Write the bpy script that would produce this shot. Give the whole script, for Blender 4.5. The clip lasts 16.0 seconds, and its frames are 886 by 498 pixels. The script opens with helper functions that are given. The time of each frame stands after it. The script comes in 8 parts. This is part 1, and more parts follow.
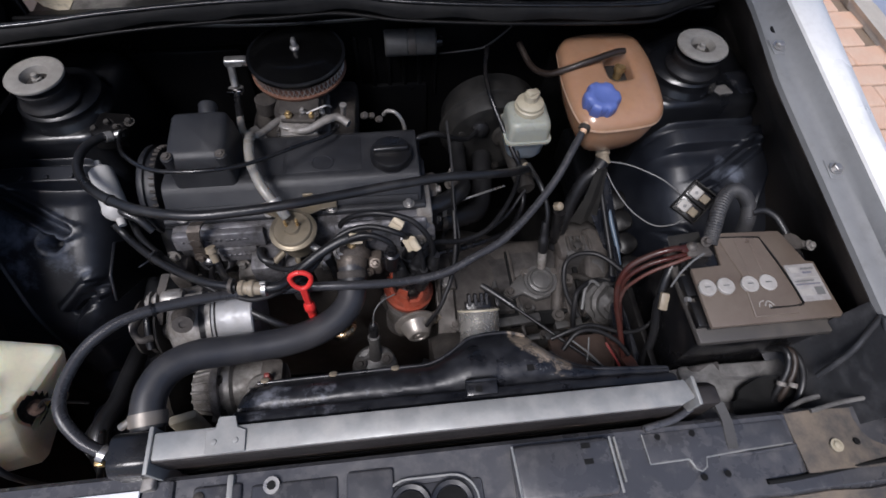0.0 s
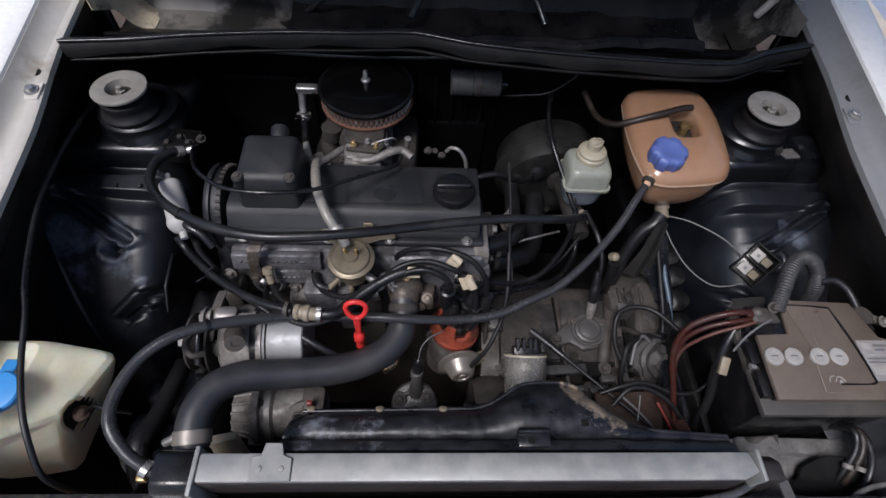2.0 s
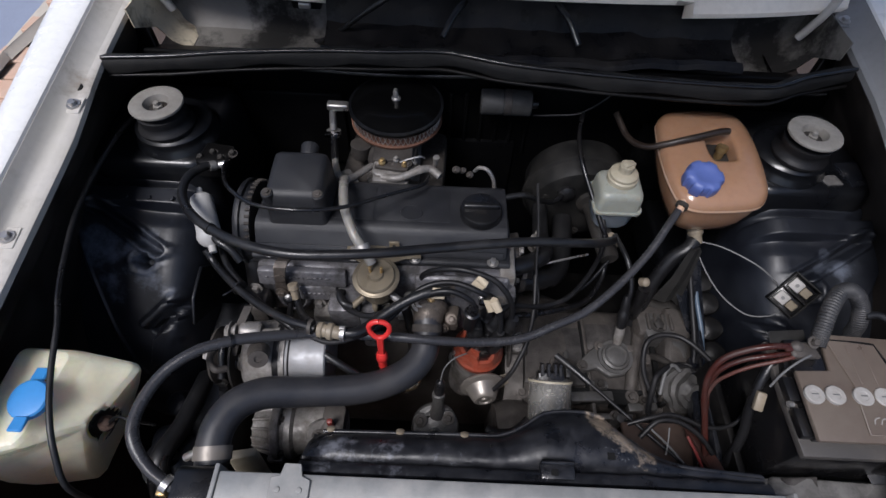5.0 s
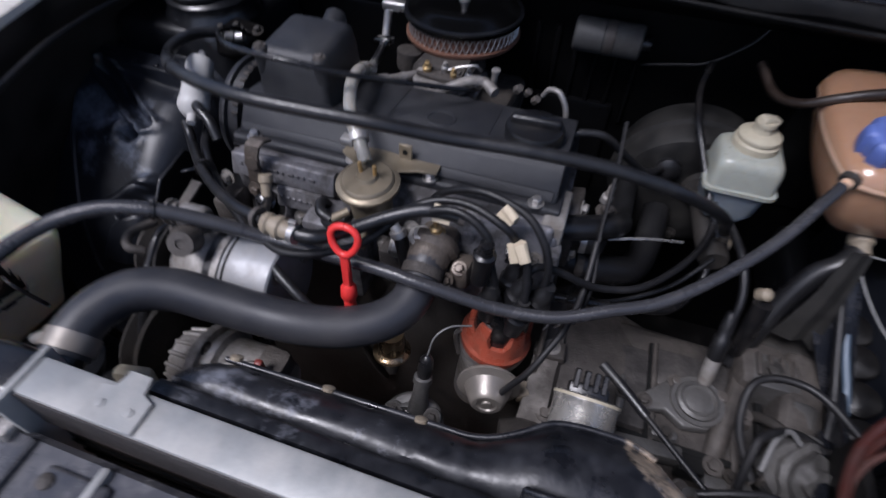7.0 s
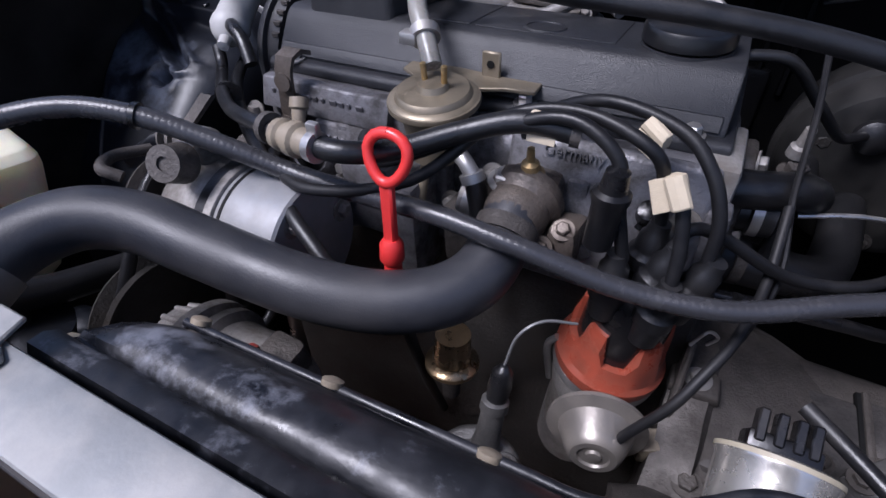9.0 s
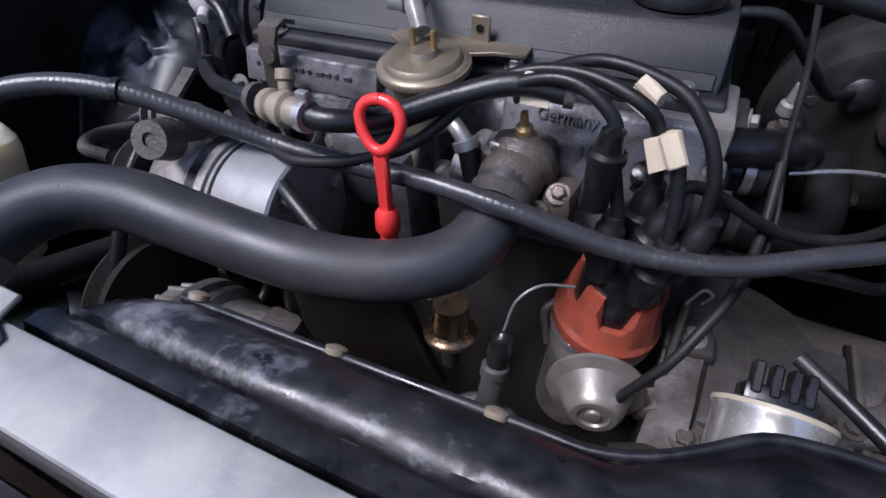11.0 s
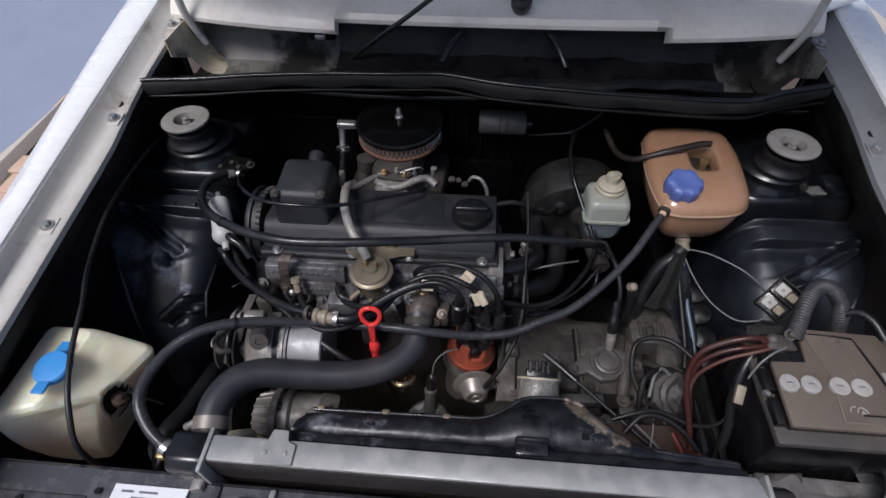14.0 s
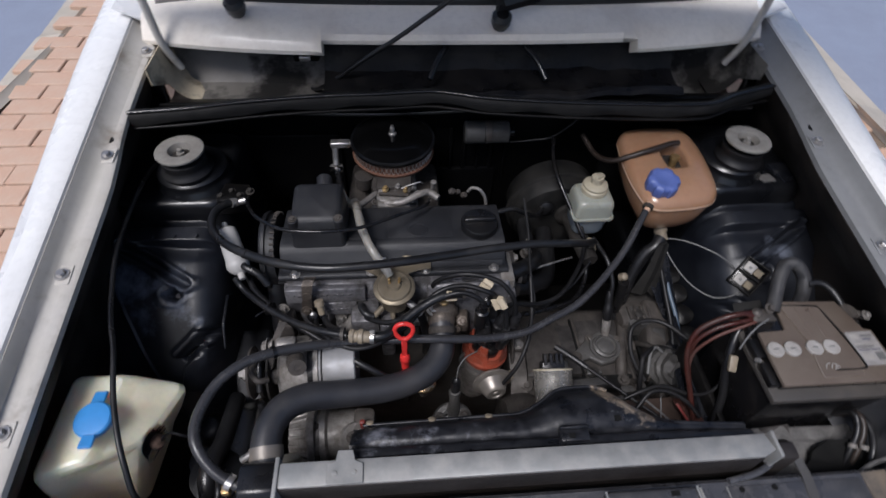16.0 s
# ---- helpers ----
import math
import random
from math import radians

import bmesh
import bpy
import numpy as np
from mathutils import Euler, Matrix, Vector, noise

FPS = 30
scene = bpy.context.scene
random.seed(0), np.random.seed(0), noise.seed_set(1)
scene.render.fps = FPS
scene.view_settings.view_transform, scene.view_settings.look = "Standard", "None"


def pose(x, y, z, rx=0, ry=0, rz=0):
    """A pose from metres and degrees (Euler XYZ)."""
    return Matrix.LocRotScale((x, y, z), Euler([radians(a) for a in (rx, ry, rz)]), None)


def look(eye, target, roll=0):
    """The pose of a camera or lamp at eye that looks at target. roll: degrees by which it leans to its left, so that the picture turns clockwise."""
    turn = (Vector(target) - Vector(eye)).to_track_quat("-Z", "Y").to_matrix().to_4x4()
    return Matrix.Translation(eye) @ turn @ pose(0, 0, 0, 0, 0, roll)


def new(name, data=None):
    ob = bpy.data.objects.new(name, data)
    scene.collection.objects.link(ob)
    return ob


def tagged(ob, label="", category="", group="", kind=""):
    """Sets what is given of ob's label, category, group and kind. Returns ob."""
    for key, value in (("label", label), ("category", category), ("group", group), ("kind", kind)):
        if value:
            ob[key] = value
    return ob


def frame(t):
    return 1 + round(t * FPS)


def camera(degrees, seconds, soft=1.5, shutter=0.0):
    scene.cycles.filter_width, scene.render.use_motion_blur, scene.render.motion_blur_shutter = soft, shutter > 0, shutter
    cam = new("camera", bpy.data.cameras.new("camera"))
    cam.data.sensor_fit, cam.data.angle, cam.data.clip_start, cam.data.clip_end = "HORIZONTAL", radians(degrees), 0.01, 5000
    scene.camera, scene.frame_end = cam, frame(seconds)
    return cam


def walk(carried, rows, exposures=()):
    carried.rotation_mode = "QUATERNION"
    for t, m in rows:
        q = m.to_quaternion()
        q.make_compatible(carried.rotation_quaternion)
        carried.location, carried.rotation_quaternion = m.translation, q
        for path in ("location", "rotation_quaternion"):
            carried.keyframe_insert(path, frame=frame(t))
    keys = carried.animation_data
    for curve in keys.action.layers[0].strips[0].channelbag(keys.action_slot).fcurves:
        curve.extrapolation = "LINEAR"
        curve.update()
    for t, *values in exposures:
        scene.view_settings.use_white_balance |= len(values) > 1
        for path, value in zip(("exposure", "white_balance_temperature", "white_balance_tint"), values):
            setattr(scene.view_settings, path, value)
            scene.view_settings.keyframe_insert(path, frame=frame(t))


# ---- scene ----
cam = camera(80.9, 16.0, shutter=0.5)
PATH = [
    (0, (-0.003, 0.108, 1.417), (0.165, 1.132, -0.292), 3.6),
    (0.5, (-0.031, 0.106, 1.419), (0.134, 1.186, -0.256), 5.0),
    (1, (-0.035, 0.115, 1.418), (0.113, 1.23, -0.236), 4.7),
    (1.5, (-0.047, 0.117, 1.418), (0.079, 1.25, -0.225), 5.1),
    (2, (-0.057, 0.121, 1.412), (0.041, 1.26, -0.229), 5.0),
    (2.5, (-0.063, 0.119, 1.41), (0.014, 1.262, -0.23), 4.4),
    (3, (-0.07, 0.129, 1.415), (-0.016, 1.277, -0.221), 3.6),
    (3.5, (-0.067, 0.139, 1.411), (-0.028, 1.292, -0.223), 3.0),
    (5.8, (-0.045, 0.126, 1.412), (-0.12, 1.309, -0.198), 2.8),
    (6, (-0.002, 0.118, 1.412), (-0.184, 1.287, -0.201), 4.6),
    (6.5, (0.036, 0.119, 1.35), (-0.289, 1.283, -0.243), -0.2),
    (7, (0.044, 0.17, 1.141), (-0.35, 1.449, -0.345), 2.0),
    (7.5, (0.021, 0.191, 1.028), (-0.61, 1.46, -0.384), -0.5),
    (8, (0.014, 0.218, 0.978), (-0.678, 1.498, -0.394), -2.0),
    (8.5, (0.015, 0.232, 0.959), (-0.709, 1.523, -0.386), -3.4),
    (9, (0.018, 0.235, 0.951), (-0.712, 1.541, -0.376), -2.6),
    (9.5, (0.017, 0.232, 0.943), (-0.71, 1.534, -0.39), -2.6),
    (9.7, (0.018, 0.233, 0.94), (-0.697, 1.534, -0.4), -2.4),
    (11.8, (0.013, 0.227, 0.962), (-0.632, 1.5, -0.439), -4.6),
    (12, (0.024, 0.233, 0.984), (-0.655, 1.5, -0.407), -6.2),
    (12.5, (0.041, 0.213, 1.08), (-0.644, 1.484, -0.303), -5.8),
    (12.6, (0.038, 0.205, 1.111), (-0.617, 1.494, -0.272), -5.4),
    (12.9, (0.029, 0.15, 1.254), (-0.522, 1.486, -0.128), -5.3),
    (13, (0.033, 0.131, 1.296), (-0.483, 1.472, -0.095), -5.4),
    (13.5, (0.026, 0.04, 1.395), (-0.214, 1.394, -0.057), -1.7),
    (14, (0.005, 0.042, 1.404), (-0.118, 1.367, -0.089), -0.8),
    (14.5, (-0.016, 0.123, 1.419), (-0.113, 1.429, -0.092), -4.2),
    (15, (-0.086, 0.114, 1.443), (-0.07, 1.407, -0.083), -5.0),
    (15.5, (-0.144, 0.065, 1.457), (0.025, 1.336, -0.078), -2.7),
    (16, (-0.132, 0.035, 1.461), (0.013, 1.334, -0.052), 2.9),
]
walk(cam, [(t, look(eye, target, roll)) for t, eye, target, roll in PATH],
     [(0, 0.35, 6200, 15), (3, 0.18, 6200, 14), (6.2, 0.3, 6150, 14), (7.2, 0.48, 5850, 19), (8.2, 0.46, 5800, 20), (9, 0.76, 5750, 21), (12, 0.8, 5800, 19), (13, 0.82, 6000, 17), (13.5, 0.26, 6150, 15), (14, 0.16, 6200, 14), (15.2, 0.26, 6200, 14), (16, 0.06, 6200, 14)])
# ---- light levels ----
SKY, SUN = 0.092, 2.9
# ---- world and light ----
world = bpy.data.worlds.new("world")
scene.world = world
world.use_nodes = True
wn = world.node_tree
sky = wn.nodes.new("ShaderNodeTexSky")
sky.sky_type = "NISHITA"
sky.sun_disc = False
sky.sun_elevation = radians(58)
sky.sun_rotation = radians(217)
sky.air_density, sky.dust_density, sky.ozone_density = 1.0, 2.5, 1.5
wn.nodes["Background"].inputs["Strength"].default_value = SKY
wn.links.new(sky.outputs["Color"], wn.nodes["Background"].inputs["Color"])
sun_data = bpy.data.lights.new("sun", "SUN")
sun_data.energy, sun_data.angle, sun_data.color = SUN, radians(22), (1.0, 0.98, 0.95)
sun = new("sun", sun_data)
sun.matrix_world = look((-1.8, -2.4, 5.0), (0, 0, 0))


# ---- materials ----
def rgb(c):
    return (c[0], c[1], c[2], 1.0)


def mat(name, col, rough=0.5, metal=0.0, col2=None, amt=0.6, scale=9.0, fine=90.0, bump=0.15, bscale=350.0,
        coat=0.0, sss=0.0, trans=0.0, dust=None, dust_amt=0.0, dust_scale=14.0, rvar=0.15, spec=0.5, dmap=(0.42, 0.66)):
    """Principled surface: patchy and fine colour change, a layer of dust, wear or painted shade and sheen in patches,
    fine relief.
    """
    m = bpy.data.materials.new(name)
    m.use_nodes = True
    nt = m.node_tree
    p = nt.nodes["Principled BSDF"]
    link = nt.links.new
    tc = nt.nodes.new("ShaderNodeTexCoord")

    def noise_node(s, detail=5.0, r=0.6):
        n = nt.nodes.new("ShaderNodeTexNoise")
        n.inputs["Scale"].default_value = s
        n.inputs["Detail"].default_value = detail
        n.inputs["Roughness"].default_value = r
        link(tc.outputs["Object"], n.inputs["Vector"])
        return n

    def ramp(src, lo, hi, top=1.0):
        n = nt.nodes.new("ShaderNodeMapRange")
        n.inputs["From Min"].default_value, n.inputs["From Max"].default_value = lo, hi
        n.inputs["To Max"].default_value = top
        link(src, n.inputs["Value"])
        return n.outputs["Result"]

    def mix(fac, a, b):
        n = nt.nodes.new("ShaderNodeMix")
        n.data_type = "RGBA"
        link(fac, n.inputs["Factor"])
        for sock, v in ((n.inputs["A"], a), (n.inputs["B"], b)):
            if isinstance(v, tuple):
                sock.default_value = rgb(v)
            else:
                link(v, sock)
        return n.outputs["Result"]

    big = noise_node(scale)
    small = noise_node(fine, 3.0)
    col2 = col2 or tuple(min(1.0, c * 0.72) for c in col)
    c = mix(ramp(big.outputs["Fac"], 0.38, 0.66, amt), tuple(col), tuple(col2))
    c = mix(ramp(small.outputs["Fac"], 0.45, 0.75, 0.35), c, tuple(x * 0.75 for x in col))
    rough_out = nt.nodes.new("ShaderNodeMapRange")
    rough_out.inputs["From Min"].default_value, rough_out.inputs["From Max"].default_value = 0.3, 0.7
    rough_out.inputs["To Min"].default_value = max(0.03, rough - rvar)
    rough_out.inputs["To Max"].default_value = min(1.0, rough + rvar)
    link(small.outputs["Fac"] if fine < 60 else big.outputs["Fac"], rough_out.inputs["Value"])
    r_sock = rough_out.outputs["Result"]
    if dust:
        d = noise_node(dust_scale, 8.0, 0.68)
        f = ramp(d.outputs["Fac"], dmap[0], dmap[1], dust_amt)
        c = mix(f, c, tuple(dust))
        add = nt.nodes.new("ShaderNodeMath")
        add.operation = "MULTIPLY_ADD"
        add.use_clamp = True
        link(f, add.inputs[0])
        add.inputs[1].default_value = 0.5
        link(r_sock, add.inputs[2])
        r_sock = add.outputs["Value"]
        if metal:
            inv = nt.nodes.new("ShaderNodeMapRange")
            inv.inputs["To Min"].default_value, inv.inputs["To Max"].default_value = metal, 0.0
            link(f, inv.inputs["Value"])
            link(inv.outputs["Result"], p.inputs["Metallic"])
    link(c, p.inputs["Base Color"])
    link(r_sock, p.inputs["Roughness"])
    if not (dust and metal):
        p.inputs["Metallic"].default_value = metal
    p.inputs["Specular IOR Level"].default_value = spec
    p.inputs["Coat Weight"].default_value = coat
    p.inputs["Coat Roughness"].default_value = 0.12
    if sss:
        p.inputs["Subsurface Weight"].default_value = sss
        p.inputs["Subsurface Radius"].default_value = (0.03, 0.02, 0.012)
        p.inputs["Subsurface Scale"].default_value = 0.5 if sss < 0.5 else 1.6
    p.inputs["Transmission Weight"].default_value = trans
    if bump:
        bn = nt.nodes.new("ShaderNodeBump")
        bn.inputs["Strength"].default_value = bump
        bn.inputs["Distance"].default_value = 0.002
        rel = noise_node(bscale, 4.0)
        both = nt.nodes.new("ShaderNodeMath")
        both.operation = "ADD"
        link(rel.outputs["Fac"], both.inputs[0])
        link(big.outputs["Fac"], both.inputs[1])
        link(both.outputs["Value"], bn.inputs["Height"])
        link(bn.outputs["Normal"], p.inputs["Normal"])
    return m


GRIME = (0.10, 0.085, 0.07)
M_WHITE = mat("white_paint", (0.80, 0.80, 0.79), 0.28, col2=(0.76, 0.76, 0.75), bump=0.01, bscale=40, coat=0.4, rvar=0.05, dust=(0.5, 0.42, 0.33), dust_amt=0.2, dust_scale=7, dmap=(0.58, 0.8))
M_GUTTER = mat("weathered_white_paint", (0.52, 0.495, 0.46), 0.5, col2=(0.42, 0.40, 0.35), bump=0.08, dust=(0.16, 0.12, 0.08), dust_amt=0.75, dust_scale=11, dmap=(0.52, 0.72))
M_APRON = mat("chalky_white_paint", (0.82, 0.76, 0.67), 0.36, col2=(0.76, 0.69, 0.59), bump=0.02, bscale=40, coat=0.2, rvar=0.08, dust=(0.36, 0.27, 0.2), dust_amt=0.4, dust_scale=6, dmap=(0.5, 0.78))
# Stained tray paint with the shade under the windscreen panel painted in as black.
M_TRAY = mat("stained_shaded_tray_paint", (0.17, 0.16, 0.145), 0.5, col2=(0.10, 0.09, 0.078), bump=0.12, dust=(0.012, 0.011, 0.010), dust_amt=0.97, dust_scale=6, dmap=(0.44, 0.56))
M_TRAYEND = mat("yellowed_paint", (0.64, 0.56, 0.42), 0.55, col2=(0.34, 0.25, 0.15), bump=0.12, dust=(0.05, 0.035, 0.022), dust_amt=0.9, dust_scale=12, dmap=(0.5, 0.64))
# Right flange: greyer and darker than the left one.
M_GREYFLANGE = mat("dark_grey_flange", (0.185, 0.19, 0.195), 0.5, col2=(0.155, 0.158, 0.16), bump=0.05, dust=(0.06, 0.056, 0.05), dust_amt=0.55, dust_scale=9, dmap=(0.56, 0.8))
M_SEALBAND = mat("dull_seal_rubber", (0.0075, 0.0074, 0.0075), 0.6, col2=(0.010, 0.0098, 0.0098), bump=0.15, dust=(0.04, 0.038, 0.035), dust_amt=0.25, dust_scale=20, spec=0.2)
M_BAY = mat("black_bay_paint", (0.0045, 0.005, 0.0065), 0.34, col2=(0.008, 0.0085, 0.010), bump=0.12, bscale=60, coat=0.25, rvar=0.1, dust=(0.05, 0.048, 0.046), dust_amt=0.28, dust_scale=16, dmap=(0.55, 0.8))
M_BAYDULL = mat("dull_black_paint", (0.0042, 0.0040, 0.0042), 0.4, col2=(0.007, 0.0065, 0.0062), bump=0.15, dust=(0.04, 0.036, 0.032), dust_amt=0.3, dust_scale=18, dmap=(0.5, 0.8), spec=0.18)
# Bulkhead black, slightly darker and duller than the other dull black.
M_FIREWALL = mat("bulkhead_black_paint", (0.003, 0.003, 0.0034), 0.42, col2=(0.0045, 0.0045, 0.0045), bump=0.15, dust=(0.03, 0.028, 0.025), dust_amt=0.15, dust_scale=18, dmap=(0.55, 0.8), spec=0.12)
M_WINGBLACK = mat("dusty_black_wing", (0.010, 0.0088, 0.0082), 0.5, col2=(0.02, 0.017, 0.015), bump=0.2, dust=(0.09, 0.072, 0.06), dust_amt=0.45, dust_scale=9, dmap=(0.42, 0.75), spec=0.25)
M_BLUEBLACK = mat("blue_black_paint", (0.007, 0.008, 0.011), 0.26, col2=(0.013, 0.014, 0.018), bump=0.12, bscale=80, coat=0.2, dust=(0.13, 0.125, 0.125), dust_amt=0.3, dust_scale=45, dmap=(0.5, 0.78))
M_COWL = mat("scuffed_sheen_black_paint", (0.0055, 0.006, 0.008), 0.36, col2=(0.010, 0.011, 0.014), scale=30, bump=0.28, bscale=45, coat=0.0, rvar=0.2, dust=(0.085, 0.085, 0.095), dust_amt=0.3, dust_scale=40, dmap=(0.42, 0.8))
M_POSTRED = mat("red_brown_primer", (0.085, 0.028, 0.02), 0.55, col2=(0.04, 0.02, 0.016), scale=18, bump=0.2, dust=(0.03, 0.025, 0.022), dust_amt=0.4, dust_scale=20)
M_PANELBROWN = mat("rust_brown_primer", (0.075, 0.045, 0.032), 0.6, col2=(0.045, 0.028, 0.022), scale=9, bump=0.2, dust=(0.02, 0.016, 0.014), dust_amt=0.5, dust_scale=14)
M_LEVERBROWN = mat("brown_primer", (0.10, 0.05, 0.03), 0.6, col2=(0.05, 0.028, 0.02), bump=0.2, dust=(0.02, 0.018, 0.016), dust_amt=0.7, dust_scale=20)
M_BRAID = mat("braided_rubber", (0.028, 0.028, 0.031), 0.27, col2=(0.044, 0.044, 0.048), bump=0.15, bscale=900, fine=500, rvar=0.1, dust=(0.11, 0.105, 0.10), dust_amt=0.18, dust_scale=60, dmap=(0.5, 0.75))
M_RIM = mat("pale_peach_plastic", (0.50, 0.325, 0.225), 0.3, col2=(0.64, 0.39, 0.26), bump=0.02, sss=0.35, rvar=0.06)
M_CAN = mat("plated_motor_can", (0.66, 0.64, 0.60), 0.22, 0.82, col2=(0.52, 0.50, 0.46), scale=30, bump=0.03, dust=(0.3, 0.26, 0.2), dust_amt=0.12, dust_scale=40)
M_SEAL = mat("seal_rubber", (0.004, 0.004, 0.0045), 0.2, bump=0.1, rvar=0.06, dust=(0.05, 0.048, 0.045), dust_amt=0.1, dust_scale=30)
M_MEMBER = mat("dusty_grey_black_paint", (0.046, 0.047, 0.053), 0.27, col2=(0.062, 0.062, 0.067), bump=0.12, bscale=80, coat=0.2, dust=(0.17, 0.16, 0.155), dust_amt=0.45, dust_scale=40, dmap=(0.48, 0.78))
M_LIP = mat("dark_brown_metal", (0.030, 0.026, 0.025), 0.5, 0.3, col2=(0.02, 0.018, 0.018), bump=0.15, dust=(0.06, 0.05, 0.045), dust_amt=0.3, dust_scale=30)
M_BROWNHOSE = mat("brown_black_rubber", (0.018, 0.012, 0.009), 0.4, col2=(0.012, 0.009, 0.008), bump=0.2, dust=(0.07, 0.05, 0.04), dust_amt=0.3, dust_scale=40)
# The bluish layer stands for sky mirrored in the black gloss.
M_ARCH = mat("sheen_tinted_black_paint", (0.0055, 0.0065, 0.010), 0.4, col2=(0.008, 0.0095, 0.013), scale=14, bump=0.3, bscale=30, coat=0.0, rvar=0.08, dust=(0.06, 0.07, 0.09), dust_amt=0.22, dust_scale=12, dmap=(0.45, 0.8))
M_MOTTLE = mat("mottled_blue_black_panel", (0.028, 0.029, 0.032), 0.5, col2=(0.012, 0.012, 0.014), scale=26, bump=0.3, bscale=90, dust=(0.10, 0.10, 0.105), dust_amt=0.5, dust_scale=34, dmap=(0.5, 0.74))
M_WINGGREY = mat("dusty_grey_panel", (0.15, 0.145, 0.14), 0.6, col2=(0.085, 0.082, 0.078), bump=0.25, bscale=120, dust=(0.03, 0.028, 0.027), dust_amt=0.8, dust_scale=22, dmap=(0.45, 0.66))
M_DIRTYCREAM = mat("dirty_cream_plastic", (0.24, 0.20, 0.145), 0.5, col2=(0.16, 0.13, 0.09), bump=0.1, dust=(0.08, 0.065, 0.05), dust_amt=0.6, dust_scale=50)
M_DRUM = mat("dull_silver", (0.23, 0.235, 0.245), 0.45, 0.35, col2=(0.2, 0.2, 0.205), scale=30, bump=0.06, dust=(0.22, 0.2, 0.18), dust_amt=0.4, dust_scale=40)
M_DUSTY = mat("tan_dusty_primer", (0.165, 0.13, 0.095), 0.55, col2=(0.10, 0.085, 0.07), scale=12, bump=0.3, bscale=120, dust=(0.042, 0.042, 0.045), dust_amt=0.97, dust_scale=14, dmap=(0.36, 0.62))
M_HEAD = mat("dark_stained_alloy", (0.20, 0.195, 0.205), 0.42, 0.55, col2=(0.09, 0.087, 0.09), scale=22, bump=0.35, bscale=400, dust=(0.026, 0.023, 0.021), dust_amt=0.85, dust_scale=40, dmap=(0.44, 0.62))
M_ZINC = mat("dull_zinc", (0.23, 0.21, 0.19), 0.42, 0.6, col2=(0.17, 0.155, 0.135), bump=0.06, dust=(0.2, 0.17, 0.14), dust_amt=0.4, dust_scale=45)
M_COVER = mat("satin_black_cover", (0.014, 0.0145, 0.017), 0.45, col2=(0.02, 0.02, 0.022), bump=0.3, bscale=900, rvar=0.06, dust=(0.06, 0.06, 0.062), dust_amt=0.25, dust_scale=16)
M_PLASTIC = mat("black_plastic", (0.0065, 0.0065, 0.0075), 0.28, bump=0.08, dust=GRIME, dust_amt=0.15, dust_scale=30, dmap=(0.5, 0.75))
M_LID = mat("gloss_black_lid_paint", (0.0028, 0.0028, 0.003), 0.2, bump=0.02, rvar=0.05, spec=0.35)
M_BROWNALLOY = mat("brown_stained_alloy", (0.125, 0.105, 0.088), 0.4, 0.5, col2=(0.075, 0.055, 0.042), scale=26, bump=0.3, bscale=420, dust=(0.03, 0.022, 0.017), dust_amt=0.8, dust_scale=44, dmap=(0.45, 0.62))
M_OILALLOY = mat("oily_grey_alloy", (0.10, 0.097, 0.094), 0.42, 0.35, col2=(0.05, 0.047, 0.044), scale=24, bump=0.3, bscale=420, dust=(0.03, 0.026, 0.022), dust_amt=0.6, dust_scale=40, dmap=(0.48, 0.66))
M_GBSLAB = mat("dusty_brown_case", (0.055, 0.049, 0.046), 0.6, 0.1, col2=(0.031, 0.028, 0.026), scale=16, fine=130, bump=0.4, bscale=260, dust=(0.010, 0.009, 0.0085), dust_amt=0.85, dust_scale=20, dmap=(0.42, 0.6))
M_RUBBER = mat("black_rubber", (0.008, 0.008, 0.009), 0.37, col2=(0.013, 0.013, 0.014), bump=0.15, bscale=500, dust=(0.07, 0.065, 0.06), dust_amt=0.2, dust_scale=26, dmap=(0.5, 0.75))
M_CONDUIT = mat("dusty_conduit_plastic", (0.022, 0.022, 0.024), 0.5, col2=(0.035, 0.035, 0.037), bump=0.1, dust=(0.12, 0.115, 0.11), dust_amt=0.4, dust_scale=40, dmap=(0.45, 0.75))
M_LEAD = mat("matt_lead_rubber", (0.007, 0.007, 0.008), 0.46, col2=(0.011, 0.011, 0.0125), bump=0.1, spec=0.3, dust=(0.06, 0.055, 0.05), dust_amt=0.12, dust_scale=40)
M_HOSE = mat("radiator_hose_rubber", (0.02, 0.021, 0.0255), 0.40, col2=(0.028, 0.029, 0.033), bump=0.12, bscale=700, rvar=0.08, dust=(0.08, 0.074, 0.07), dust_amt=0.25, dust_scale=14)
M_ALU = mat("cast_aluminium", (0.34, 0.325, 0.31), 0.42, 0.65, col2=(0.18, 0.17, 0.16), bump=0.2, bscale=500, dust=(0.08, 0.068, 0.055), dust_amt=0.85, dust_scale=26, dmap=(0.4, 0.62))
M_ALUDIRTY = mat("grimy_cast_aluminium", (0.082, 0.072, 0.064), 0.52, 0.2, col2=(0.029, 0.025, 0.0225), amt=0.85, scale=20, fine=110, bump=0.5, bscale=420, dust=(0.018, 0.0145, 0.0125), dust_amt=0.85, dust_scale=30, dmap=(0.40, 0.72))
M_IRON = mat("dark_cast_iron", (0.022, 0.020, 0.018), 0.7, 0.2, col2=(0.013, 0.011, 0.010), bump=0.6, bscale=300, dust=(0.045, 0.035, 0.026), dust_amt=0.45, dust_scale=18)
M_STEEL = mat("bright_steel", (0.48, 0.47, 0.46), 0.34, 0.9, col2=(0.34, 0.33, 0.32), bump=0.08, dust=(0.2, 0.17, 0.14), dust_amt=0.3, dust_scale=60)
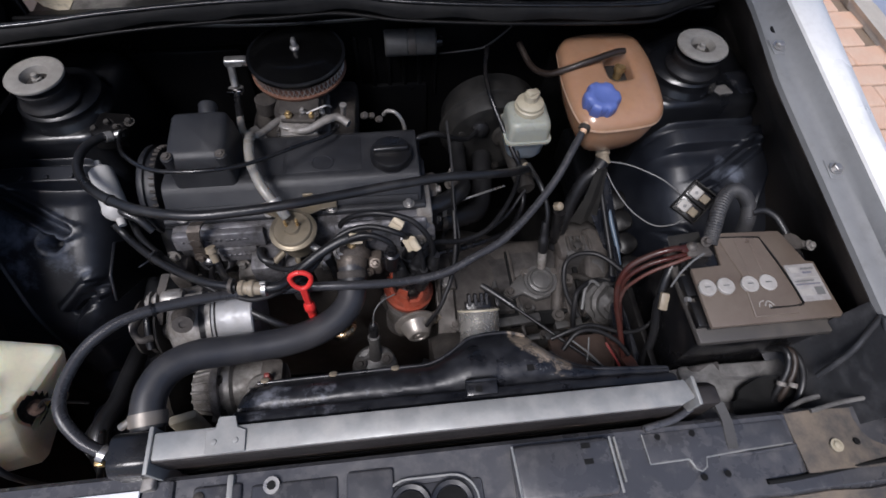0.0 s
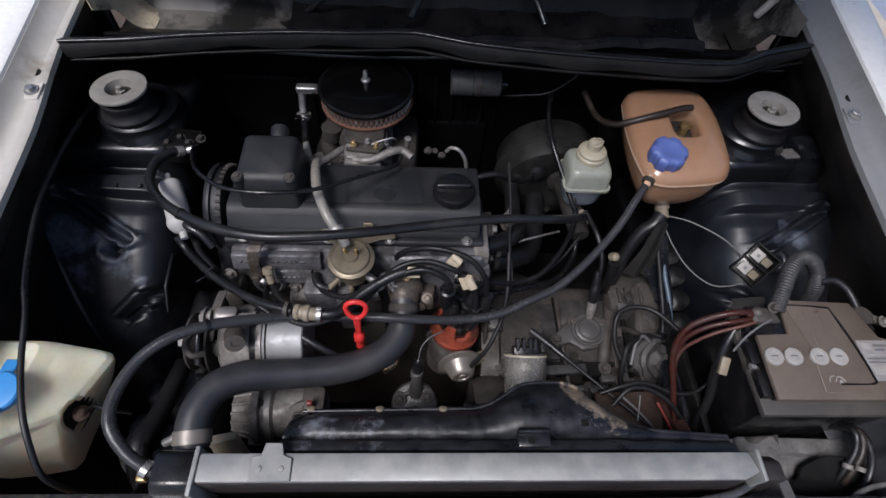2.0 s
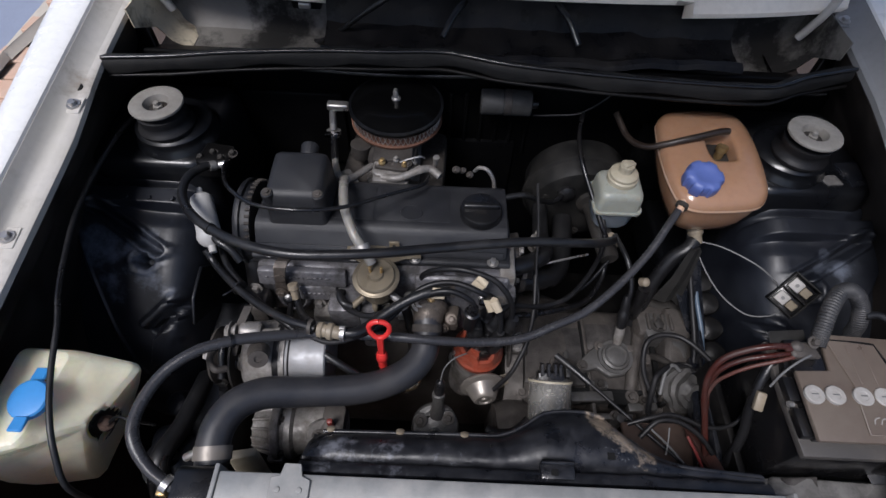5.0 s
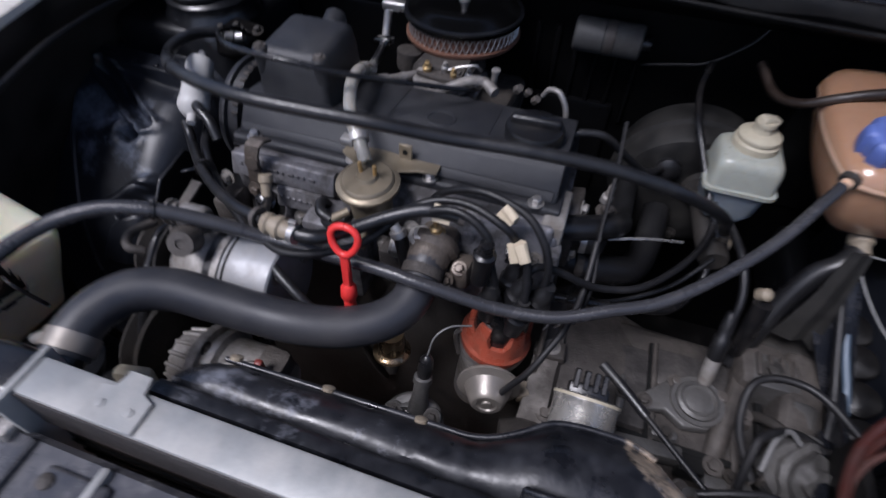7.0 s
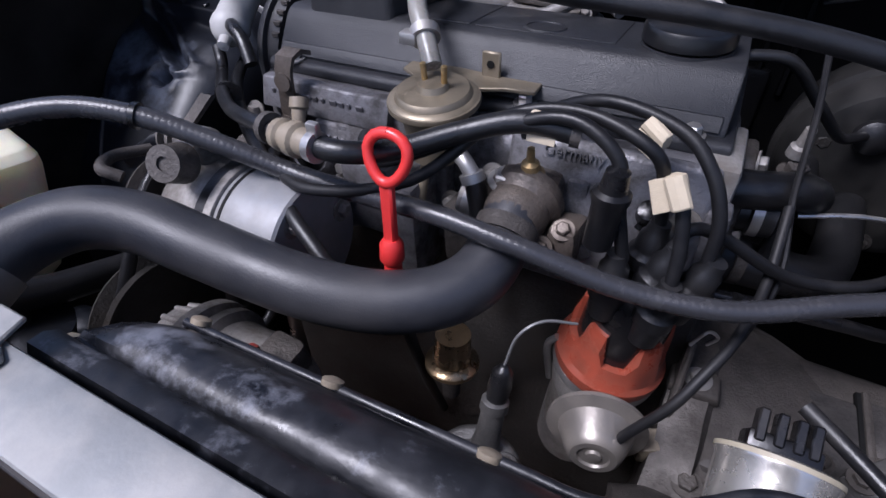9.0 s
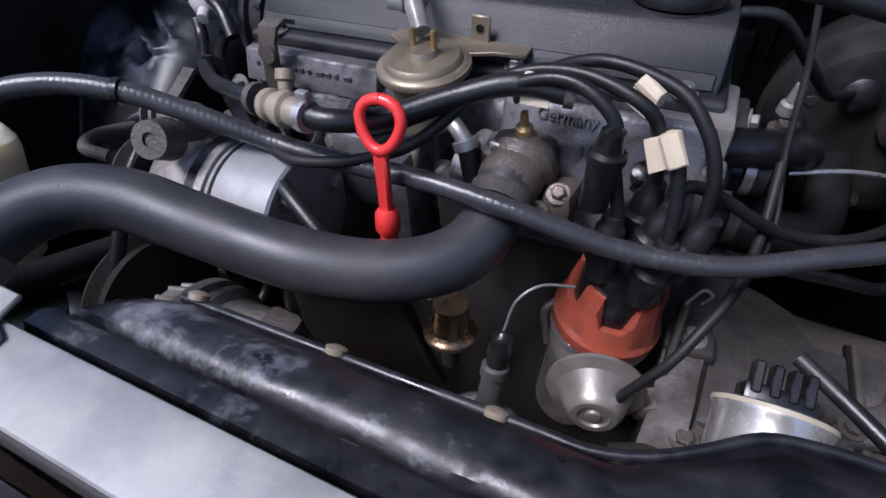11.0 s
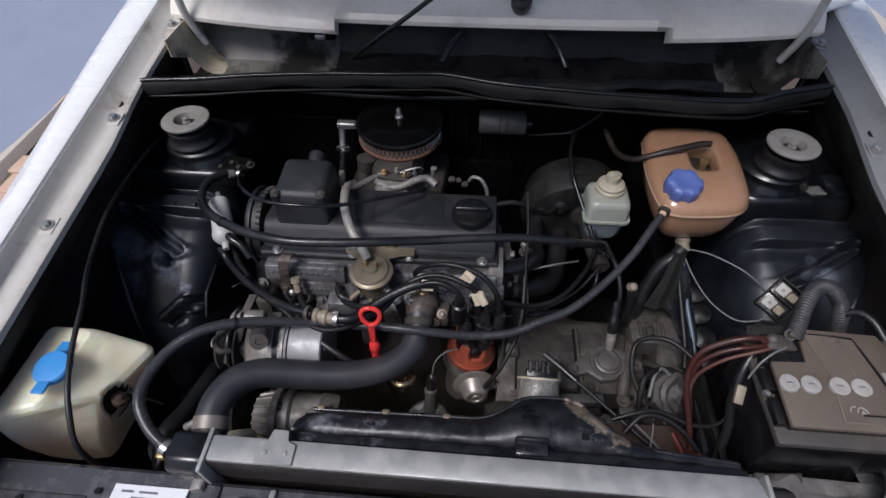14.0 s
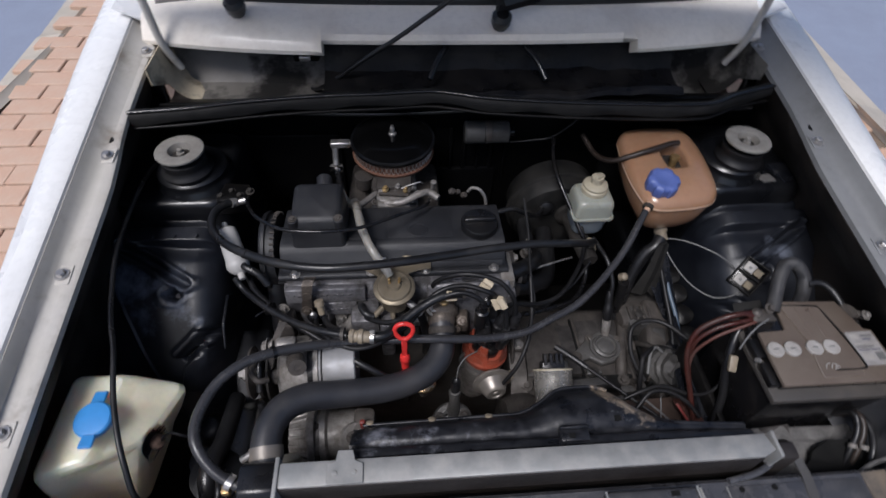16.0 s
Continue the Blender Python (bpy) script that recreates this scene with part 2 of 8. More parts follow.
M_CHROME = mat("chrome", (0.78, 0.78, 0.8), 0.12, 1.0, bump=0.02, rvar=0.05)
M_GOLD = mat("yellow_passivated_steel", (0.235, 0.198, 0.142), 0.42, 0.65, col2=(0.17, 0.142, 0.10), bump=0.06, dust=(0.17, 0.14, 0.10), dust_amt=0.5, dust_scale=45)
M_BRASS = mat("brass", (0.55, 0.38, 0.17), 0.35, 0.9, col2=(0.35, 0.24, 0.12), bump=0.08, dust=(0.1, 0.08, 0.06), dust_amt=0.5, dust_scale=60)
M_POLBRASS = mat("shiny_brass", (0.40, 0.29, 0.17), 0.26, 0.9, col2=(0.22, 0.15, 0.085), scale=30, bump=0.05, dust=(0.07, 0.05, 0.03), dust_amt=0.4, dust_scale=70)
M_COILGREY = mat("dusty_coil_paint", (0.055, 0.054, 0.052), 0.6, col2=(0.03, 0.029, 0.028), bump=0.1, dust=(0.015, 0.014, 0.013), dust_amt=0.6, dust_scale=24)
M_RADGREY = mat("grey_radiator_metal", (0.27, 0.275, 0.27), 0.5, 0.35, col2=(0.20, 0.20, 0.197), scale=18, bump=0.1, dust=(0.40, 0.38, 0.355), dust_amt=0.5, dust_scale=26, dmap=(0.45, 0.7))
M_CORE = mat("radiator_core", (0.008, 0.008, 0.008), 0.7, 0.2, bump=0.3, bscale=200, spec=0.2)
M_STRUT = mat("weathered_strut_plate", (0.235, 0.225, 0.205), 0.7, 0.1, col2=(0.17, 0.16, 0.145), bump=0.1, dust=(0.13, 0.115, 0.1), dust_amt=0.5, dust_scale=40)
M_RED = mat("red_plastic", (0.62, 0.035, 0.03), 0.35, bump=0.03, col2=(0.52, 0.03, 0.03))
M_ORANGE = mat("orange_red_cap", (0.27, 0.054, 0.030), 0.28, col2=(0.18, 0.034, 0.021), bump=0.03, dust=(0.12, 0.06, 0.04), dust_amt=0.4, dust_scale=50)
M_BLUECAP = mat("blue_plastic", (0.045, 0.26, 0.62), 0.4, col2=(0.04, 0.22, 0.55), bump=0.03)
M_BLUEDARK = mat("dark_blue_plastic", (0.085, 0.125, 0.34), 0.5, col2=(0.068, 0.10, 0.28), bump=0.04)
M_BOTTLE = mat("cream_translucent_plastic", (0.88, 0.80, 0.60), 0.38, col2=(0.80, 0.71, 0.51), amt=0.7, scale=7, bump=0.03, sss=0.6, dust=(0.55, 0.46, 0.28), dust_amt=0.25, dust_scale=10, dmap=(0.5, 0.75))
M_TANK = mat("peach_translucent_plastic", (0.33, 0.19, 0.116), 0.2, col2=(0.265, 0.142, 0.083), amt=0.5, scale=6, bump=0.01, sss=0.35, rvar=0.05, coat=0.5)
M_RESERVOIR = mat("milky_white_plastic", (0.28, 0.29, 0.255), 0.35, col2=(0.22, 0.225, 0.19), bump=0.03, sss=0.3)
M_FLUID = mat("milky_blue_grey_plastic", (0.235, 0.27, 0.30), 0.4, col2=(0.19, 0.215, 0.245), bump=0.03, sss=0.3)
M_CREAM = mat("cream_plastic", (0.38, 0.345, 0.26), 0.45, col2=(0.28, 0.24, 0.17), bump=0.04, dust=(0.25, 0.2, 0.14), dust_amt=0.3, dust_scale=50)
M_FILTER = mat("white_filter_plastic", (0.40, 0.395, 0.385), 0.45, col2=(0.32, 0.31, 0.30), bump=0.03, dust=(0.3, 0.28, 0.25), dust_amt=0.3, dust_scale=35)
M_TAPE = mat("masking_tape", (0.46, 0.39, 0.285), 0.8, col2=(0.36, 0.30, 0.21), bump=0.25)
M_LEDGE = mat("dusty_battery_ledge", (0.055, 0.050, 0.046), 0.5, col2=(0.03, 0.028, 0.027), scale=12, bump=0.2, dust=(0.13, 0.11, 0.09), dust_amt=0.5, dust_scale=24, dmap=(0.45, 0.75))
M_BATTOP = mat("brown_battery_top", (0.108, 0.083, 0.066), 0.38, col2=(0.09, 0.069, 0.055), bump=0.12, dust=(0.16, 0.135, 0.11), dust_amt=0.35, dust_scale=16)
M_WHITEPL = mat("white_plastic", (0.36, 0.345, 0.325), 0.45, bump=0.03, dust=(0.16, 0.14, 0.12), dust_amt=0.35, dust_scale=60)
M_PAPER = mat("white_label", (0.74, 0.75, 0.77), 0.4, col2=(0.55, 0.55, 0.57), bump=0.05)
M_GREYPAPER = mat("worn_grey_label", (0.30, 0.29, 0.285), 0.35, col2=(0.22, 0.21, 0.205), scale=40, bump=0.05, dust=(0.14, 0.12, 0.11), dust_amt=0.4, dust_scale=70)
M_INK = mat("label_ink", (0.13, 0.13, 0.16), 0.6, bump=0.0)
M_CLEAR = mat("milky_clear_hose", (0.25, 0.24, 0.22), 0.3, col2=(0.16, 0.152, 0.135), bump=0.03, sss=0.3, scale=40)
M_BROWNWIRE = mat("red_brown_cable", (0.042, 0.009, 0.007), 0.3, col2=(0.05, 0.017, 0.013), bump=0.1, dust=(0.04, 0.03, 0.025), dust_amt=0.4, dust_scale=40, spec=0.35)
M_REDWIRE = mat("red_wire", (0.16, 0.018, 0.014), 0.45, bump=0.05, dust=GRIME, dust_amt=0.4, dust_scale=40)
M_GREYWIRE = mat("grey_wire", (0.13, 0.13, 0.13), 0.4, bump=0.05)
M_MESH = mat("filter_element", (0.17, 0.085, 0.055), 0.6, 0.3, col2=(0.11, 0.05, 0.035), bump=0.5, bscale=300)
M_BOOST = mat("dusty_grey_black_steel", (0.009, 0.009, 0.009), 0.55, col2=(0.015, 0.014, 0.013), bump=0.12, dust=(0.045, 0.042, 0.038), dust_amt=0.45, dust_scale=14, spec=0.25)
M_BRICK = mat("clay_paver", (0.55, 0.36, 0.26), 0.75, col2=(0.47, 0.30, 0.21), scale=5, bump=0.4, bscale=160, dust=(0.60, 0.48, 0.39), dust_amt=0.5, dust_scale=6)
M_SAND = mat("jointing_sand", (0.2, 0.15, 0.11), 0.95, bump=0.4)
M_CONCRETE = mat("pale_concrete", (0.5, 0.45, 0.38), 0.85, col2=(0.38, 0.34, 0.28), scale=6, bump=0.5, bscale=90)
M_ROAD = mat("blue_grey_paving", (0.27, 0.30, 0.38), 0.38, col2=(0.23, 0.255, 0.32), scale=1.2, bump=0.1, bscale=150)
M_SHEET = mat("black_plastic_sheet", (0.006, 0.006, 0.007), 0.3, col2=(0.009, 0.009, 0.010), scale=20, bump=0.6, bscale=30, spec=0.16, dust=(0.05, 0.045, 0.04), dust_amt=0.25, dust_scale=14)
M_GLASSY = mat("windscreen_glass", (0.8, 0.86, 0.86), 0.03, trans=1.0, bump=0.0, rvar=0.0)


def worn(m, spots, colour, rough, metal, grain=55.0):
    """Bare, scuffed or sheen-coloured patches of a painted part: spots of (centre, radius, amount), broken up by grain.
    """
    nt = m.node_tree
    p = nt.nodes["Principled BSDF"]
    geo = nt.nodes.new("ShaderNodeNewGeometry")
    tex = nt.nodes.new("ShaderNodeTexNoise")
    tex.inputs["Scale"].default_value, tex.inputs["Detail"].default_value, tex.inputs["Roughness"].default_value = grain, 8.0, 0.7
    nt.links.new(geo.outputs["Position"], tex.inputs["Vector"])
    total = None
    for centre, radius, amount in spots:
        dist = nt.nodes.new("ShaderNodeVectorMath")
        dist.operation = "DISTANCE"
        nt.links.new(geo.outputs["Position"], dist.inputs[0])
        dist.inputs[1].default_value = centre
        fall = nt.nodes.new("ShaderNodeMapRange")
        fall.inputs["From Min"].default_value, fall.inputs["From Max"].default_value = 0.0, radius
        fall.inputs["To Min"].default_value, fall.inputs["To Max"].default_value = amount, -0.25
        nt.links.new(dist.outputs["Value"], fall.inputs["Value"])
        if total is None:
            total = fall.outputs["Result"]
        else:
            top = nt.nodes.new("ShaderNodeMath")
            top.operation = "MAXIMUM"
            nt.links.new(total, top.inputs[0])
            nt.links.new(fall.outputs["Result"], top.inputs[1])
            total = top.outputs["Value"]
    add = nt.nodes.new("ShaderNodeMath")
    nt.links.new(total, add.inputs[0])
    nt.links.new(tex.outputs["Fac"], add.inputs[1])
    mask = nt.nodes.new("ShaderNodeMapRange")
    mask.inputs["From Min"].default_value, mask.inputs["From Max"].default_value = 0.6, 0.8
    nt.links.new(add.outputs["Value"], mask.inputs["Value"])
    for sock, value in (("Base Color", rgb(colour)), ("Roughness", rough), ("Metallic", metal)):
        mixer = nt.nodes.new("ShaderNodeMix")
        mixer.data_type = "RGBA" if sock == "Base Color" else "FLOAT"
        names = [s for s in mixer.inputs if s.enabled]
        nt.links.new(mask.outputs["Result"], names[0])
        if p.inputs[sock].is_linked:
            nt.links.new(p.inputs[sock].links[0].from_socket, names[1])
        else:
            names[1].default_value = p.inputs[sock].default_value
        names[2].default_value = value
        nt.links.new([s for s in mixer.outputs if s.enabled][0], p.inputs[sock])
    return m


# Cowl's left lip: pale scuffs, with a grey-blue sheen painted among them.
worn(M_COWL, [((-0.175, 0.308, 0.766), 0.07, 0.26), ((-0.12, 0.308, 0.766), 0.09, 0.17), ((-0.05, 0.308, 0.766), 0.10, 0.10), ((0.03, 0.31, 0.765), 0.09, 0.02), ((-0.19, 0.278, 0.777), 0.06, 0.22), ((-0.10, 0.278, 0.777), 0.08, 0.12)], (0.13, 0.135, 0.155), 0.5, 0.05, 60.0)
worn(M_COWL, [((0.158, 0.352, 0.755), 0.05, 0.46), ((0.175, 0.333, 0.76), 0.05, 0.46), ((0.195, 0.314, 0.76), 0.045, 0.32)], (0.40, 0.32, 0.24), 0.42, 0.4, 70.0)
# Sky sheen on the wheel arches, painted as blue-grey patches.
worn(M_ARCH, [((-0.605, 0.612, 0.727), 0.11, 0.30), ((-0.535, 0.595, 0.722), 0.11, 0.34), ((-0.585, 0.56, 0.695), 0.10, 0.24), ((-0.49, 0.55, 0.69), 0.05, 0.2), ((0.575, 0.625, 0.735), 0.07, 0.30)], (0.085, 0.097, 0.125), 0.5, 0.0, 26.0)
worn(M_COWL, [((0.185, 0.335, 0.76), 0.10, 0.16)], (0.30, 0.30, 0.31), 0.35, 0.6, 160.0)
worn(M_HOSE, [((-0.08, 0.475, 0.705), 0.05, 0.14), ((-0.325, 0.32, 0.735), 0.07, 0.12)], (0.062, 0.046, 0.037), 0.6, 0.0, 40.0)


# ---- mesh tools ----
def spline(pts, sub):
    """Catmull-Rom through the points."""
    p = [Vector(q) for q in pts]
    p = [p[0] * 2 - p[1]] + p + [p[-1] * 2 - p[-2]]
    out = []
    for i in range(1, len(p) - 2):
        a, b, c, d = p[i - 1:i + 3]
        for k in range(sub):
            t = k / sub
            out.append(0.5 * (2 * b + (c - a) * t + (2 * a - 5 * b + 4 * c - d) * t * t + (3 * b - a - 3 * c + d) * t ** 3))
    out.append(p[-2])
    return out


def tube(pts, r, n=10, sub=7, bm=None, radius=None):
    """A round hose through the points; radius(u) scales r along it."""
    bm = bm or bmesh.new()
    n = max(n, 12) if r > 0.0025 else n
    path = spline(pts, sub) if sub > 1 else [Vector(q) for q in pts]
    up = Vector((0.31, 0.2, 0.93))
    rings = []
    for i, q in enumerate(path):
        d = (path[min(i + 1, len(path) - 1)] - path[max(i - 1, 0)]).normalized()
        side = d.cross(up)
        if side.length < 1e-4:
            side = d.cross(Vector((1, 0, 0)))
        side.normalize()
        up = side.cross(d).normalized()
        rr = r * (radius(i / (len(path) - 1)) if radius else 1.0)
        rings.append([bm.verts.new(q + rr * (math.cos(a) * side + math.sin(a) * up)) for a in (2 * math.pi * k / n for k in range(n))])
    for a, b in zip(rings, rings[1:]):
        for k in range(n):
            bm.faces.new((a[k], a[(k + 1) % n], b[(k + 1) % n], b[k]))
    bm.faces.new(rings[0][::-1])
    bm.faces.new(rings[-1])
    return bm


def lathe(profile, o, d, n=32, bm=None):
    """Turned shape: profile of (height along d, radius) from the point o."""
    bm = bm or bmesh.new()
    o, d = Vector(o), Vector(d).normalized()
    side = d.cross(Vector((0.12, 0.97, 0.2))).normalized()
    up = side.cross(d)
    rings = []
    for h, r in profile:
        if r < 1e-6:
            rings.append([bm.verts.new(o + d * h)])
        else:
            rings.append([bm.verts.new(o + d * h + r * (math.cos(a) * side + math.sin(a) * up)) for a in (2 * math.pi * k / n for k in range(n))])
    for a, b in zip(rings, rings[1:]):
        for k in range(n):
            j = (k + 1) % n
            if len(a) == 1 and len(b) == 1:
                continue
            if len(a) == 1:
                bm.faces.new((a[0], b[j], b[k]))
            elif len(b) == 1:
                bm.faces.new((a[k], a[j], b[0]))
            else:
                bm.faces.new((a[k], a[j], b[j], b[k]))
    for ring, flip in ((rings[0], True), (rings[-1], False)):
        if len(ring) > 1:
            bm.faces.new(ring[::-1] if flip else ring)
    return bm


def box(x0, x1, y0, y1, z0, z1, bev=0.003, seg=2, turn=None, bm=None):
    """A box with rounded edges; turn: degrees about its centre."""
    b = bmesh.new()
    c = Vector(((x0 + x1) / 2, (y0 + y1) / 2, (z0 + z1) / 2))
    bmesh.ops.create_cube(b, size=1.0)
    bmesh.ops.scale(b, vec=(x1 - x0, y1 - y0, z1 - z0), verts=b.verts)
    if bev:
        bmesh.ops.bevel(b, geom=b.edges[:], offset=bev, segments=seg, affect="EDGES", profile=0.5)
    bmesh.ops.transform(b, matrix=pose(c.x, c.y, c.z, *(turn or (0, 0, 0))), verts=b.verts)
    return merge(bm, b) if bm else b


def prism(poly, a, b, axis="x", bev=0.003, seg=2, m=None):
    """A polygon pushed along an axis from a to b. poly in the two other axes, in xyz order."""
    bm = bmesh.new()
    put = {"x": lambda u, v, w: (w, u, v), "y": lambda u, v, w: (u, w, v), "z": lambda u, v, w: (u, v, w)}[axis]
    lo = [bm.verts.new(put(u, v, a)) for u, v in poly]
    hi = [bm.verts.new(put(u, v, b)) for u, v in poly]
    bm.faces.new(lo)
    bm.faces.new(hi)
    for i in range(len(poly)):
        j = (i + 1) % len(poly)
        bm.faces.new((lo[i], lo[j], hi[j], hi[i]))
    bmesh.ops.recalc_face_normals(bm, faces=bm.faces)
    if bev:
        bmesh.ops.bevel(bm, geom=bm.edges[:], offset=bev, segments=seg, affect="EDGES", profile=0.5, clamp_overlap=True)
    if m:
        bmesh.ops.transform(bm, matrix=m, verts=bm.verts)
    return bm


def loft(sections, thick=0.002, closed=False, caps=False):
    """A skin over rows of points; thick gives it the thickness of sheet metal."""
    bm = bmesh.new()
    rows = [[bm.verts.new(p) for p in s] for s in sections]
    n = len(rows[0])
    for a, b in zip(rows, rows[1:]):
        for k in range(n if closed else n - 1):
            j = (k + 1) % n
            bm.faces.new((a[k], a[j], b[j], b[k]))
    if caps:
        bm.faces.new(rows[0][::-1])
        bm.faces.new(rows[-1])
    bmesh.ops.recalc_face_normals(bm, faces=bm.faces)
    if thick:
        bmesh.ops.solidify(bm, geom=bm.faces[:], thickness=thick)
    return bm


def merge(first, *rest):
    for b in rest:
        me = bpy.data.meshes.new("tmp")
        b.to_mesh(me)
        first.from_mesh(me)
        bpy.data.meshes.remove(me)
        b.free()
    return first


def rounded(cx, cy, w, h, r, k=5, turn=0.0):
    """A rounded rectangle's outline round its centre."""
    out = []
    for sx, sy, a0 in ((1, 1, 0), (-1, 1, 90), (-1, -1, 180), (1, -1, 270)):
        for i in range(k + 1):
            a = radians(a0 + 90 * i / k)
            out.append((sx * (w / 2 - r) + r * math.cos(a), sy * (h / 2 - r) + r * math.sin(a)))
    c, s = math.cos(radians(turn)), math.sin(radians(turn))
    return [(cx + x * c - y * s, cy + x * s + y * c) for x, y in out]


def hexbolt(p, d, r=0.006, h=0.006, washer=True):
    bm = bmesh.new()
    if washer:
        lathe([(0, 0), (0, r * 1.6), (0.0015, r * 1.6), (0.0015, 0)], p, d, 16, bm)
    lathe([(0.001, r), (h * 0.85, r), (h, r * 0.8), (h, 0)], p, d, 6, bm)
    return bm


def wobble(bm, size, amount, seed=0.0):
    """Uneven cast or beaten surface."""
    for v in bm.verts:
        v.co += noise.noise_vector(v.co / size + Vector((seed, seed, seed))) * amount
    return bm


def thing(name, label, category, at, group="", kind=""):
    ob = new(name)
    ob.empty_display_size = 0.02
    ob.location = at
    return tagged(ob, label, category, group, kind)


def origin(ob):
    o = Vector(ob.location)
    while ob.parent:
        ob = ob.parent
        o += ob.location
    return o


def part(name, bm, material, parent=None, label="", angle=38):
    """Links a bmesh, built in world coordinates, as one mesh under a thing or part."""
    if parent:
        bmesh.ops.translate(bm, vec=-origin(parent), verts=bm.verts)
    bmesh.ops.recalc_face_normals(bm, faces=bm.faces)
    me = bpy.data.meshes.new(name)
    bm.to_mesh(me)
    bm.free()
    me.polygons.foreach_set("use_smooth", [True] * len(me.polygons))
    me.set_sharp_from_angle(angle=radians(angle))
    me.materials.append(material)
    ob = new(name, me)
    ob.parent = parent
    if label:
        ob["label"] = label
    return ob


def single(name, bm, material, label, category, group="", kind="", angle=38):
    """A thing that is one mesh."""
    return tagged(part(name, bm, material, None, "", angle), label, category, group, kind)


# ---- ground ----
def zf(y):
    """Height of the fender's bolted flange."""
    return 0.942 + 0.14 * (y - 0.985)


ground = bmesh.new()
bmesh.ops.create_grid(ground, x_segments=40, y_segments=40, size=120.0)
bmesh.ops.translate(ground, vec=(0, 0, -0.05), verts=ground.verts)
tagged(part("ground", ground, M_ROAD), "smooth blue-grey paved ground", "ground", kind="structure")
bed = box(-2.0, 2.2, -3.0, 7.0, -0.045, -0.012, 0)
pavement = tagged(part("pavement", bed, M_SAND), "sand bed of the brick driveway", "pavement", kind="structure")
kerb_group = "kerbs along the driveway"
for side, x in ((-1, -2.03), (1, 2.27)):
    kb = bmesh.new()
    for i in range(11):
        y = -2.5 + i * 0.92
        wobble(box(x - 0.10, x + 0.03, y, y + 0.92, -0.045, 0.004, 0.006, 3, bm=kb), 0.07, 0.022)
    single("kerb", kb, M_CONCRETE, "low pale rough cement edging beside brick paving", "kerb", kerb_group, "structure")

# ---- the car's body ----
def edge_out(y):
    """How far the flange's inner edge moves outwards towards the bulkhead."""
    u = min(1.0, max(0.0, (y - 0.64) / 0.2))
    return 0.015 * u * u * (3 - 2 * u)


def seg_dist(px, py, a, b):
    """Distance from a point to a stretch between two points, and the share along it."""
    dx, dy = b[0] - a[0], b[1] - a[1]
    u = min(1.0, max(0.0, ((px - a[0]) * dx + (py - a[1]) * dy) / (dx * dx + dy * dy)))
    return math.hypot(px - a[0] - u * dx, py - a[1] - u * dy), u


def soft(v, lo, hi):
    u = min(1.0, max(0.0, (v - lo) / (hi - lo)))
    return u * u * (3 - 2 * u)


def inside(px, py, poly):
    """Depth of a point inside a convex outline, negative outside it."""
    d = 1.0
    for (ax, ay), (bx, by) in zip(poly, poly[1:] + poly[:1]):
        d = min(d, ((bx - ax) * (py - ay) - (by - ay) * (px - ax)) / math.hypot(bx - ax, by - ay))
    return d


ARCH_R = 0.336
TAB = [(0.486, 0.336 * radians(151.0)), (0.464, 0.336 * radians(133.7)), (0.520, 0.336 * radians(142.5)), (0.529, 0.336 * radians(151.0))]


def arch_relief(x, deg):
    """Pressings of the wheel arch: lip, channel, drain hollow, ribs and tab."""
    q = ARCH_R * radians(deg)

    def at(xx, dd):
        return xx, ARCH_R * radians(dd)
    h = 0.012 * soft(deg, 99.6, 101.2) * (1 - soft(deg, 105.2, 106.6)) * soft(x, 0.452, 0.462)
    h -= 0.010 * soft(deg, 97.0, 99.0) * (1 - soft(deg, 99.6, 101.2))
    d, u = seg_dist(x, q, at(0.625, 106.2), at(0.512, 118.2))
    h += -0.013 * (1 - soft(d, 0.002, 0.009)) + 0.005 * (1 - soft(abs(d - 0.013), 0.0, 0.006))
    d = math.hypot((x - 0.533) / 1.25, q - ARCH_R * radians(121.3))
    d += 0.004 * noise.noise(Vector((x * 90, q * 90, 2.0)))
    h += -0.026 * (1 - soft(d, 0.005, 0.014)) + 0.002 * (1 - soft(abs(d - 0.019), 0.0, 0.008))
    d, u = seg_dist(x, q, at(0.530, 138.2), at(0.478, 130.2))
    h += 0.013 * (1 - soft(d, 0.001, 0.012))
    d, u = seg_dist(x, q, at(0.516, 140.2), at(0.462, 131.8))
    h -= 0.012 * (1 - soft(d, 0.001, 0.006))
    h += 0.010 * soft(inside(x, q, TAB), -0.001, 0.003)
    line = 0.609 - (deg - 129.0) * 0.0024
    h -= 0.022 * soft(x - line, 0.0, 0.010) * soft(deg, 112.0, 121.0)
    h += 0.003 * (1 - soft(abs(x - line + 0.004), 0.0, 0.004)) * soft(deg, 118.0, 126.0)
    h -= 0.006 * (1 - soft(deg, 107.5, 112.0)) * soft(deg, 106.4, 107.0) * (1 - soft(x, 0.52, 0.58))
    return h


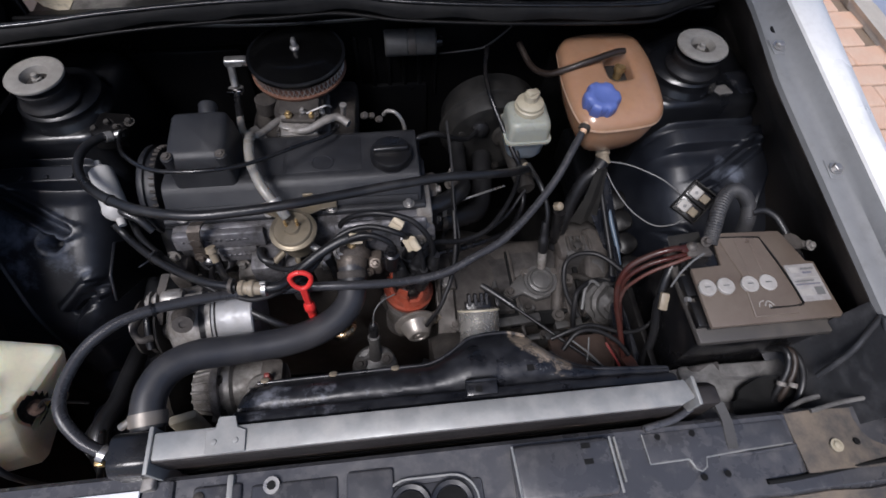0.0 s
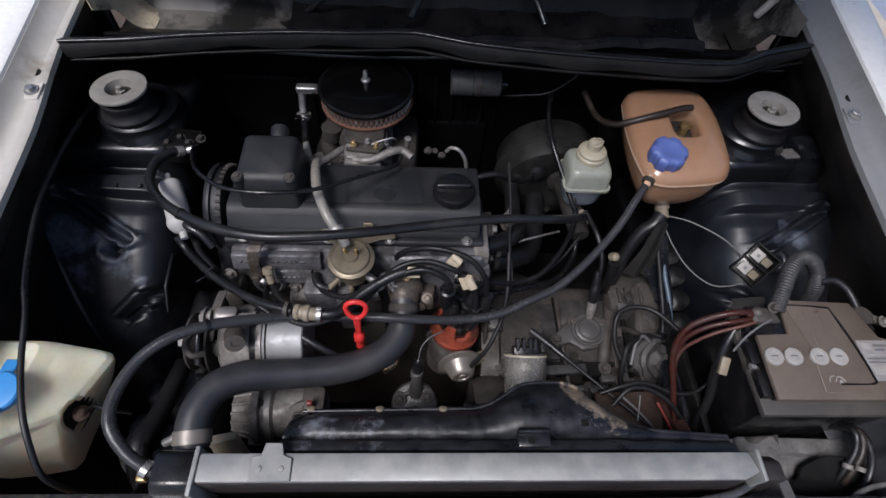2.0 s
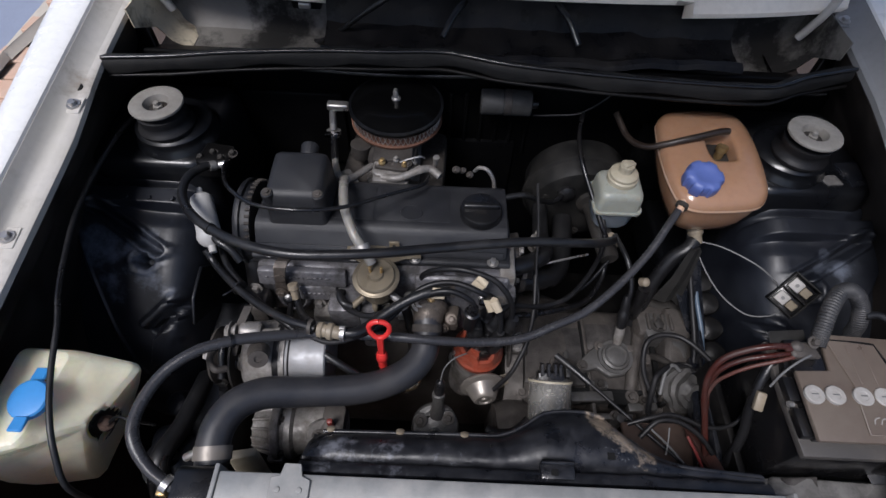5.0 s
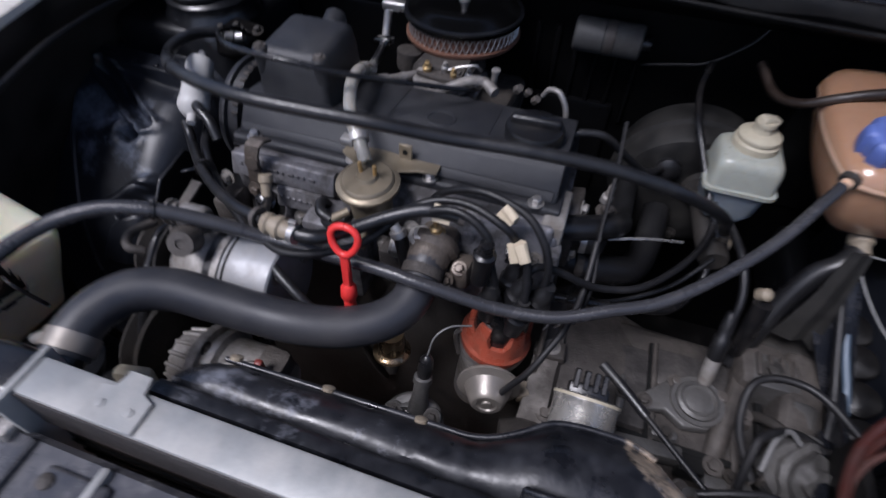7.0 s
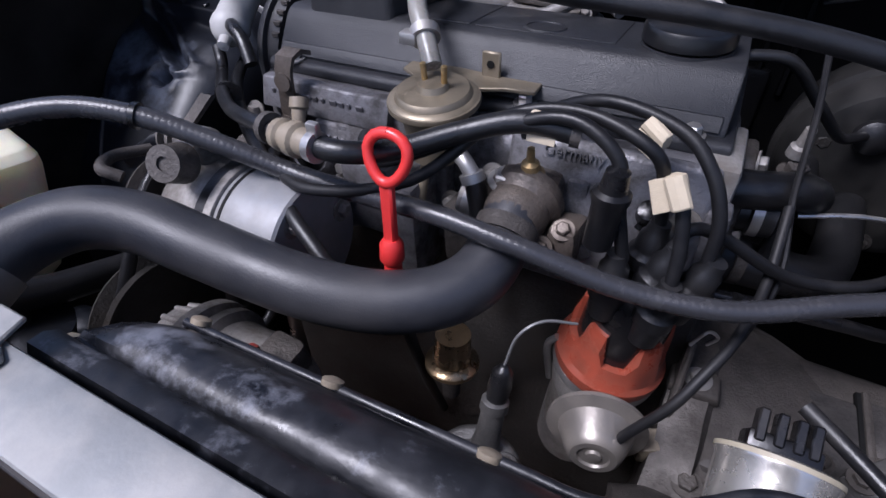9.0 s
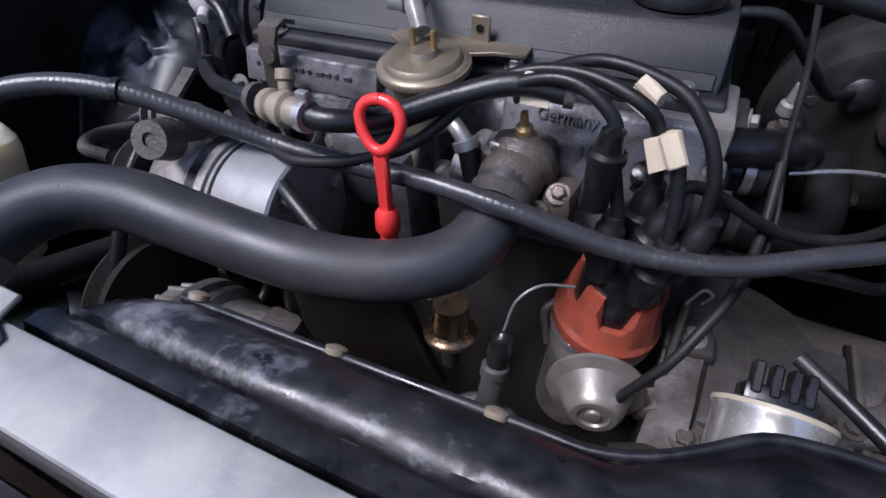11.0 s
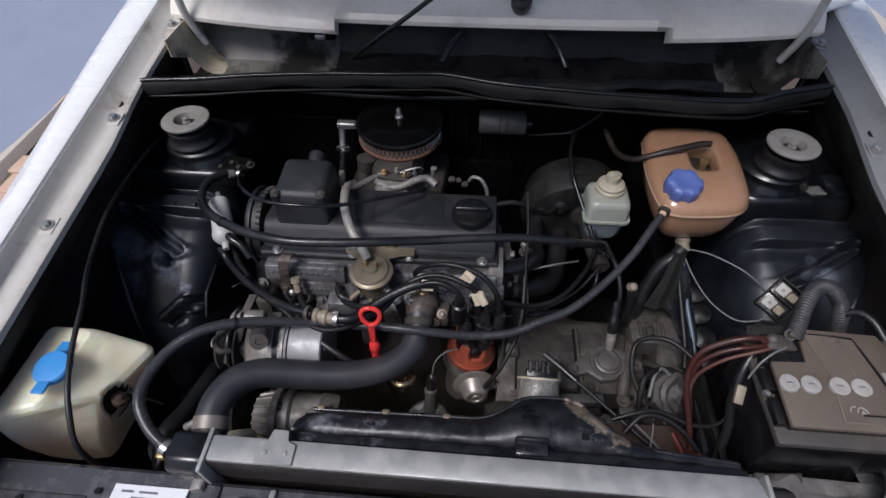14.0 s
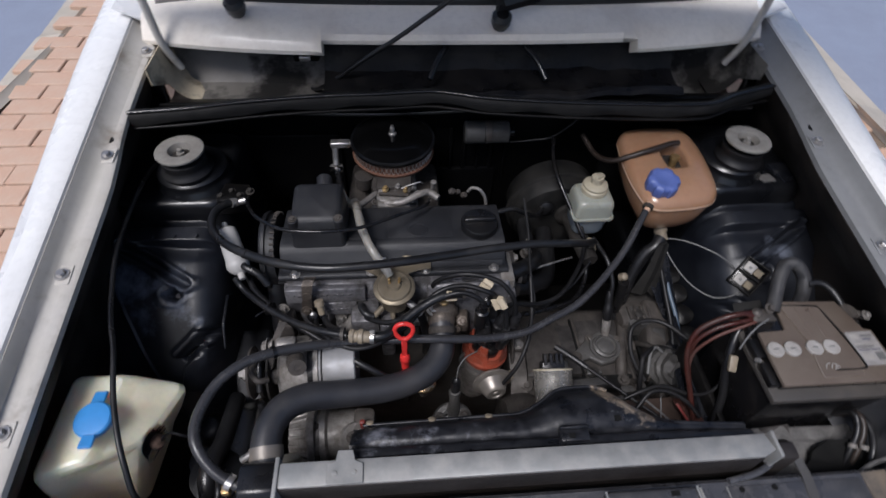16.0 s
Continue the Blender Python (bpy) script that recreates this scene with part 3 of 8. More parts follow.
def arch_skin(s):
    base = [(0.440, 0.06), (0.444, 0.20), (0.450, 0.27), (0.458, 0.299), (0.467, 0.3165), (0.477, 0.3275), (0.488, 0.3335), (0.498, 0.3355)]
    steps = [8.0 + 2.9 * k for k in range(30)] + [95.0 + 0.22 * k for k in range(273)] + [155.0 + 3.0 * k for k in range(1, 16)]
    rows = []
    for deg in steps:
        a = radians(deg)
        row = []
        for x, r in base + [(0.502 + 0.0021 * k, ARCH_R) for k in range(75)]:
            r += arch_relief(x, deg) * soft(r, 0.29, 0.325)
            y, z = 0.765 + r * math.cos(a), 0.43 + r * math.sin(a)
            if y > 0.9:
                y = 0.9 + (y - 0.9) * 0.2
            v = Vector((s * x, y, z))
            row.append(v + noise.noise_vector(v / 0.09) * 0.003)
        rows.append(row)
    return loft(rows, 0)


car = thing("car", "white hatchback with black painted engine bay, bonnet raised", "car", (0, 0.8, 0))
for s in (-1, 1):
    outer = []
    for i in range(31):
        y = 0.02 + 0.06 * i
        z = zf(y)
        drop = 0.02 * max(0, (0.2 - y) / 0.2) ** 2
        outer.append([(s * (a + 0.02 * (y - 0.75) + (0.05 * (y - 0.95) if a > 0.665 and y < 0.95 else 0.0)), y, z + b - drop) for a, b in ((0.630, 0.024), (0.6315, 0.0285), (0.636, 0.031), (0.66, 0.0325), (0.682, 0.030),
                                                           (0.697, 0.024), (0.707, 0.013), (0.713, -0.010), (0.722, -0.08), (0.75, -0.25))]
                     + [(s * 0.775, y, 0.45), (s * 0.77, y, 0.24)])
    fender = part("fender", loft(outer, 0.0018), M_WHITE, car)
    inner = []
    for i in range(22):
        y = 0.02 + 0.05 * i
        z = zf(y)
        e = edge_out(y)
        inner.append([(s * a, y, z + b) for a, b in ((0.584 + e, -0.010), (0.585 + e, -0.002), (0.588 + e, 0.0), (0.6 + 0.5 * e, 0.0), (0.609, 0.001), (0.615, 0.005), (0.623 + 0.02 * (y - 0.75), 0.013), (0.6295 + 0.02 * (y - 0.75), 0.0245))])
    gutter = part("fender_flange", loft(inner, 0.0015), M_GUTTER if s < 0 else M_GREYFLANGE, fender, "weathered off-white flange with bolts" if s < 0 else "grey flange with bolts")
    for y in (0.30, 0.511, 0.73, 0.991):
        x = s * 0.604
        plate = box(x - 0.012, x + 0.012, y - 0.015, y + 0.015, zf(y) + 0.0012, zf(y) + 0.0034, 0.0008, 1, (8, 0, 0))
        part("washer_plate", plate, M_GUTTER if s < 0 else M_GREYFLANGE, gutter)
        part("bolt", hexbolt((x, y, zf(y) + 0.004), (0, -0.14, 1), 0.0062, 0.007), M_STEEL, gutter)
    slot = lathe([(0, 0), (0, 0.008), (0.0012, 0.008), (0.0012, 0)], (s * 0.612, 0.765, zf(0.765) + 0.0018), (0, -0.14, 1), 14)
    part("slot", slot, M_CORE, gutter)
    rows = []
    for i in range(28):
        y = 0.10 + 0.032 * i
        z = zf(y) - 0.011
        e = edge_out(y)
        rows.append([(s * a, y, b) for a, b in ((0.5845 + e, z), (0.588 + e, z - 0.02), (0.61, z - 0.05), (0.64, z - 0.10), (0.652, 0.70), (0.65, 0.62), (0.64, 0.52), (0.60, 0.42), (0.56, 0.26))])
    part("inner_wing", loft(rows, 0.002), M_WINGBLACK, car, "dusty black inner wing")
    part("wheel_arch", arch_skin(s), M_ARCH, car, "glossy black pressed wheel arch, blue-grey sheen painted in patches", 80)
    for k in range(3 if s < 0 else 0):
        a = radians(104.0)
        x = 0.50 + 0.037 * k
        part("arch_bolt", hexbolt((s * x, 0.765 + 0.347 * math.cos(a), 0.43 + 0.347 * math.sin(a)), (0, -0.25, 1), 0.0042, 0.004, False), M_ARCH, car)
    for y, r in ((0.42, 0.022), (0.361, 0.025)):
        part("leg_dome", wobble(lathe([(-0.02, r), (0.0, r), (0.012, r * 0.9), (0.018, r * 0.6), (0.019, 0.0)], (s * 0.478, y, 0.552), (0.1 * s, -0.2, 1), 24), 0.03, 0.002), M_ARCH, car)
    leg = box(min(s * 0.40, s * 0.47), max(s * 0.40, s * 0.47), 0.24, 0.95, 0.42, 0.53, 0.012, 3)
    part("chassis_leg", leg, M_BAY, car)
    # suspension tower with its top mount
    secs = []
    for z, x0, x1, y0, y1, r in ((0.60, 0.445, 0.655, 0.70, 0.955, 0.03), (0.70, 0.447, 0.655, 0.715, 0.95, 0.03), (0.775, 0.450, 0.65, 0.724, 0.945, 0.03),
                                 (0.790, 0.452, 0.648, 0.7255, 0.94, 0.03), (0.797, 0.4545, 0.645, 0.728, 0.933, 0.029), (0.8005, 0.459, 0.641, 0.7325, 0.93, 0.027), (0.802, 0.466, 0.636, 0.7395, 0.928, 0.025)):
        secs.append([(s * u, v, z) for u, v in rounded((x0 + x1) / 2, (y0 + y1) / 2, x1 - x0, y1 - y0, r)])
    tower = part("strut_tower", loft(secs, 0, True, True), M_BAY, car, "glossy black suspension tower")
    cone = lathe([(0.0, 0.068), (0.006, 0.066), (0.012, 0.062), (0.02, 0.060), (0.026, 0.0615), (0.03, 0.058), (0.034, 0.05), (0.034, 0)], (s * 0.515, 0.80, 0.799), (0, 0, 1), 40)
    part("mount_dome", cone, M_BAY, tower)
    rub = lathe([(0, 0.04), (0.003, 0.0435), (0.008, 0.044), (0.012, 0.041), (0.016, 0.0375), (0.022, 0.0370), (0.027, 0.0385), (0.032, 0.038), (0.034, 0.034), (0.035, 0)], (s * 0.515, 0.782, 0.831), (0, 0, 1), 40)
    part("rubber_mount", rub, M_LEAD, tower)
    disc = lathe([(-0.0045, 0), (-0.0045, 0.0172), (0.003, 0.0185), (0.0058, 0.022), (0.0062, 0.038), (0.0066, 0.0402), (0.0082, 0.0408), (0.0100, 0.0408), (0.0110, 0.0402), (0.0114, 0.039), (0.0116, 0.0222), (0.0108, 0.020), (0.0005, 0.0165), (-0.002, 0.0155), (-0.003, 0)], (s * 0.515, 0.78, 0.869), (0, 0, 1), 48)
    part("stop_plate", disc, M_STRUT, tower, "weathered grey round strut plate")
    # Dark disc paints the shade at the bottom of the dish.
    bowl = lathe([(-0.002, 0.0152), (0.0, 0.0152), (0.001, 0.0135), (0.001, 0)], (s * 0.515, 0.78, 0.869), (0, 0, 1), 36)
    part("recess", bowl, M_IRON, tower, "dark disc painting the shade in the dish")
    nut = merge(hexbolt((s * 0.515, 0.78, 0.869), (0, 0, 1), 0.0075, 0.006, False), lathe([(0, 0.0045), (0.0115, 0.0045), (0.0125, 0.003), (0.0125, 0)], (s * 0.515, 0.78, 0.869), (0, 0, 1), 12))
    part("nut", nut, M_STRUT, tower)
    part("bolt", hexbolt((s * 0.53, 0.7445, 0.801), (0, -0.2, 1), 0.0075, 0.009), M_BAY, tower)
    if s > 0:
        patch = wobble(box(0.564, 0.592, 0.741, 0.766, 0.8025, 0.8055, 0.0015, 2, (0, 0, 12)), 0.010, 0.007)
        part("grey_putty", patch, M_WINGGREY, tower, "patch of pale dried putty")
        part("wrinkled_tape", wobble(box(0.60, 0.645, 0.745, 0.80, 0.802, 0.808, 0.002, 2, (0, -8, 5)), 0.015, 0.012), M_BLUEBLACK, tower, "crumpled glossy tape")

# bulkhead, rain tray, windscreen panel
wall = prism([(0.945, 0.205), (0.965, 0.205), (0.965, 0.86), (0.93, 0.872), (0.915, 0.885), (0.908, 0.884), (0.907, 0.862), (0.945, 0.845)], -0.583, 0.583, "x", 0.004)
firewall = part("firewall", wall, M_FIREWALL, car, "black bulkhead")
for s in (-1, 1):
    part("firewall_end", box(min(s * 0.581, s * 0.70), max(s * 0.581, s * 0.70), 0.947, 0.962, 0.21, 0.915, 0.002, 1), M_FIREWALL, firewall)
for x, y0, z in ((-0.36, 0.945, 0.70), (-0.02, 0.945, 0.60), (0.42, 0.945, 0.66)):
    part("pressing", box(x - 0.1, x + 0.1, 0.935, 0.95, z - 0.09, z + 0.09, 0.008), M_FIREWALL, firewall)
for i in range(6):
    part("pressed_rib", box(-0.06 + i * 0.03, -0.052 + i * 0.03, 0.938, 0.948, 0.66, 0.80, 0.002, 1), M_FIREWALL, firewall)
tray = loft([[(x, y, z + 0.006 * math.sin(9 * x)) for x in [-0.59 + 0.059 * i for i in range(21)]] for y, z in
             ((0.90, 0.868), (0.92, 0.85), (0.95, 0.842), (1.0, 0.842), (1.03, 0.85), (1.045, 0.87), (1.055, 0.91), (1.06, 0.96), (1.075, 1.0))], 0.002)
part("rain_tray", tray, M_TRAY, car, "dirt-stained off-white rain tray, darkened by painted shade")
for s in (-1, 1):
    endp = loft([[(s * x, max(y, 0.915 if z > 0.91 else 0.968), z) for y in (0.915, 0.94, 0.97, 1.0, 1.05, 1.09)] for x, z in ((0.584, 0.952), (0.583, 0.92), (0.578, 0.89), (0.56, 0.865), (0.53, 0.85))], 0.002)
    part("tray_end", endp, M_TRAYEND if s < 0 else M_TRAY, car, "yellowed stained metal end" if s < 0 else "stained metal end, darkened by painted shade")
edge = []
for x in sorted([-0.615 + 0.0205 * k for k in range(61)] + [-0.2752, -0.2748, 0.3278, 0.3282]):
    mid = -0.275 < x < 0.328
    lift = 0.018 if mid else 0.0
    bow = 0.05 * (abs(x) / 0.6) ** 3
    edge.append([(x, 0.972 + bow + lift * 0.5, 0.945 + lift), (x, 0.966 + bow + lift * 0.5, 0.949 + lift), (x, 0.9655 + bow + lift * 0.5, 0.955 + lift), (x, 0.975 + bow + lift * 0.3, 0.968 + lift * 0.7),
                 (x, 0.99 + bow, 0.982), (x, 1.01 + bow, 0.992), (x, 1.03 + bow, 1.0), (x, 1.044 + bow, 1.005), (x, 1.05 + bow, 1.012)])
panel = part("windscreen_panel", loft(edge, 0.0018), M_APRON, car, "white panel below the windscreen, front lip cut away in the middle")
cover_rows = []
for i in range(29):
    x = -0.278 + 0.0252 * i
    cover_rows.append([(x, y + 0.006 * noise.noise(Vector((x * 14, y * 10, 3))), z + 0.010 * noise.noise(Vector((x * 18, y * 16, 7)))) for y, z in
                       ((0.902, 0.893), (0.906, 0.899), (0.914, 0.901), (0.93, 0.892), (0.955, 0.895), (0.985, 0.905), (0.998, 0.935), (1.0, 0.962))])
part("blower_cover", loft(cover_rows, 0.003), M_SHEET, car, "glossy crumpled black sheet over the blower")
for a, b in (((-0.04, 0.985, 0.952), (-0.075, 0.925, 0.922)), ((0.115, 0.985, 0.955), (0.15, 0.92, 0.922))):
    part("stay", tube([a, ((a[0] + b[0]) / 2, (a[1] + b[1]) / 2, a[2] - 0.008), b], 0.0055, 8), M_BAY, car)
part("clamp", box(-0.335, -0.285, 0.985, 1.005, 0.925, 0.945, 0.004), M_PLASTIC, car)
part("clamp", box(-0.322, -0.302, 0.978, 0.986, 0.93, 0.94, 0.002), M_STEEL, car)
seal_pts = [(-0.597, 0.818), (-0.5, 0.829), (-0.41, 0.846), (-0.281, 0.861), (-0.18, 0.866), (-0.08, 0.873), (-0.03, 0.864), (0.034, 0.848), (0.17, 0.832), (0.32, 0.822), (0.425, 0.82), (0.465, 0.83), (0.51, 0.852), (0.594, 0.878)]
seal_line = spline([(x, y + 0.006, 0.925) for x, y in seal_pts], 5)
seal = tube(seal_line, 0.0032, 8, 1)
band = loft([[(p.x, p.y + 0.016, p.z - 0.004), (p.x, p.y + 0.004, p.z + 0.001), (p.x, p.y - 0.003, p.z - 0.004), (p.x, p.y - 0.006, p.z - 0.012), (p.x, p.y - 0.004, p.z - 0.023 - 0.003 * math.sin(40 * p.x))] for p in seal_line], 0.0025)
part("bulkhead_lip", loft([[(p.x, p.y + 0.006, p.z), (p.x, p.y + 0.008, p.z - 0.03), (p.x, 0.946, 0.84)] for p in spline([(x, y + 0.006, 0.918) for x, y in seal_pts], 5)], 0.003), M_FIREWALL, car)
seal_thing = thing("bonnet_seal", "wavy black rubber seal along the bulkhead lip", "seal", (0, 0.85, 0.915))
part("bead", seal, M_SEAL, seal_thing)
part("band", wobble(band, 0.05, 0.002), M_SEALBAND, seal_thing, "dull folded rubber band")
part("clip_strip", tube([(x, y + 0.004, 0.894) for x, y in seal_pts], 0.003, 6, 6), M_BAYDULL, seal_thing)
glass = loft([[(x, 1.058 + 0.05 * (abs(x) / 0.6) ** 3 + 0.5 * k, 1.016 + 0.4 * k) for x in [-0.6 + 0.06 * i for i in range(21)]] for k in (0, 0.25, 0.5, 0.75, 1)], 0.005)
pane = part("windscreen", glass, M_GLASSY, car, "clear windscreen")
pane.visible_shadow = False
wseal = tube([(x, 1.052 + 0.05 * (abs(x) / 0.6) ** 3, 1.016) for x in [-0.6 + 0.1 * i for i in range(13)]], 0.011, 8, 4)
part("windscreen_seal", wseal, M_RUBBER, car)
dash = prism([(1.13, 0.75), (1.9, 0.75), (1.9, 0.98), (1.3, 1.0), (1.15, 0.99)], -0.58, 0.58, "x", 0.01)
part("dashboard", dash, M_PLASTIC, car, "dark dashboard")
for s in (-1, 1):
    pil = loft([[(s * 0.60, 1.09 + 0.5 * k, 1.02 + 0.4 * k), (s * 0.64, 1.13 + 0.5 * k, 1.0 + 0.4 * k), (s * 0.66, 1.2 + 0.5 * k, 0.99 + 0.4 * k)] for k in (0, 0.5, 1)], 0.03)
    part("pillar", pil, M_WHITE, car)
    scut = loft([[(s * x, y, z) for x, z in ((0.585, 0.965), (0.62, 0.985), (0.66, 1.005))] for y in (1.045, 1.08, 1.14, 1.3)], 0.004)
    part("scuttle_corner", scut, M_WHITE, car)
    arm = tube([(s * 0.560, 1.012, 0.90), (s * 0.567, 1.006, 0.925), (s * 0.574, 0.998, 0.962), (s * 0.575, 0.992, 1.02), (s * 0.575, 0.985, 1.12)], 0.0072, 10)
    part("bonnet_hinge", arm, M_GUTTER, car, "off-white goose-neck hinge")
mirror = lathe([(0, 0.0), (0.002, 0.05), (0.02, 0.065), (0.06, 0.055), (0.075, 0.0)], (-0.78, 1.50, 1.05), (0.15, 0.98, 0.1), 24)
bmesh.ops.scale(mirror, vec=(1.3, 1, 0.8), space=Matrix.Translation((0.78, -1.50, -1.05)), verts=mirror.verts)
part("door_mirror", mirror, M_PLASTIC, car, "black door mirror")
for x, y, z in ((-0.43, 1.045, 1.008), (0.063, 1.01, 0.998)):
    hub = lathe([(0, 0.015), (0.012, 0.019), (0.026, 0.019), (0.034, 0.012), (0.035, 0)], (x, y - 0.012, z - 0.006), (0, -0.5, 0.87), 20)
    wiper = part("wiper", hub, M_PLASTIC, car, "black wiper arm")
    part("wiper_arm", loft([[(x - 0.010 + u, y - 0.025, z + 0.02 + v) if k == 0 else (x + 0.18 * k + u, y + 0.035 * k - 0.025, z + 0.02 + 0.045 * k + v) for u, v in ((0, 0), (0.004, 0.018), (0.012, 0.016))] for k in (0, 0.3, 0.7, 1, 2.2)], 0.008), M_PLASTIC, wiper)
hood = loft([[(x, 1.005 - 0.63 * k, 1.125 + 0.755 * k + 0.03 * (1 - (x / 0.66) ** 2)) for x in [-0.66 + 0.132 * i for i in range(11)]] for k in (0, 0.05, 0.3, 0.6, 0.95, 1)], 0.012)
bonnet = part("bonnet", hood, M_WHITE, car, "raised white bonnet")
# Unseen black sheet, added so the white bonnet throws no light into the bay.
bounce_block = loft([[(x, 1.0 - 0.63 * k - 0.012, 1.115 + 0.755 * k + 0.03 * (1 - (x / 0.66) ** 2)) for x in [-0.64 + 0.128 * i for i in range(11)]] for k in (0.01, 0.3, 0.6, 0.98)], 0.004)
part("bounce_block", bounce_block, M_BAYDULL, bonnet, "unseen black sheet added to cut bounce light")

# front cross member
zc = 0.745
rows = []
for x in [-0.62 + 0.04 * i for i in range(32)]:
    rows.append([(x, 0.228 + 0.008 * (x < -0.3), zc - 0.028), (x, 0.227 + 0.008 * (x < -0.3), zc - 0.002), (x, 0.222 + 0.008 * (x < -0.3), zc + 0.003), (x, 0.18, zc + 0.001), (x, 0.135, zc - 0.004), (x, 0.128, zc - 0.012), (x, 0.122, zc - 0.03), (x, 0.07, zc - 0.035), (x, 0.045, zc - 0.042), (x, 0.04, zc - 0.08), (x, 0.035, 0.42)])
member = part("front_cross_member", loft(rows, 0.002), M_MEMBER, car, "blue-black painted front cross member with pressings")
for x0, x1, y0, y1, h in ((-0.26, -0.205, 0.15, 0.212, 0.008), (-0.195, -0.095, 0.155, 0.208, 0.006), (-0.085, -0.03, 0.14, 0.21, 0.009), (0.112, 0.234, 0.152, 0.217, 0.021), (-0.56, -0.44, 0.14, 0.20, 0.004)):
    part("pressing", box(x0, x1, y0, y1, zc - 0.012, zc + h, 0.008 if h > 0.015 else 0.004, 3), M_MEMBER, member)
lap = prism([(0.280, 0.216), (0.281, 0.181), (0.330, 0.182), (0.336, 0.170), (0.342, 0.167), (0.349, 0.171), (0.353, 0.182), (0.405, 0.185), (0.467, 0.187), (0.467, 0.216)], zc - 0.004, zc + 0.0055, "z", 0.0015, 2)
part("lap_plate", lap, M_MEMBER, member, "overlapping pressed plate")
lap_line = [(0.280, 0.216), (0.281, 0.181), (0.330, 0.182), (0.336, 0.170), (0.342, 0.167), (0.349, 0.171), (0.353, 0.182), (0.405, 0.185), (0.467, 0.187)]
# Pale tubes paint the bright highlight along worn plate and pocket edges.
part("worn_edge_glint", tube([(x, y, zc + 0.0048) for x, y in lap_line], 0.0011, 6, 1), M_RADGREY, member, "pale line painting the highlight on a worn edge")
for edge_pts in (((0.113, 0.216, 0.019), (0.116, 0.153, 0.019)), ((0.2335, 0.216, 0.019), (0.2345, 0.153, 0.019)), ((0.244, 0.217, 0.006), (0.246, 0.165, 0.004))):
    part("worn_edge_glint", tube([(x, y, zc + h) for x, y, h in edge_pts], 0.0016, 6, 1), M_RADGREY, member, "pale line painting the highlight on a worn edge")
for y in (0.208, 0.19):
    part("pocket_slot", box(0.196, 0.207, y - 0.003, y + 0.003, zc + 0.0205, zc + 0.0218, 0), M_CORE, member)
part("latch_plate", box(-0.055, 0.075, 0.135, 0.19, zc - 0.012, zc + 0.006, 0.006), M_MEMBER, member)
for x in (-0.012, 0.036):
    part("latch_hole", lathe([(0, 0.02), (0.002, 0.026), (0.004, 0.024), (0.003, 0.019), (0.0005, 0.018), (0.0005, 0)], (x, 0.165, zc + 0.006), (0, 0, 1), 28), M_BLUEBLACK, member)
    part("hole_shadow", lathe([(0, 0.0175), (0.0012, 0.0175), (0.0012, 0)], (x, 0.165, zc + 0.0065), (0, 0, 1), 24), M_CORE, member)
oval = [(u, v, zc + 0.0065) for u, v in rounded(0.012, 0.165, 0.112, 0.06, 0.03, 6)]
part("worn_rim", tube(oval + oval[:1], 0.0016, 8, 1), M_RADGREY, member, "rim worn to bare metal")
ringb = lathe([(0, 0.005), (0, 0.0095), (0.002, 0.0095), (0.002, 0.005)], (-0.171, 0.205, zc + 0.0065), (0, 0, 1), 20)
part("threaded_ring", ringb, M_STEEL, member)
part("ring_hole", lathe([(0, 0.0052), (0.0024, 0.0052), (0.0024, 0)], (-0.171, 0.205, zc + 0.0065), (0, 0, 1), 18), M_CORE, member)
for x, y in ((-0.52, 0.19), (-0.49, 0.15), (-0.43, 0.205), (-0.235, 0.18), (-0.185, 0.195), (0.299, 0.211), (0.344, 0.211), (0.342, 0.160), (0.372, 0.161), (0.55, 0.18)):
    part("hole", lathe([(0, 0.004), (0.0012, 0.004), (0.0012, 0)], (x, y, zc + 0.0045 + (0.0 if x < 0.34 or y < 0.17 else 0.001)), (0, 0, 1), 12), M_CORE, member)
idp = box(-0.411, -0.320, 0.161, 0.215, zc + 0.0035, zc + 0.0068, 0.0006, 1, (0, 0, 0))
plate = part("identity_plate", idp, M_PAPER, car, "white metal identity plate, writing illegible")
for i, (x0, x1, y) in enumerate(((-0.40, -0.385, 0.207), (-0.378, -0.355, 0.207), (-0.385, -0.345, 0.200), (-0.37, -0.36, 0.194), (-0.395, -0.387, 0.192), (-0.39, -0.382, 0.178), (-0.365, -0.358, 0.174))):
    part("line_bar", box(x0, x1, y - 0.0012, y + 0.0012, zc + 0.0069, zc + 0.0074, 0), M_INK, plate)
for x in (-0.405, -0.328):
    part("screw", lathe([(0, 0.003), (0.0015, 0.0025), (0.002, 0)], (x, 0.190, zc + 0.0068), (0, 0, 1), 10), M_STEEL, plate)
part("plate_clip", wobble(box(-0.318, -0.303, 0.212, 0.232, zc + 0.001, zc + 0.012, 0.003), 0.012, 0.003), M_ALU, member, "bent metal clip")
part("raised_bar", box(-0.292, -0.282, 0.165, 0.222, zc - 0.004, zc + 0.008, 0.003), M_MEMBER, member)
part("raised_bar", box(-0.222, -0.214, 0.165, 0.222, zc - 0.004, zc + 0.010, 0.003), M_RADGREY, member)
part("rivet", lathe([(0, 0.006), (0.002, 0.006), (0.004, 0.003), (0.004, 0)], (-0.252, 0.20, zc + 0.008), (0, 0, 1), 14), M_ALUDIRTY, member)
part("front_panel", box(-0.62, 0.62, 0.03, 0.06, 0.25, 0.66, 0.01), M_WHITE, car, "white front panel")
# Unseen filler below the bay, added to keep the gaps dark.
part("undertray", box(-0.57, 0.57, 0.1, 0.95, 0.2, 0.215, 0.002, 1), M_BAYDULL, car, "unseen black filler closing the bay from below")
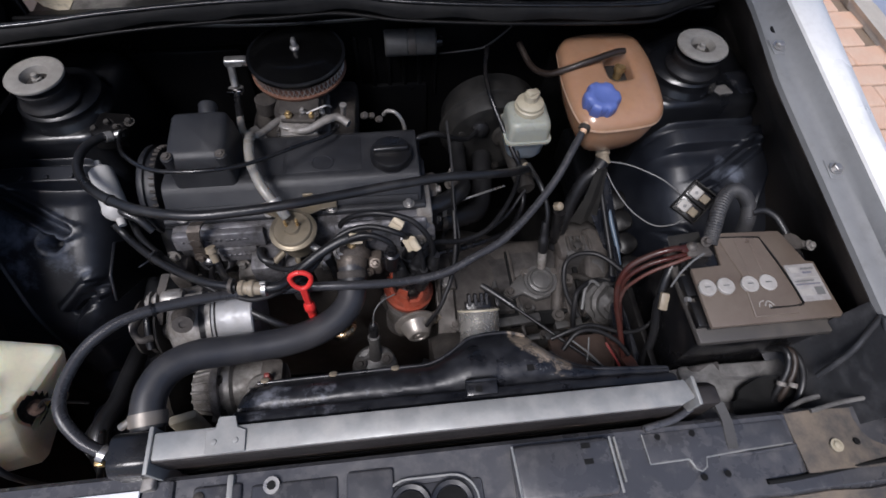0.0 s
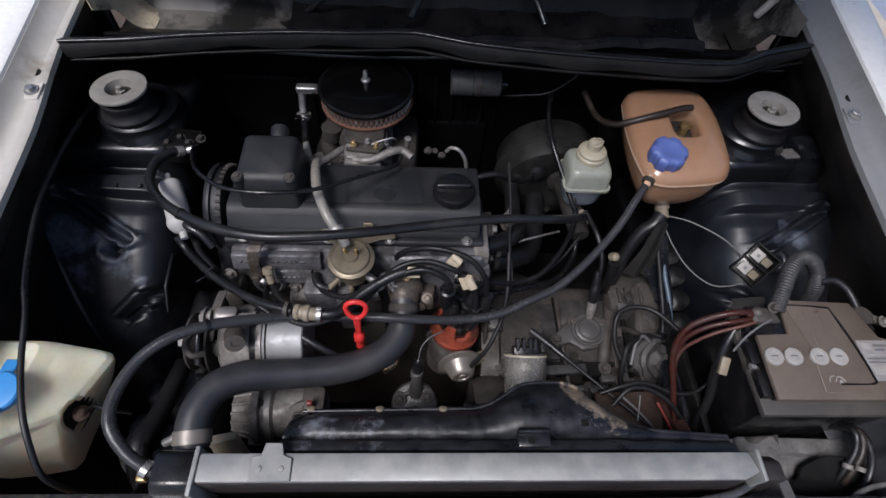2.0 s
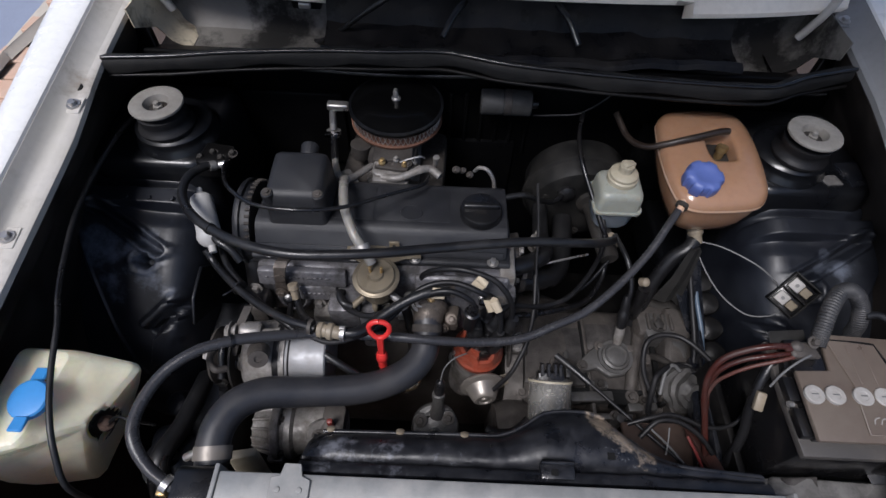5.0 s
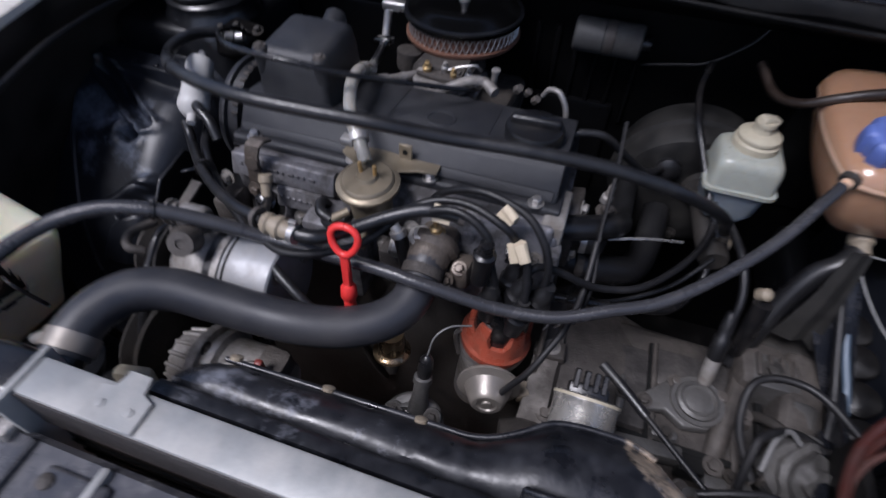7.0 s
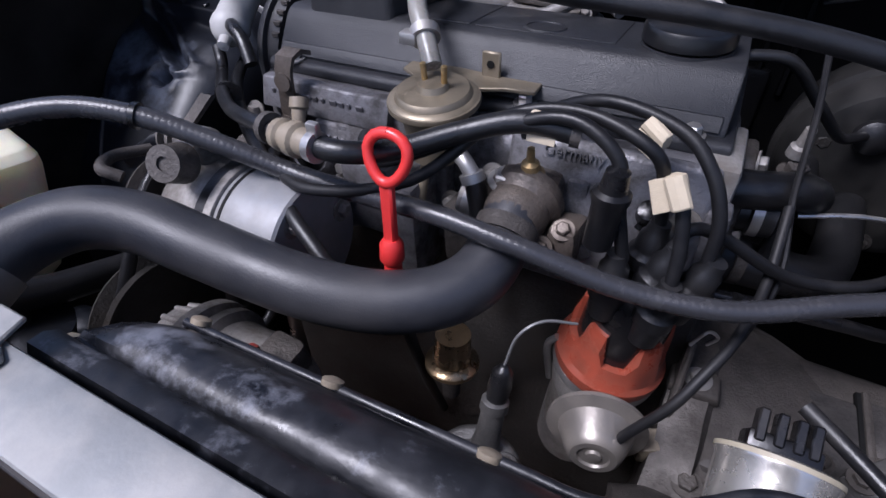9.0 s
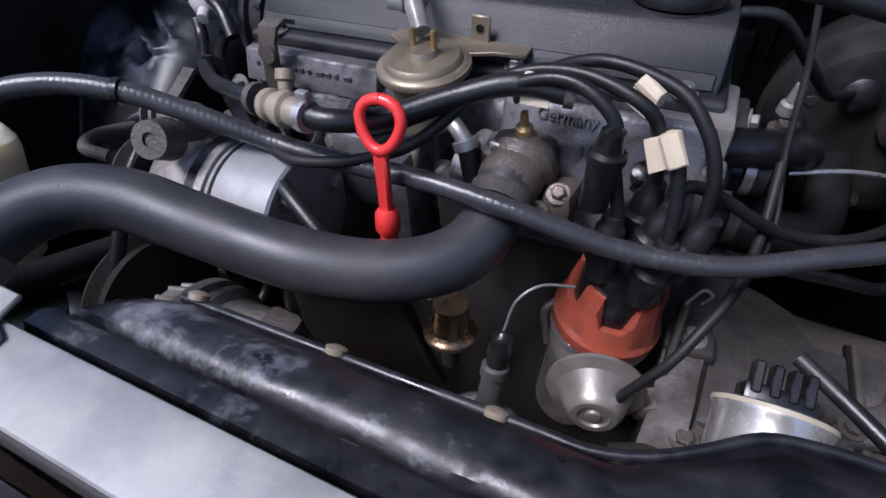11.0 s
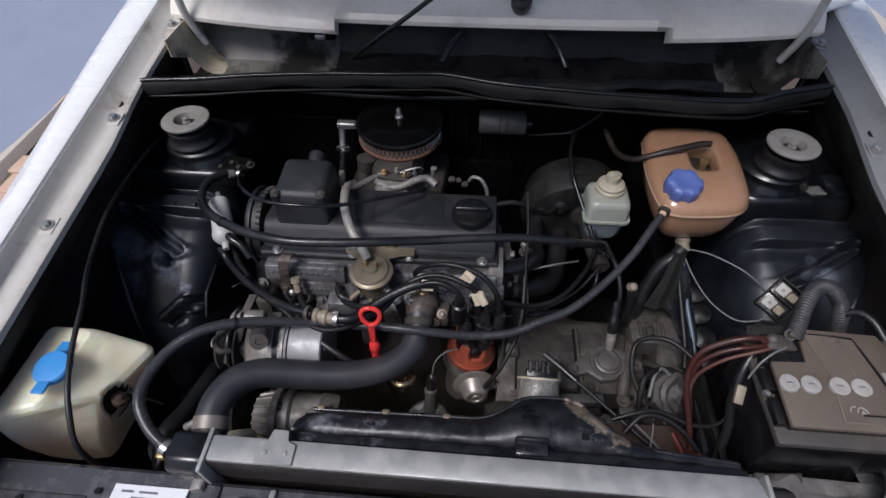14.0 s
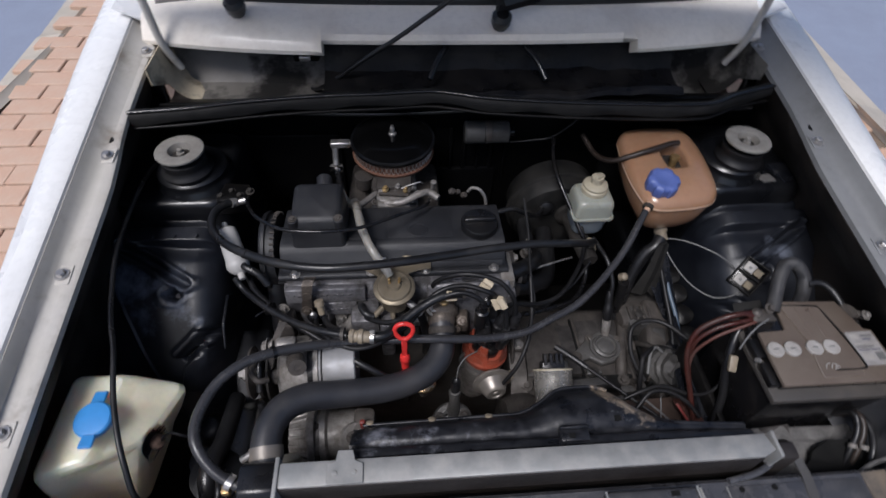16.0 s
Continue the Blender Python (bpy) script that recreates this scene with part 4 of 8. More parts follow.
part("corner_panel", wobble(loft([[(x, y, z + 0.01 * math.sin(x * 60)) for x in (0.35, 0.38, 0.42, 0.44, 0.47, 0.5, 0.54, 0.578)] for y, z in ((0.222, 0.70), (0.24, 0.68), (0.26, 0.672), (0.285, 0.69), (0.31, 0.682), (0.33, 0.62))], 0.002), 0.04, 0.010), M_WINGGREY, car, "dented dusty corner panel")
hollow = wobble(lathe([(0, 0), (0, 0.036), (0.004, 0.037), (0.004, 0)], (0, 0, 0), (0, -0.15, 1), 30), 0.03, 0.012)
bmesh.ops.transform(hollow, matrix=Matrix.Translation((0.497, 0.252, 0.693)) @ Matrix.Diagonal((1.55, 0.72, 1, 1)), verts=hollow.verts)
part("corner_hollow", hollow, M_CORE, car, "dark opening behind the headlamp")
part("wing_front", wobble(loft([[(x, y, z) for y in (0.20, 0.24, 0.28, 0.33)] for x, z in ((0.581, 0.84), (0.577, 0.79), (0.57, 0.74), (0.555, 0.70), (0.53, 0.68))], 0.002), 0.05, 0.006), M_MOTTLE, car, "dusty grey front of the inner wing")
part("wing_brace", tube([(0.58, 0.306, 0.847), (0.575, 0.293, 0.815), (0.565, 0.28, 0.79), (0.55, 0.268, 0.74)], 0.004, 10), M_MOTTLE, car, "grey inner wing brace")
part("wing_brace", tube([(0.58, 0.303, 0.85), (0.584, 0.285, 0.835), (0.585, 0.267, 0.818), (0.583, 0.25, 0.80)], 0.0045, 10), M_MOTTLE, car)
part("bright_lip", tube([(0.505, 0.221, 0.756), (0.54, 0.226, 0.762), (0.575, 0.228, 0.768), (0.602, 0.23, 0.772)], 0.003, 8), M_WINGGREY, car)
part("worn_ridge", tube([(0.37, 0.182, 0.7475), (0.41, 0.181, 0.749), (0.44, 0.182, 0.750), (0.47, 0.184, 0.751)], 0.0025, 8), M_MEMBER, car)
corner_plate = wobble(loft([[(x, y, zc + 0.004 - 0.02 * max(0, x - 0.5)) for x in (0.474, 0.49, 0.51, 0.53, 0.55, 0.57, 0.59, 0.615)] for y in (0.222, 0.205, 0.19, 0.175, 0.15)], 0.002), 0.06, 0.004)
part("primer_patch", corner_plate, M_DUSTY, member, "tan dusty bare corner of the cross member")
lower_plate = wobble(loft([[(x, y, z) for x in (0.40, 0.45, 0.5, 0.55, 0.61)] for y, z in ((0.128, zc - 0.006), (0.10, zc - 0.026), (0.06, zc - 0.03))], 0.002), 0.06, 0.003)
part("primer_patch", lower_plate, M_DUSTY, member, "tan dusty bare corner of the cross member")

part("seam", tube([(0.42, 0.147, zc + 0.000), (0.46, 0.148, zc + 0.001), (0.53, 0.153, zc + 0.001), (0.61, 0.158, zc + 0.001)], 0.003, 6), M_CORE, member)
part("bolt", hexbolt((0.520, 0.178, zc + 0.008), (0, 0, 1), 0.005, 0.004), M_CREAM, member)
# wheels stand under the arches
for s in (-1, 1):
    tyre = lathe([(-0.08, 0.19), (-0.088, 0.22), (-0.085, 0.27), (-0.07, 0.285), (0, 0.288), (0.07, 0.285), (0.085, 0.27), (0.088, 0.22), (0.08, 0.19)], (s * 0.69, 0.765, 0.288), (1, 0, 0), 40)
    wheel = part("wheel", tyre, M_RUBBER, car)
    part("rim", lathe([(-0.06, 0), (-0.06, 0.185), (0.06, 0.192), (0.05, 0.1), (0.06, 0)], (s * 0.69, 0.765, 0.288), (s, 0, 0), 32), M_STEEL, wheel)


# ---- engine ----
engine = thing("engine", "four-cylinder engine, grimy aluminium with satin black valve cover", "engine", (-0.15, 0.6, 0.22))
part("block", wobble(prism([(0.50, 0.25), (0.74, 0.25), (0.75, 0.45), (0.72, 0.64), (0.545, 0.655), (0.51, 0.5)], -0.34, 0.06, "x", 0.012), 0.05, 0.004), M_IRON, engine, "dark iron engine block")
head = part("cylinder_head", wobble(prism([(0.553, 0.64), (0.71, 0.635), (0.70, 0.742), (0.565, 0.765), (0.552, 0.752)], -0.335, 0.05, "x", 0.006), 0.03, 0.002), M_HEAD, engine, "stained cast aluminium cylinder head")
for i, x in enumerate((-0.285, -0.195, -0.085, 0.005)):
    part("plug_boss", lathe([(0, 0.03), (0.012, 0.026), (0.016, 0.02), (0.010, 0.012), (0.010, 0)], (x, 0.553, 0.705), (0, -0.95, 0.3), 22), M_HEAD, head)
    part("rib", box(x + 0.034, x + 0.05, 0.538, 0.56, 0.655, 0.745, 0.004), M_HEAD, head)
part("casting_pad", prism([(0.56, 0.742), (0.56, 0.770), (0.549, 0.770), (0.541, 0.745)], -0.330, -0.20, "x", 0.002), M_HEAD, head, "pad with raised casting marks")
part("casting_step", prism([(0.56, 0.72), (0.56, 0.744), (0.539, 0.744), (0.532, 0.72)], -0.272, -0.215, "x", 0.003), M_HEAD, head)
part("casting_pad", wobble(prism([(0.56, 0.65), (0.56, 0.768), (0.55, 0.768), (0.535, 0.72), (0.525, 0.66)], -0.098, 0.042, "x", 0.005, 3), 0.06, 0.002), M_HEAD, head, "casting with raised lettering")
part("casting_gusset", prism([(0.56, 0.65), (0.56, 0.765), (0.53, 0.70), (0.52, 0.65)], 0.022, 0.034, "x", 0.002), M_HEAD, head)
part("manifold_leg", box(-0.225, -0.178, 0.505, 0.556, 0.67, 0.737, 0.006), M_HEAD, head)
part("manifold_leg", box(-0.178, -0.155, 0.50, 0.55, 0.63, 0.728, 0.006), M_HEAD, head)
part("flange_end", box(0.028, 0.052, 0.555, 0.62, 0.70, 0.768, 0.004), M_ALU, head, "bright machined end")
# raised casting marks on the head
text_curve = bpy.data.curves.new("casting_word", "FONT")
text_curve.body, text_curve.size, text_curve.extrude = "Germany", 0.0115, 0.0012
tmp = new("casting_word", text_curve)
word = bpy.data.meshes.new_from_object(tmp.evaluated_get(bpy.context.evaluated_depsgraph_get()))
bpy.data.objects.remove(tmp)
wb = bmesh.new()
wb.from_mesh(word)
bpy.data.meshes.remove(word)
bmesh.ops.transform(wb, matrix=pose(-0.072, 0.5460, 0.7575, 73, 0, 0), verts=wb.verts)
part("casting_word", wb, M_HEAD, head)
for i in range(11):
    w = 0.0035 + 0.0018 * (i * 5 % 3)
    part("casting_bar", box(-0.318 + i * 0.0088, -0.318 + i * 0.0088 + w, 0.5440, 0.5460, 0.7565, 0.7625, 0.0006, 1, (17, 0, 0)), M_HEAD, head)
for i in range(6):
    part("casting_bar", box(-0.266 + i * 0.0075, -0.2615 + i * 0.0075, 0.5345, 0.537, 0.7285, 0.735, 0.0006, 1, (16, 0, 0)), M_HEAD, head)
for x in (-0.285, -0.195, -0.085, 0.005):
    part("plug_well", lathe([(0, 0.017), (0.0015, 0.017), (0.0015, 0)], (x, 0.5395, 0.708), (0, -0.95, 0.3), 20), M_CORE, head)
for x, z in ((-0.335, 0.74), (-0.245, 0.705), (-0.14, 0.70), (-0.105, 0.735), (-0.03, 0.69), (0.03, 0.735)):
    part("stud", hexbolt((x, 0.537, z), (0, -0.95, 0.3), 0.006, 0.009), M_ALU, head)
part("manifold_leg", wobble(box(-0.255, -0.225, 0.515, 0.556, 0.655, 0.70, 0.006), 0.02, 0.003), M_ALU, head)
part("manifold_leg", wobble(box(-0.14, -0.11, 0.515, 0.556, 0.655, 0.71, 0.006), 0.02, 0.003), M_ALUDIRTY, head)

# valve cover with sloping front
def roof(y):
    return 0.8105 - 0.10 * (y - 0.616)


vc_poly = [(0.582, 0.772), (0.585, 0.7795), (0.602, 0.803), (0.608, 0.8085), (0.616, 0.8105), (0.70, 0.802), (0.709, 0.797), (0.712, 0.785), (0.715, 0.765)]
cover = part("valve_cover", prism(vc_poly, -0.338, 0.037, "x", 0.0025, 2), M_COVER, engine, "satin black valve cover")
part("cover_flange", prism([(0.573, 0.764), (0.573, 0.7715), (0.577, 0.7745), (0.717, 0.772), (0.72, 0.768), (0.72, 0.758)], -0.343, 0.043, "x", 0.002), M_COVER, cover)
part("gasket", prism([(0.571, 0.758), (0.571, 0.7635), (0.722, 0.7575), (0.722, 0.752)], -0.344, 0.044, "x", 0.0008, 1), M_RUBBER, cover)
part("front_step", prism([(0.5815, 0.7765), (0.584, 0.7815), (0.588, 0.7865), (0.592, 0.783), (0.59, 0.776)], -0.334, 0.033, "x", 0.001, 1), M_COVER, cover)
for x0, x1 in ((-0.16, -0.05), (-0.225, -0.165)):
    ry = [(0.622, roof(0.622) - 0.002), (0.622, roof(0.622) + 0.0007), (0.695, roof(0.695) + 0.0007), (0.695, roof(0.695) - 0.002)]
    part("raised_field", prism(ry, x0, x1, "x", 0.0005), M_COVER, cover)
# blank roundel in place of the maker's mark
yy, zz = 0.64, roof(0.64) + 0.0007
part("roundel", lathe([(0, 0.017), (0.0012, 0.0165), (0.0012, 0.0145), (0.0004, 0.0142), (0.0004, 0)], (-0.108, yy, zz), (0, 0.1, 1), 28), M_COVER, cover)
for x in (-0.315, -0.19, -0.099, 0.017):
    part("cover_bolt", hexbolt((x, 0.5785, 0.7745), (0, -0.05, 1), 0.0055, 0.008), M_STEEL, cover)
yy, zz = 0.641, roof(0.641)
part("filler_neck", lathe([(-0.002, 0.031), (0.003, 0.031), (0.003, 0)], (-0.004, yy, zz), (0, 0.02, 1), 40), M_COVER, cover)
cap = part("oil_filler_cap", lathe([(0.003, 0.028), (0.005, 0.0315), (0.014, 0.0315), (0.0165, 0.030), (0.0175, 0.027), (0.0175, 0)], (-0.004, yy, zz), (0, 0.02, 1), 40), M_PLASTIC, cover, "black screw-on oil filler cap")
part("grip", box(-0.031, 0.023, yy - 0.004, yy + 0.008, zz + 0.014, zz + 0.026, 0.0035, 3, (0, 0, 2)), M_PLASTIC, cap)
bx = thing("breather_box", "dark grey moulded breather box bolted on the valve cover", "breather box", (-0.28, 0.65, 0.80))
secs = []
for z, g in ((0.80, -0.001), (0.85, 0.002), (0.866, 0.0045), (0.8705, 0.0075), (0.873, 0.013)):
    pts = rounded(-0.2725, 0.654, 0.087 - 2 * g, 0.092 - 2 * g, 0.008, 4)
    secs.append([(u, v, z + 0.08 * (v - 0.655) - 0.002) for u, v in pts])
part("body", loft(secs, 0, True, True), M_COVER, bx)
for x in (-0.307, -0.236):
    part("bolt_pad", lathe([(-0.03, 0.0085), (0.0, 0.0085), (0.001, 0.0075), (0.001, 0)], (x, 0.6155, 0.867), (0, -0.1, 1), 20), M_COVER, bx)
    part("bolt", hexbolt((x, 0.6155, 0.868), (0, -0.1, 1), 0.0042, 0.004), M_ALUDIRTY, bx)
part("spigot", lathe([(0, 0.013), (0.02, 0.013), (0.024, 0.010), (0.024, 0)], (-0.264, 0.694, 0.858), (0, 0.9, 0.45), 18), M_COVER, bx)
# timing belt end
gc = lathe([(0, 0.0), (0, 0.066), (0.004, 0.069), (0.009, 0.069), (0.010, 0.064), (0.024, 0.064), (0.025, 0.0)], (-0.374, 0.655, 0.752), (1, 0, 0), 44)
tim = part("timing_cover", gc, M_COVER, engine, "black round timing belt cover")
for i in range(15):
    a = radians(30 + i * 9)
    part("belt_tooth", box(-0.356, -0.348, 0.655 - 0.066 * math.cos(a) - 0.002, 0.655 - 0.066 * math.cos(a) + 0.002, 0.752 + 0.066 * math.sin(a) - 0.002, 0.752 + 0.066 * math.sin(a) + 0.002, 0.0006, 1), M_ALUDIRTY, tim)
part("lower_timing_cover", wobble(prism([(0.50, 0.3), (0.74, 0.3), (0.72, 0.72), (0.60, 0.74), (0.54, 0.6)], -0.378, -0.345, "x", 0.01), 0.05, 0.003), M_PLASTIC, engine)
# lifting eye and lugs on the front of the head
hook = loft([[(x0, y, z), (x1, y, z)] for x0, x1, y, z in ((-0.306, -0.288, 0.538, 0.72), (-0.305, -0.288, 0.537, 0.745), (-0.300, -0.285, 0.535, 0.768), (-0.298, -0.282, 0.534, 0.785), (-0.297, -0.280, 0.538, 0.796), (-0.295, -0.277, 0.547, 0.80), (-0.293, -0.275, 0.556, 0.796))], 0.0035)
merge(hook, lathe([(0, 0.0035), (0, 0.0075), (0.003, 0.0075), (0.003, 0.0035)], (-0.291, 0.5345, 0.776), (0.1, -1, 0.1), 18), hexbolt((-0.297, 0.5345, 0.735), (0, -1, 0.1), 0.006, 0.006))
part("lifting_eye", hook, M_BROWNALLOY, engine, "rusty lifting eye")
part("lug", wobble(box(-0.345, -0.32, 0.51, 0.55, 0.68, 0.725, 0.006), 0.02, 0.003), M_ALUDIRTY, engine)

# gearbox
gb = thing("gearbox", "grimy cast aluminium gearbox housing with bolts", "gearbox", (0.2, 0.55, 0.22))
bell = lathe([(0, 0.0), (0, 0.175), (0.03, 0.178), (0.034, 0.168), (0.09, 0.155), (0.15, 0.132), (0.22, 0.118), (0.26, 0.115), (0.262, 0.122), (0.275, 0.122), (0.278, 0.1), (0.34, 0.09), (0.345, 0)], (0.055, 0.56, 0.425), (1, 0, 0), 48)
part("bell_housing", wobble(bell, 0.05, 0.009), M_ALUDIRTY, gb)
part("top_case", wobble(box(0.10, 0.30, 0.45, 0.63, 0.50, 0.565, 0.02, 3), 0.04, 0.006), M_ALUDIRTY, gb)
part("end_case", wobble(box(0.27, 0.40, 0.44, 0.60, 0.38, 0.55, 0.025, 3), 0.04, 0.009), M_ALUDIRTY, gb)
part("front_case", wobble(lathe([(0, 0), (0, 0.05), (0.02, 0.056), (0.05, 0.056), (0.075, 0.04), (0.078, 0)], (0.04, 0.40, 0.53), (1, 0.1, 0), 28), 0.03, 0.006), M_ALUDIRTY, gb)
for i, (x, y, z) in enumerate(((0.085, 0.46, 0.568), (0.085, 0.66, 0.565), (0.31, 0.47, 0.556), (0.33, 0.56, 0.555), (0.27, 0.46, 0.57), (0.155, 0.45, 0.566), (0.36, 0.50, 0.55))):
    part("bolt", hexbolt((x, y, z), (0, -0.1, 1), 0.007, 0.007), M_ALUDIRTY, gb)
for x in (0.115, 0.15, 0.20, 0.29, 0.33, 0.37):
    part("rib", wobble(box(x, x + 0.008, 0.42, 0.60, 0.49, 0.572, 0.003), 0.03, 0.004), M_ALUDIRTY, gb)
flange = prism([(0.178, 0.508), (0.19, 0.497), (0.215, 0.505), (0.235, 0.49), (0.262, 0.495), (0.285, 0.525), (0.285, 0.548), (0.262, 0.556), (0.225, 0.553), (0.20, 0.53)], 0.567, 0.580, "z", 0.003)
part("plate", flange, M_OILALLOY, gb, "bolted flange plate")
for x, y in ((0.19, 0.508), (0.277, 0.54), (0.225, 0.545)):
    part("bolt", hexbolt((x, y, 0.580), (0, 0, 1), 0.0062, 0.006), M_ALUDIRTY, gb)
part("drive_ring", lathe([(0, 0.024), (0.005, 0.024), (0.007, 0.020), (0.004, 0.018)], (0.249, 0.526, 0.581), (0.02, -0.08, 1), 28), M_OILALLOY, gb)
part("selector_cover", wobble(lathe([(0, 0.042), (0.018, 0.042), (0.02, 0.036), (0.026, 0.036), (0.028, 0.029), (0.036, 0.028), (0.038, 0.018), (0.044, 0.016), (0.045, 0)], (0.352, 0.482, 0.572), (0.25, -0.6, 0.75), 30), 0.018, 0.006), M_OILALLOY, gb, "stepped round selector cover")
for k in range(7):
    a = radians(k * 51)
    part("cover_rib", box(0.35 + 0.036 * math.cos(a) - 0.004, 0.35 + 0.036 * math.cos(a) + 0.004, 0.47 + 0.03 * math.sin(a) - 0.004, 0.47 + 0.03 * math.sin(a) + 0.004, 0.574 + 0.022 * math.sin(a), 0.596 + 0.022 * math.sin(a), 0.002, 1), M_ALUDIRTY, gb)
part("mount_block", wobble(box(0.302, 0.358, 0.555, 0.605, 0.55, 0.606, 0.007), 0.02, 0.002), M_OILALLOY, gb)
part("slab", wobble(box(0.088, 0.196, 0.475, 0.585, 0.545, 0.574, 0.005, 2), 0.05, 0.002), M_GBSLAB, gb, "flat dusty case top")
part("slab", wobble(box(0.199, 0.30, 0.545, 0.60, 0.545, 0.566, 0.005, 2), 0.04, 0.002), M_GBSLAB, gb)
part("slab_side", wobble(box(0.288, 0.316, 0.46, 0.56, 0.53, 0.566, 0.006, 2, (0, 0, -5)), 0.03, 0.003), M_GBSLAB, gb)
part("ridge", tube([(0.303, 0.585, 0.575), (0.292, 0.545, 0.574), (0.278, 0.50, 0.568), (0.268, 0.458, 0.556)], 0.011, 12), M_ALUDIRTY, gb)
part("bar", wobble(box(0.262, 0.312, 0.438, 0.452, 0.548, 0.566, 0.003, 2, (0, 0, 3)), 0.02, 0.0015), M_OILALLOY, gb)
part("post", lathe([(0, 0.010), (0.018, 0.009), (0.022, 0.007), (0.035, 0.0065), (0.036, 0)], (0.243, 0.425, 0.535), (0.05, -0.1, 1), 16), M_OILALLOY, gb)
for k in range(4):
    part("block_rib", box(0.306 + 0.013 * k, 0.312 + 0.013 * k, 0.568, 0.60, 0.604, 0.612, 0.002, 1), M_ALUDIRTY, gb)
part("knuckle", wobble(box(0.335, 0.372, 0.512, 0.56, 0.56, 0.60, 0.010, 3, (15, 0, -12)), 0.02, 0.003), M_OILALLOY, gb)
part("knuckle", wobble(box(0.352, 0.385, 0.48, 0.512, 0.575, 0.607, 0.009, 3, (0, 10, 20)), 0.015, 0.004), M_ALUDIRTY, gb)
part("rubber_boot", tube([(0.332, 0.50, 0.595), (0.328, 0.482, 0.585), (0.322, 0.462, 0.565)], 0.009, 14), M_RUBBER, gb)
part("mount_nut", hexbolt((0.325, 0.578, 0.607), (0, -0.1, 1), 0.009, 0.008), M_IRON, gb)
for gx0, gx1, gy0, gy1, gz in ((0.1955, 0.2005, 0.47, 0.60, 0.5665), (0.10, 0.30, 0.464, 0.472, 0.567), (0.318, 0.327, 0.45, 0.58, 0.567), (0.235, 0.262, 0.446, 0.47, 0.566)):
    part("case_joint", box(gx0, gx1, gy0, gy1, gz - 0.02, gz + 0.003, 0.001, 1), M_CORE, gb)
part("rail", box(0.15, 0.235, 0.445, 0.462, 0.562, 0.582, 0.003, 2, (0, 0, 4)), M_OILALLOY, gb)
part("rail_slot", box(0.18, 0.20, 0.4445, 0.4475, 0.567, 0.577, 0.001, 1, (0, 0, 4)), M_CORE, gb)
for i, (x, y, z, dx, dy) in enumerate(((0.14, 0.50, 0.563, 0.012, 0.06), (0.165, 0.51, 0.563, 0.01, 0.05), (0.12, 0.425, 0.53, 0.05, 0.01), (0.24, 0.43, 0.54, 0.06, 0.012), (0.29, 0.455, 0.55, 0.012, 0.05), (0.385, 0.45, 0.54, 0.02, 0.06), (0.30, 0.525, 0.565, 0.02, 0.02), (0.215, 0.475, 0.563, 0.03, 0.012))):
    part("cast_boss", wobble(box(x - dx / 2, x + dx / 2, y - dy / 2, y + dy / 2, z - 0.02, z + 0.018, 0.004), 0.02, 0.002, i), M_OILALLOY if i % 2 else M_ALUDIRTY, gb)
    part("bolt", hexbolt((x, y, z + 0.018), (0, -0.1, 1), 0.0055, 0.006), M_IRON if i % 3 else M_ALUDIRTY, gb)
part("speedo_drive", lathe([(0, 0.030), (0.003, 0.031), (0.006, 0.030), (0.006, 0.025), (0.002, 0.023), (0.002, 0.017), (0.008, 0.015), (0.010, 0.008), (0.010, 0)], (0.249, 0.526, 0.578), (0.02, -0.08, 1), 24), M_OILALLOY, gb)
part("lever", tube([(0.31, 0.54, 0.54), (0.315, 0.53, 0.58), (0.33, 0.51, 0.60), (0.35, 0.50, 0.585)], 0.006, 8), M_IRON, gb)
part("mount_arm", wobble(box(0.33, 0.385, 0.47, 0.62, 0.53, 0.60, 0.012, 2, (10, 0, -8)), 0.03, 0.006), M_ALUDIRTY, gb)
part("lug", wobble(box(0.29, 0.34, 0.56, 0.62, 0.55, 0.605, 0.01), 0.03, 0.005), M_ALUDIRTY, gb)

# alternator with bracket and belt pulley
alt = thing("alternator", "silver and grimy aluminium alternator with pulley", "alternator", (-0.28, 0.45, 0.62))
ax = Vector((1, 0.03, 0))
part("drum", lathe([(0, 0), (0, 0.05), (0.002, 0.052), (0.058, 0.052), (0.06, 0.05), (0.06, 0)], (-0.276, 0.452, 0.690), ax, 40), M_DRUM, alt, "smooth silver drum")
part("band", lathe([(0, 0.05), (0, 0.0545), (0.010, 0.0545), (0.010, 0.05)], (-0.288, 0.452, 0.690), ax, 40), M_RUBBER, alt)
part("end_frame", wobble(lathe([(0, 0), (0, 0.042), (0.006, 0.05), (0.03, 0.053), (0.048, 0.053), (0.048, 0)], (-0.336, 0.452, 0.688), ax, 36), 0.03, 0.002), M_ALU, alt)
part("ring", lathe([(0, 0.051), (0, 0.0545), (0.007, 0.0545), (0.008, 0.053), (0.008, 0.051)], (-0.2795, 0.452, 0.690), ax, 40), M_ALU, alt, "pale alloy ring")
part("groove", lathe([(0, 0.0515), (0, 0.0524), (0.0025, 0.0524), (0.0025, 0.0515)], (-0.268, 0.452, 0.690), ax, 40), M_CORE, alt)
for q in ((-0.217, 0.437, 0.722), (-0.217, 0.49, 0.70)):
    part("through_bolt", hexbolt(q, ax, 0.0065, 0.007), M_ALU, alt)
part("shaft_nut", lathe([(0, 0.016), (0.004, 0.016), (0.005, 0.010), (0.012, 0.010), (0.013, 0)], (-0.392, 0.452, 0.686), (-1, 0, 0), 6), M_ALU, alt)
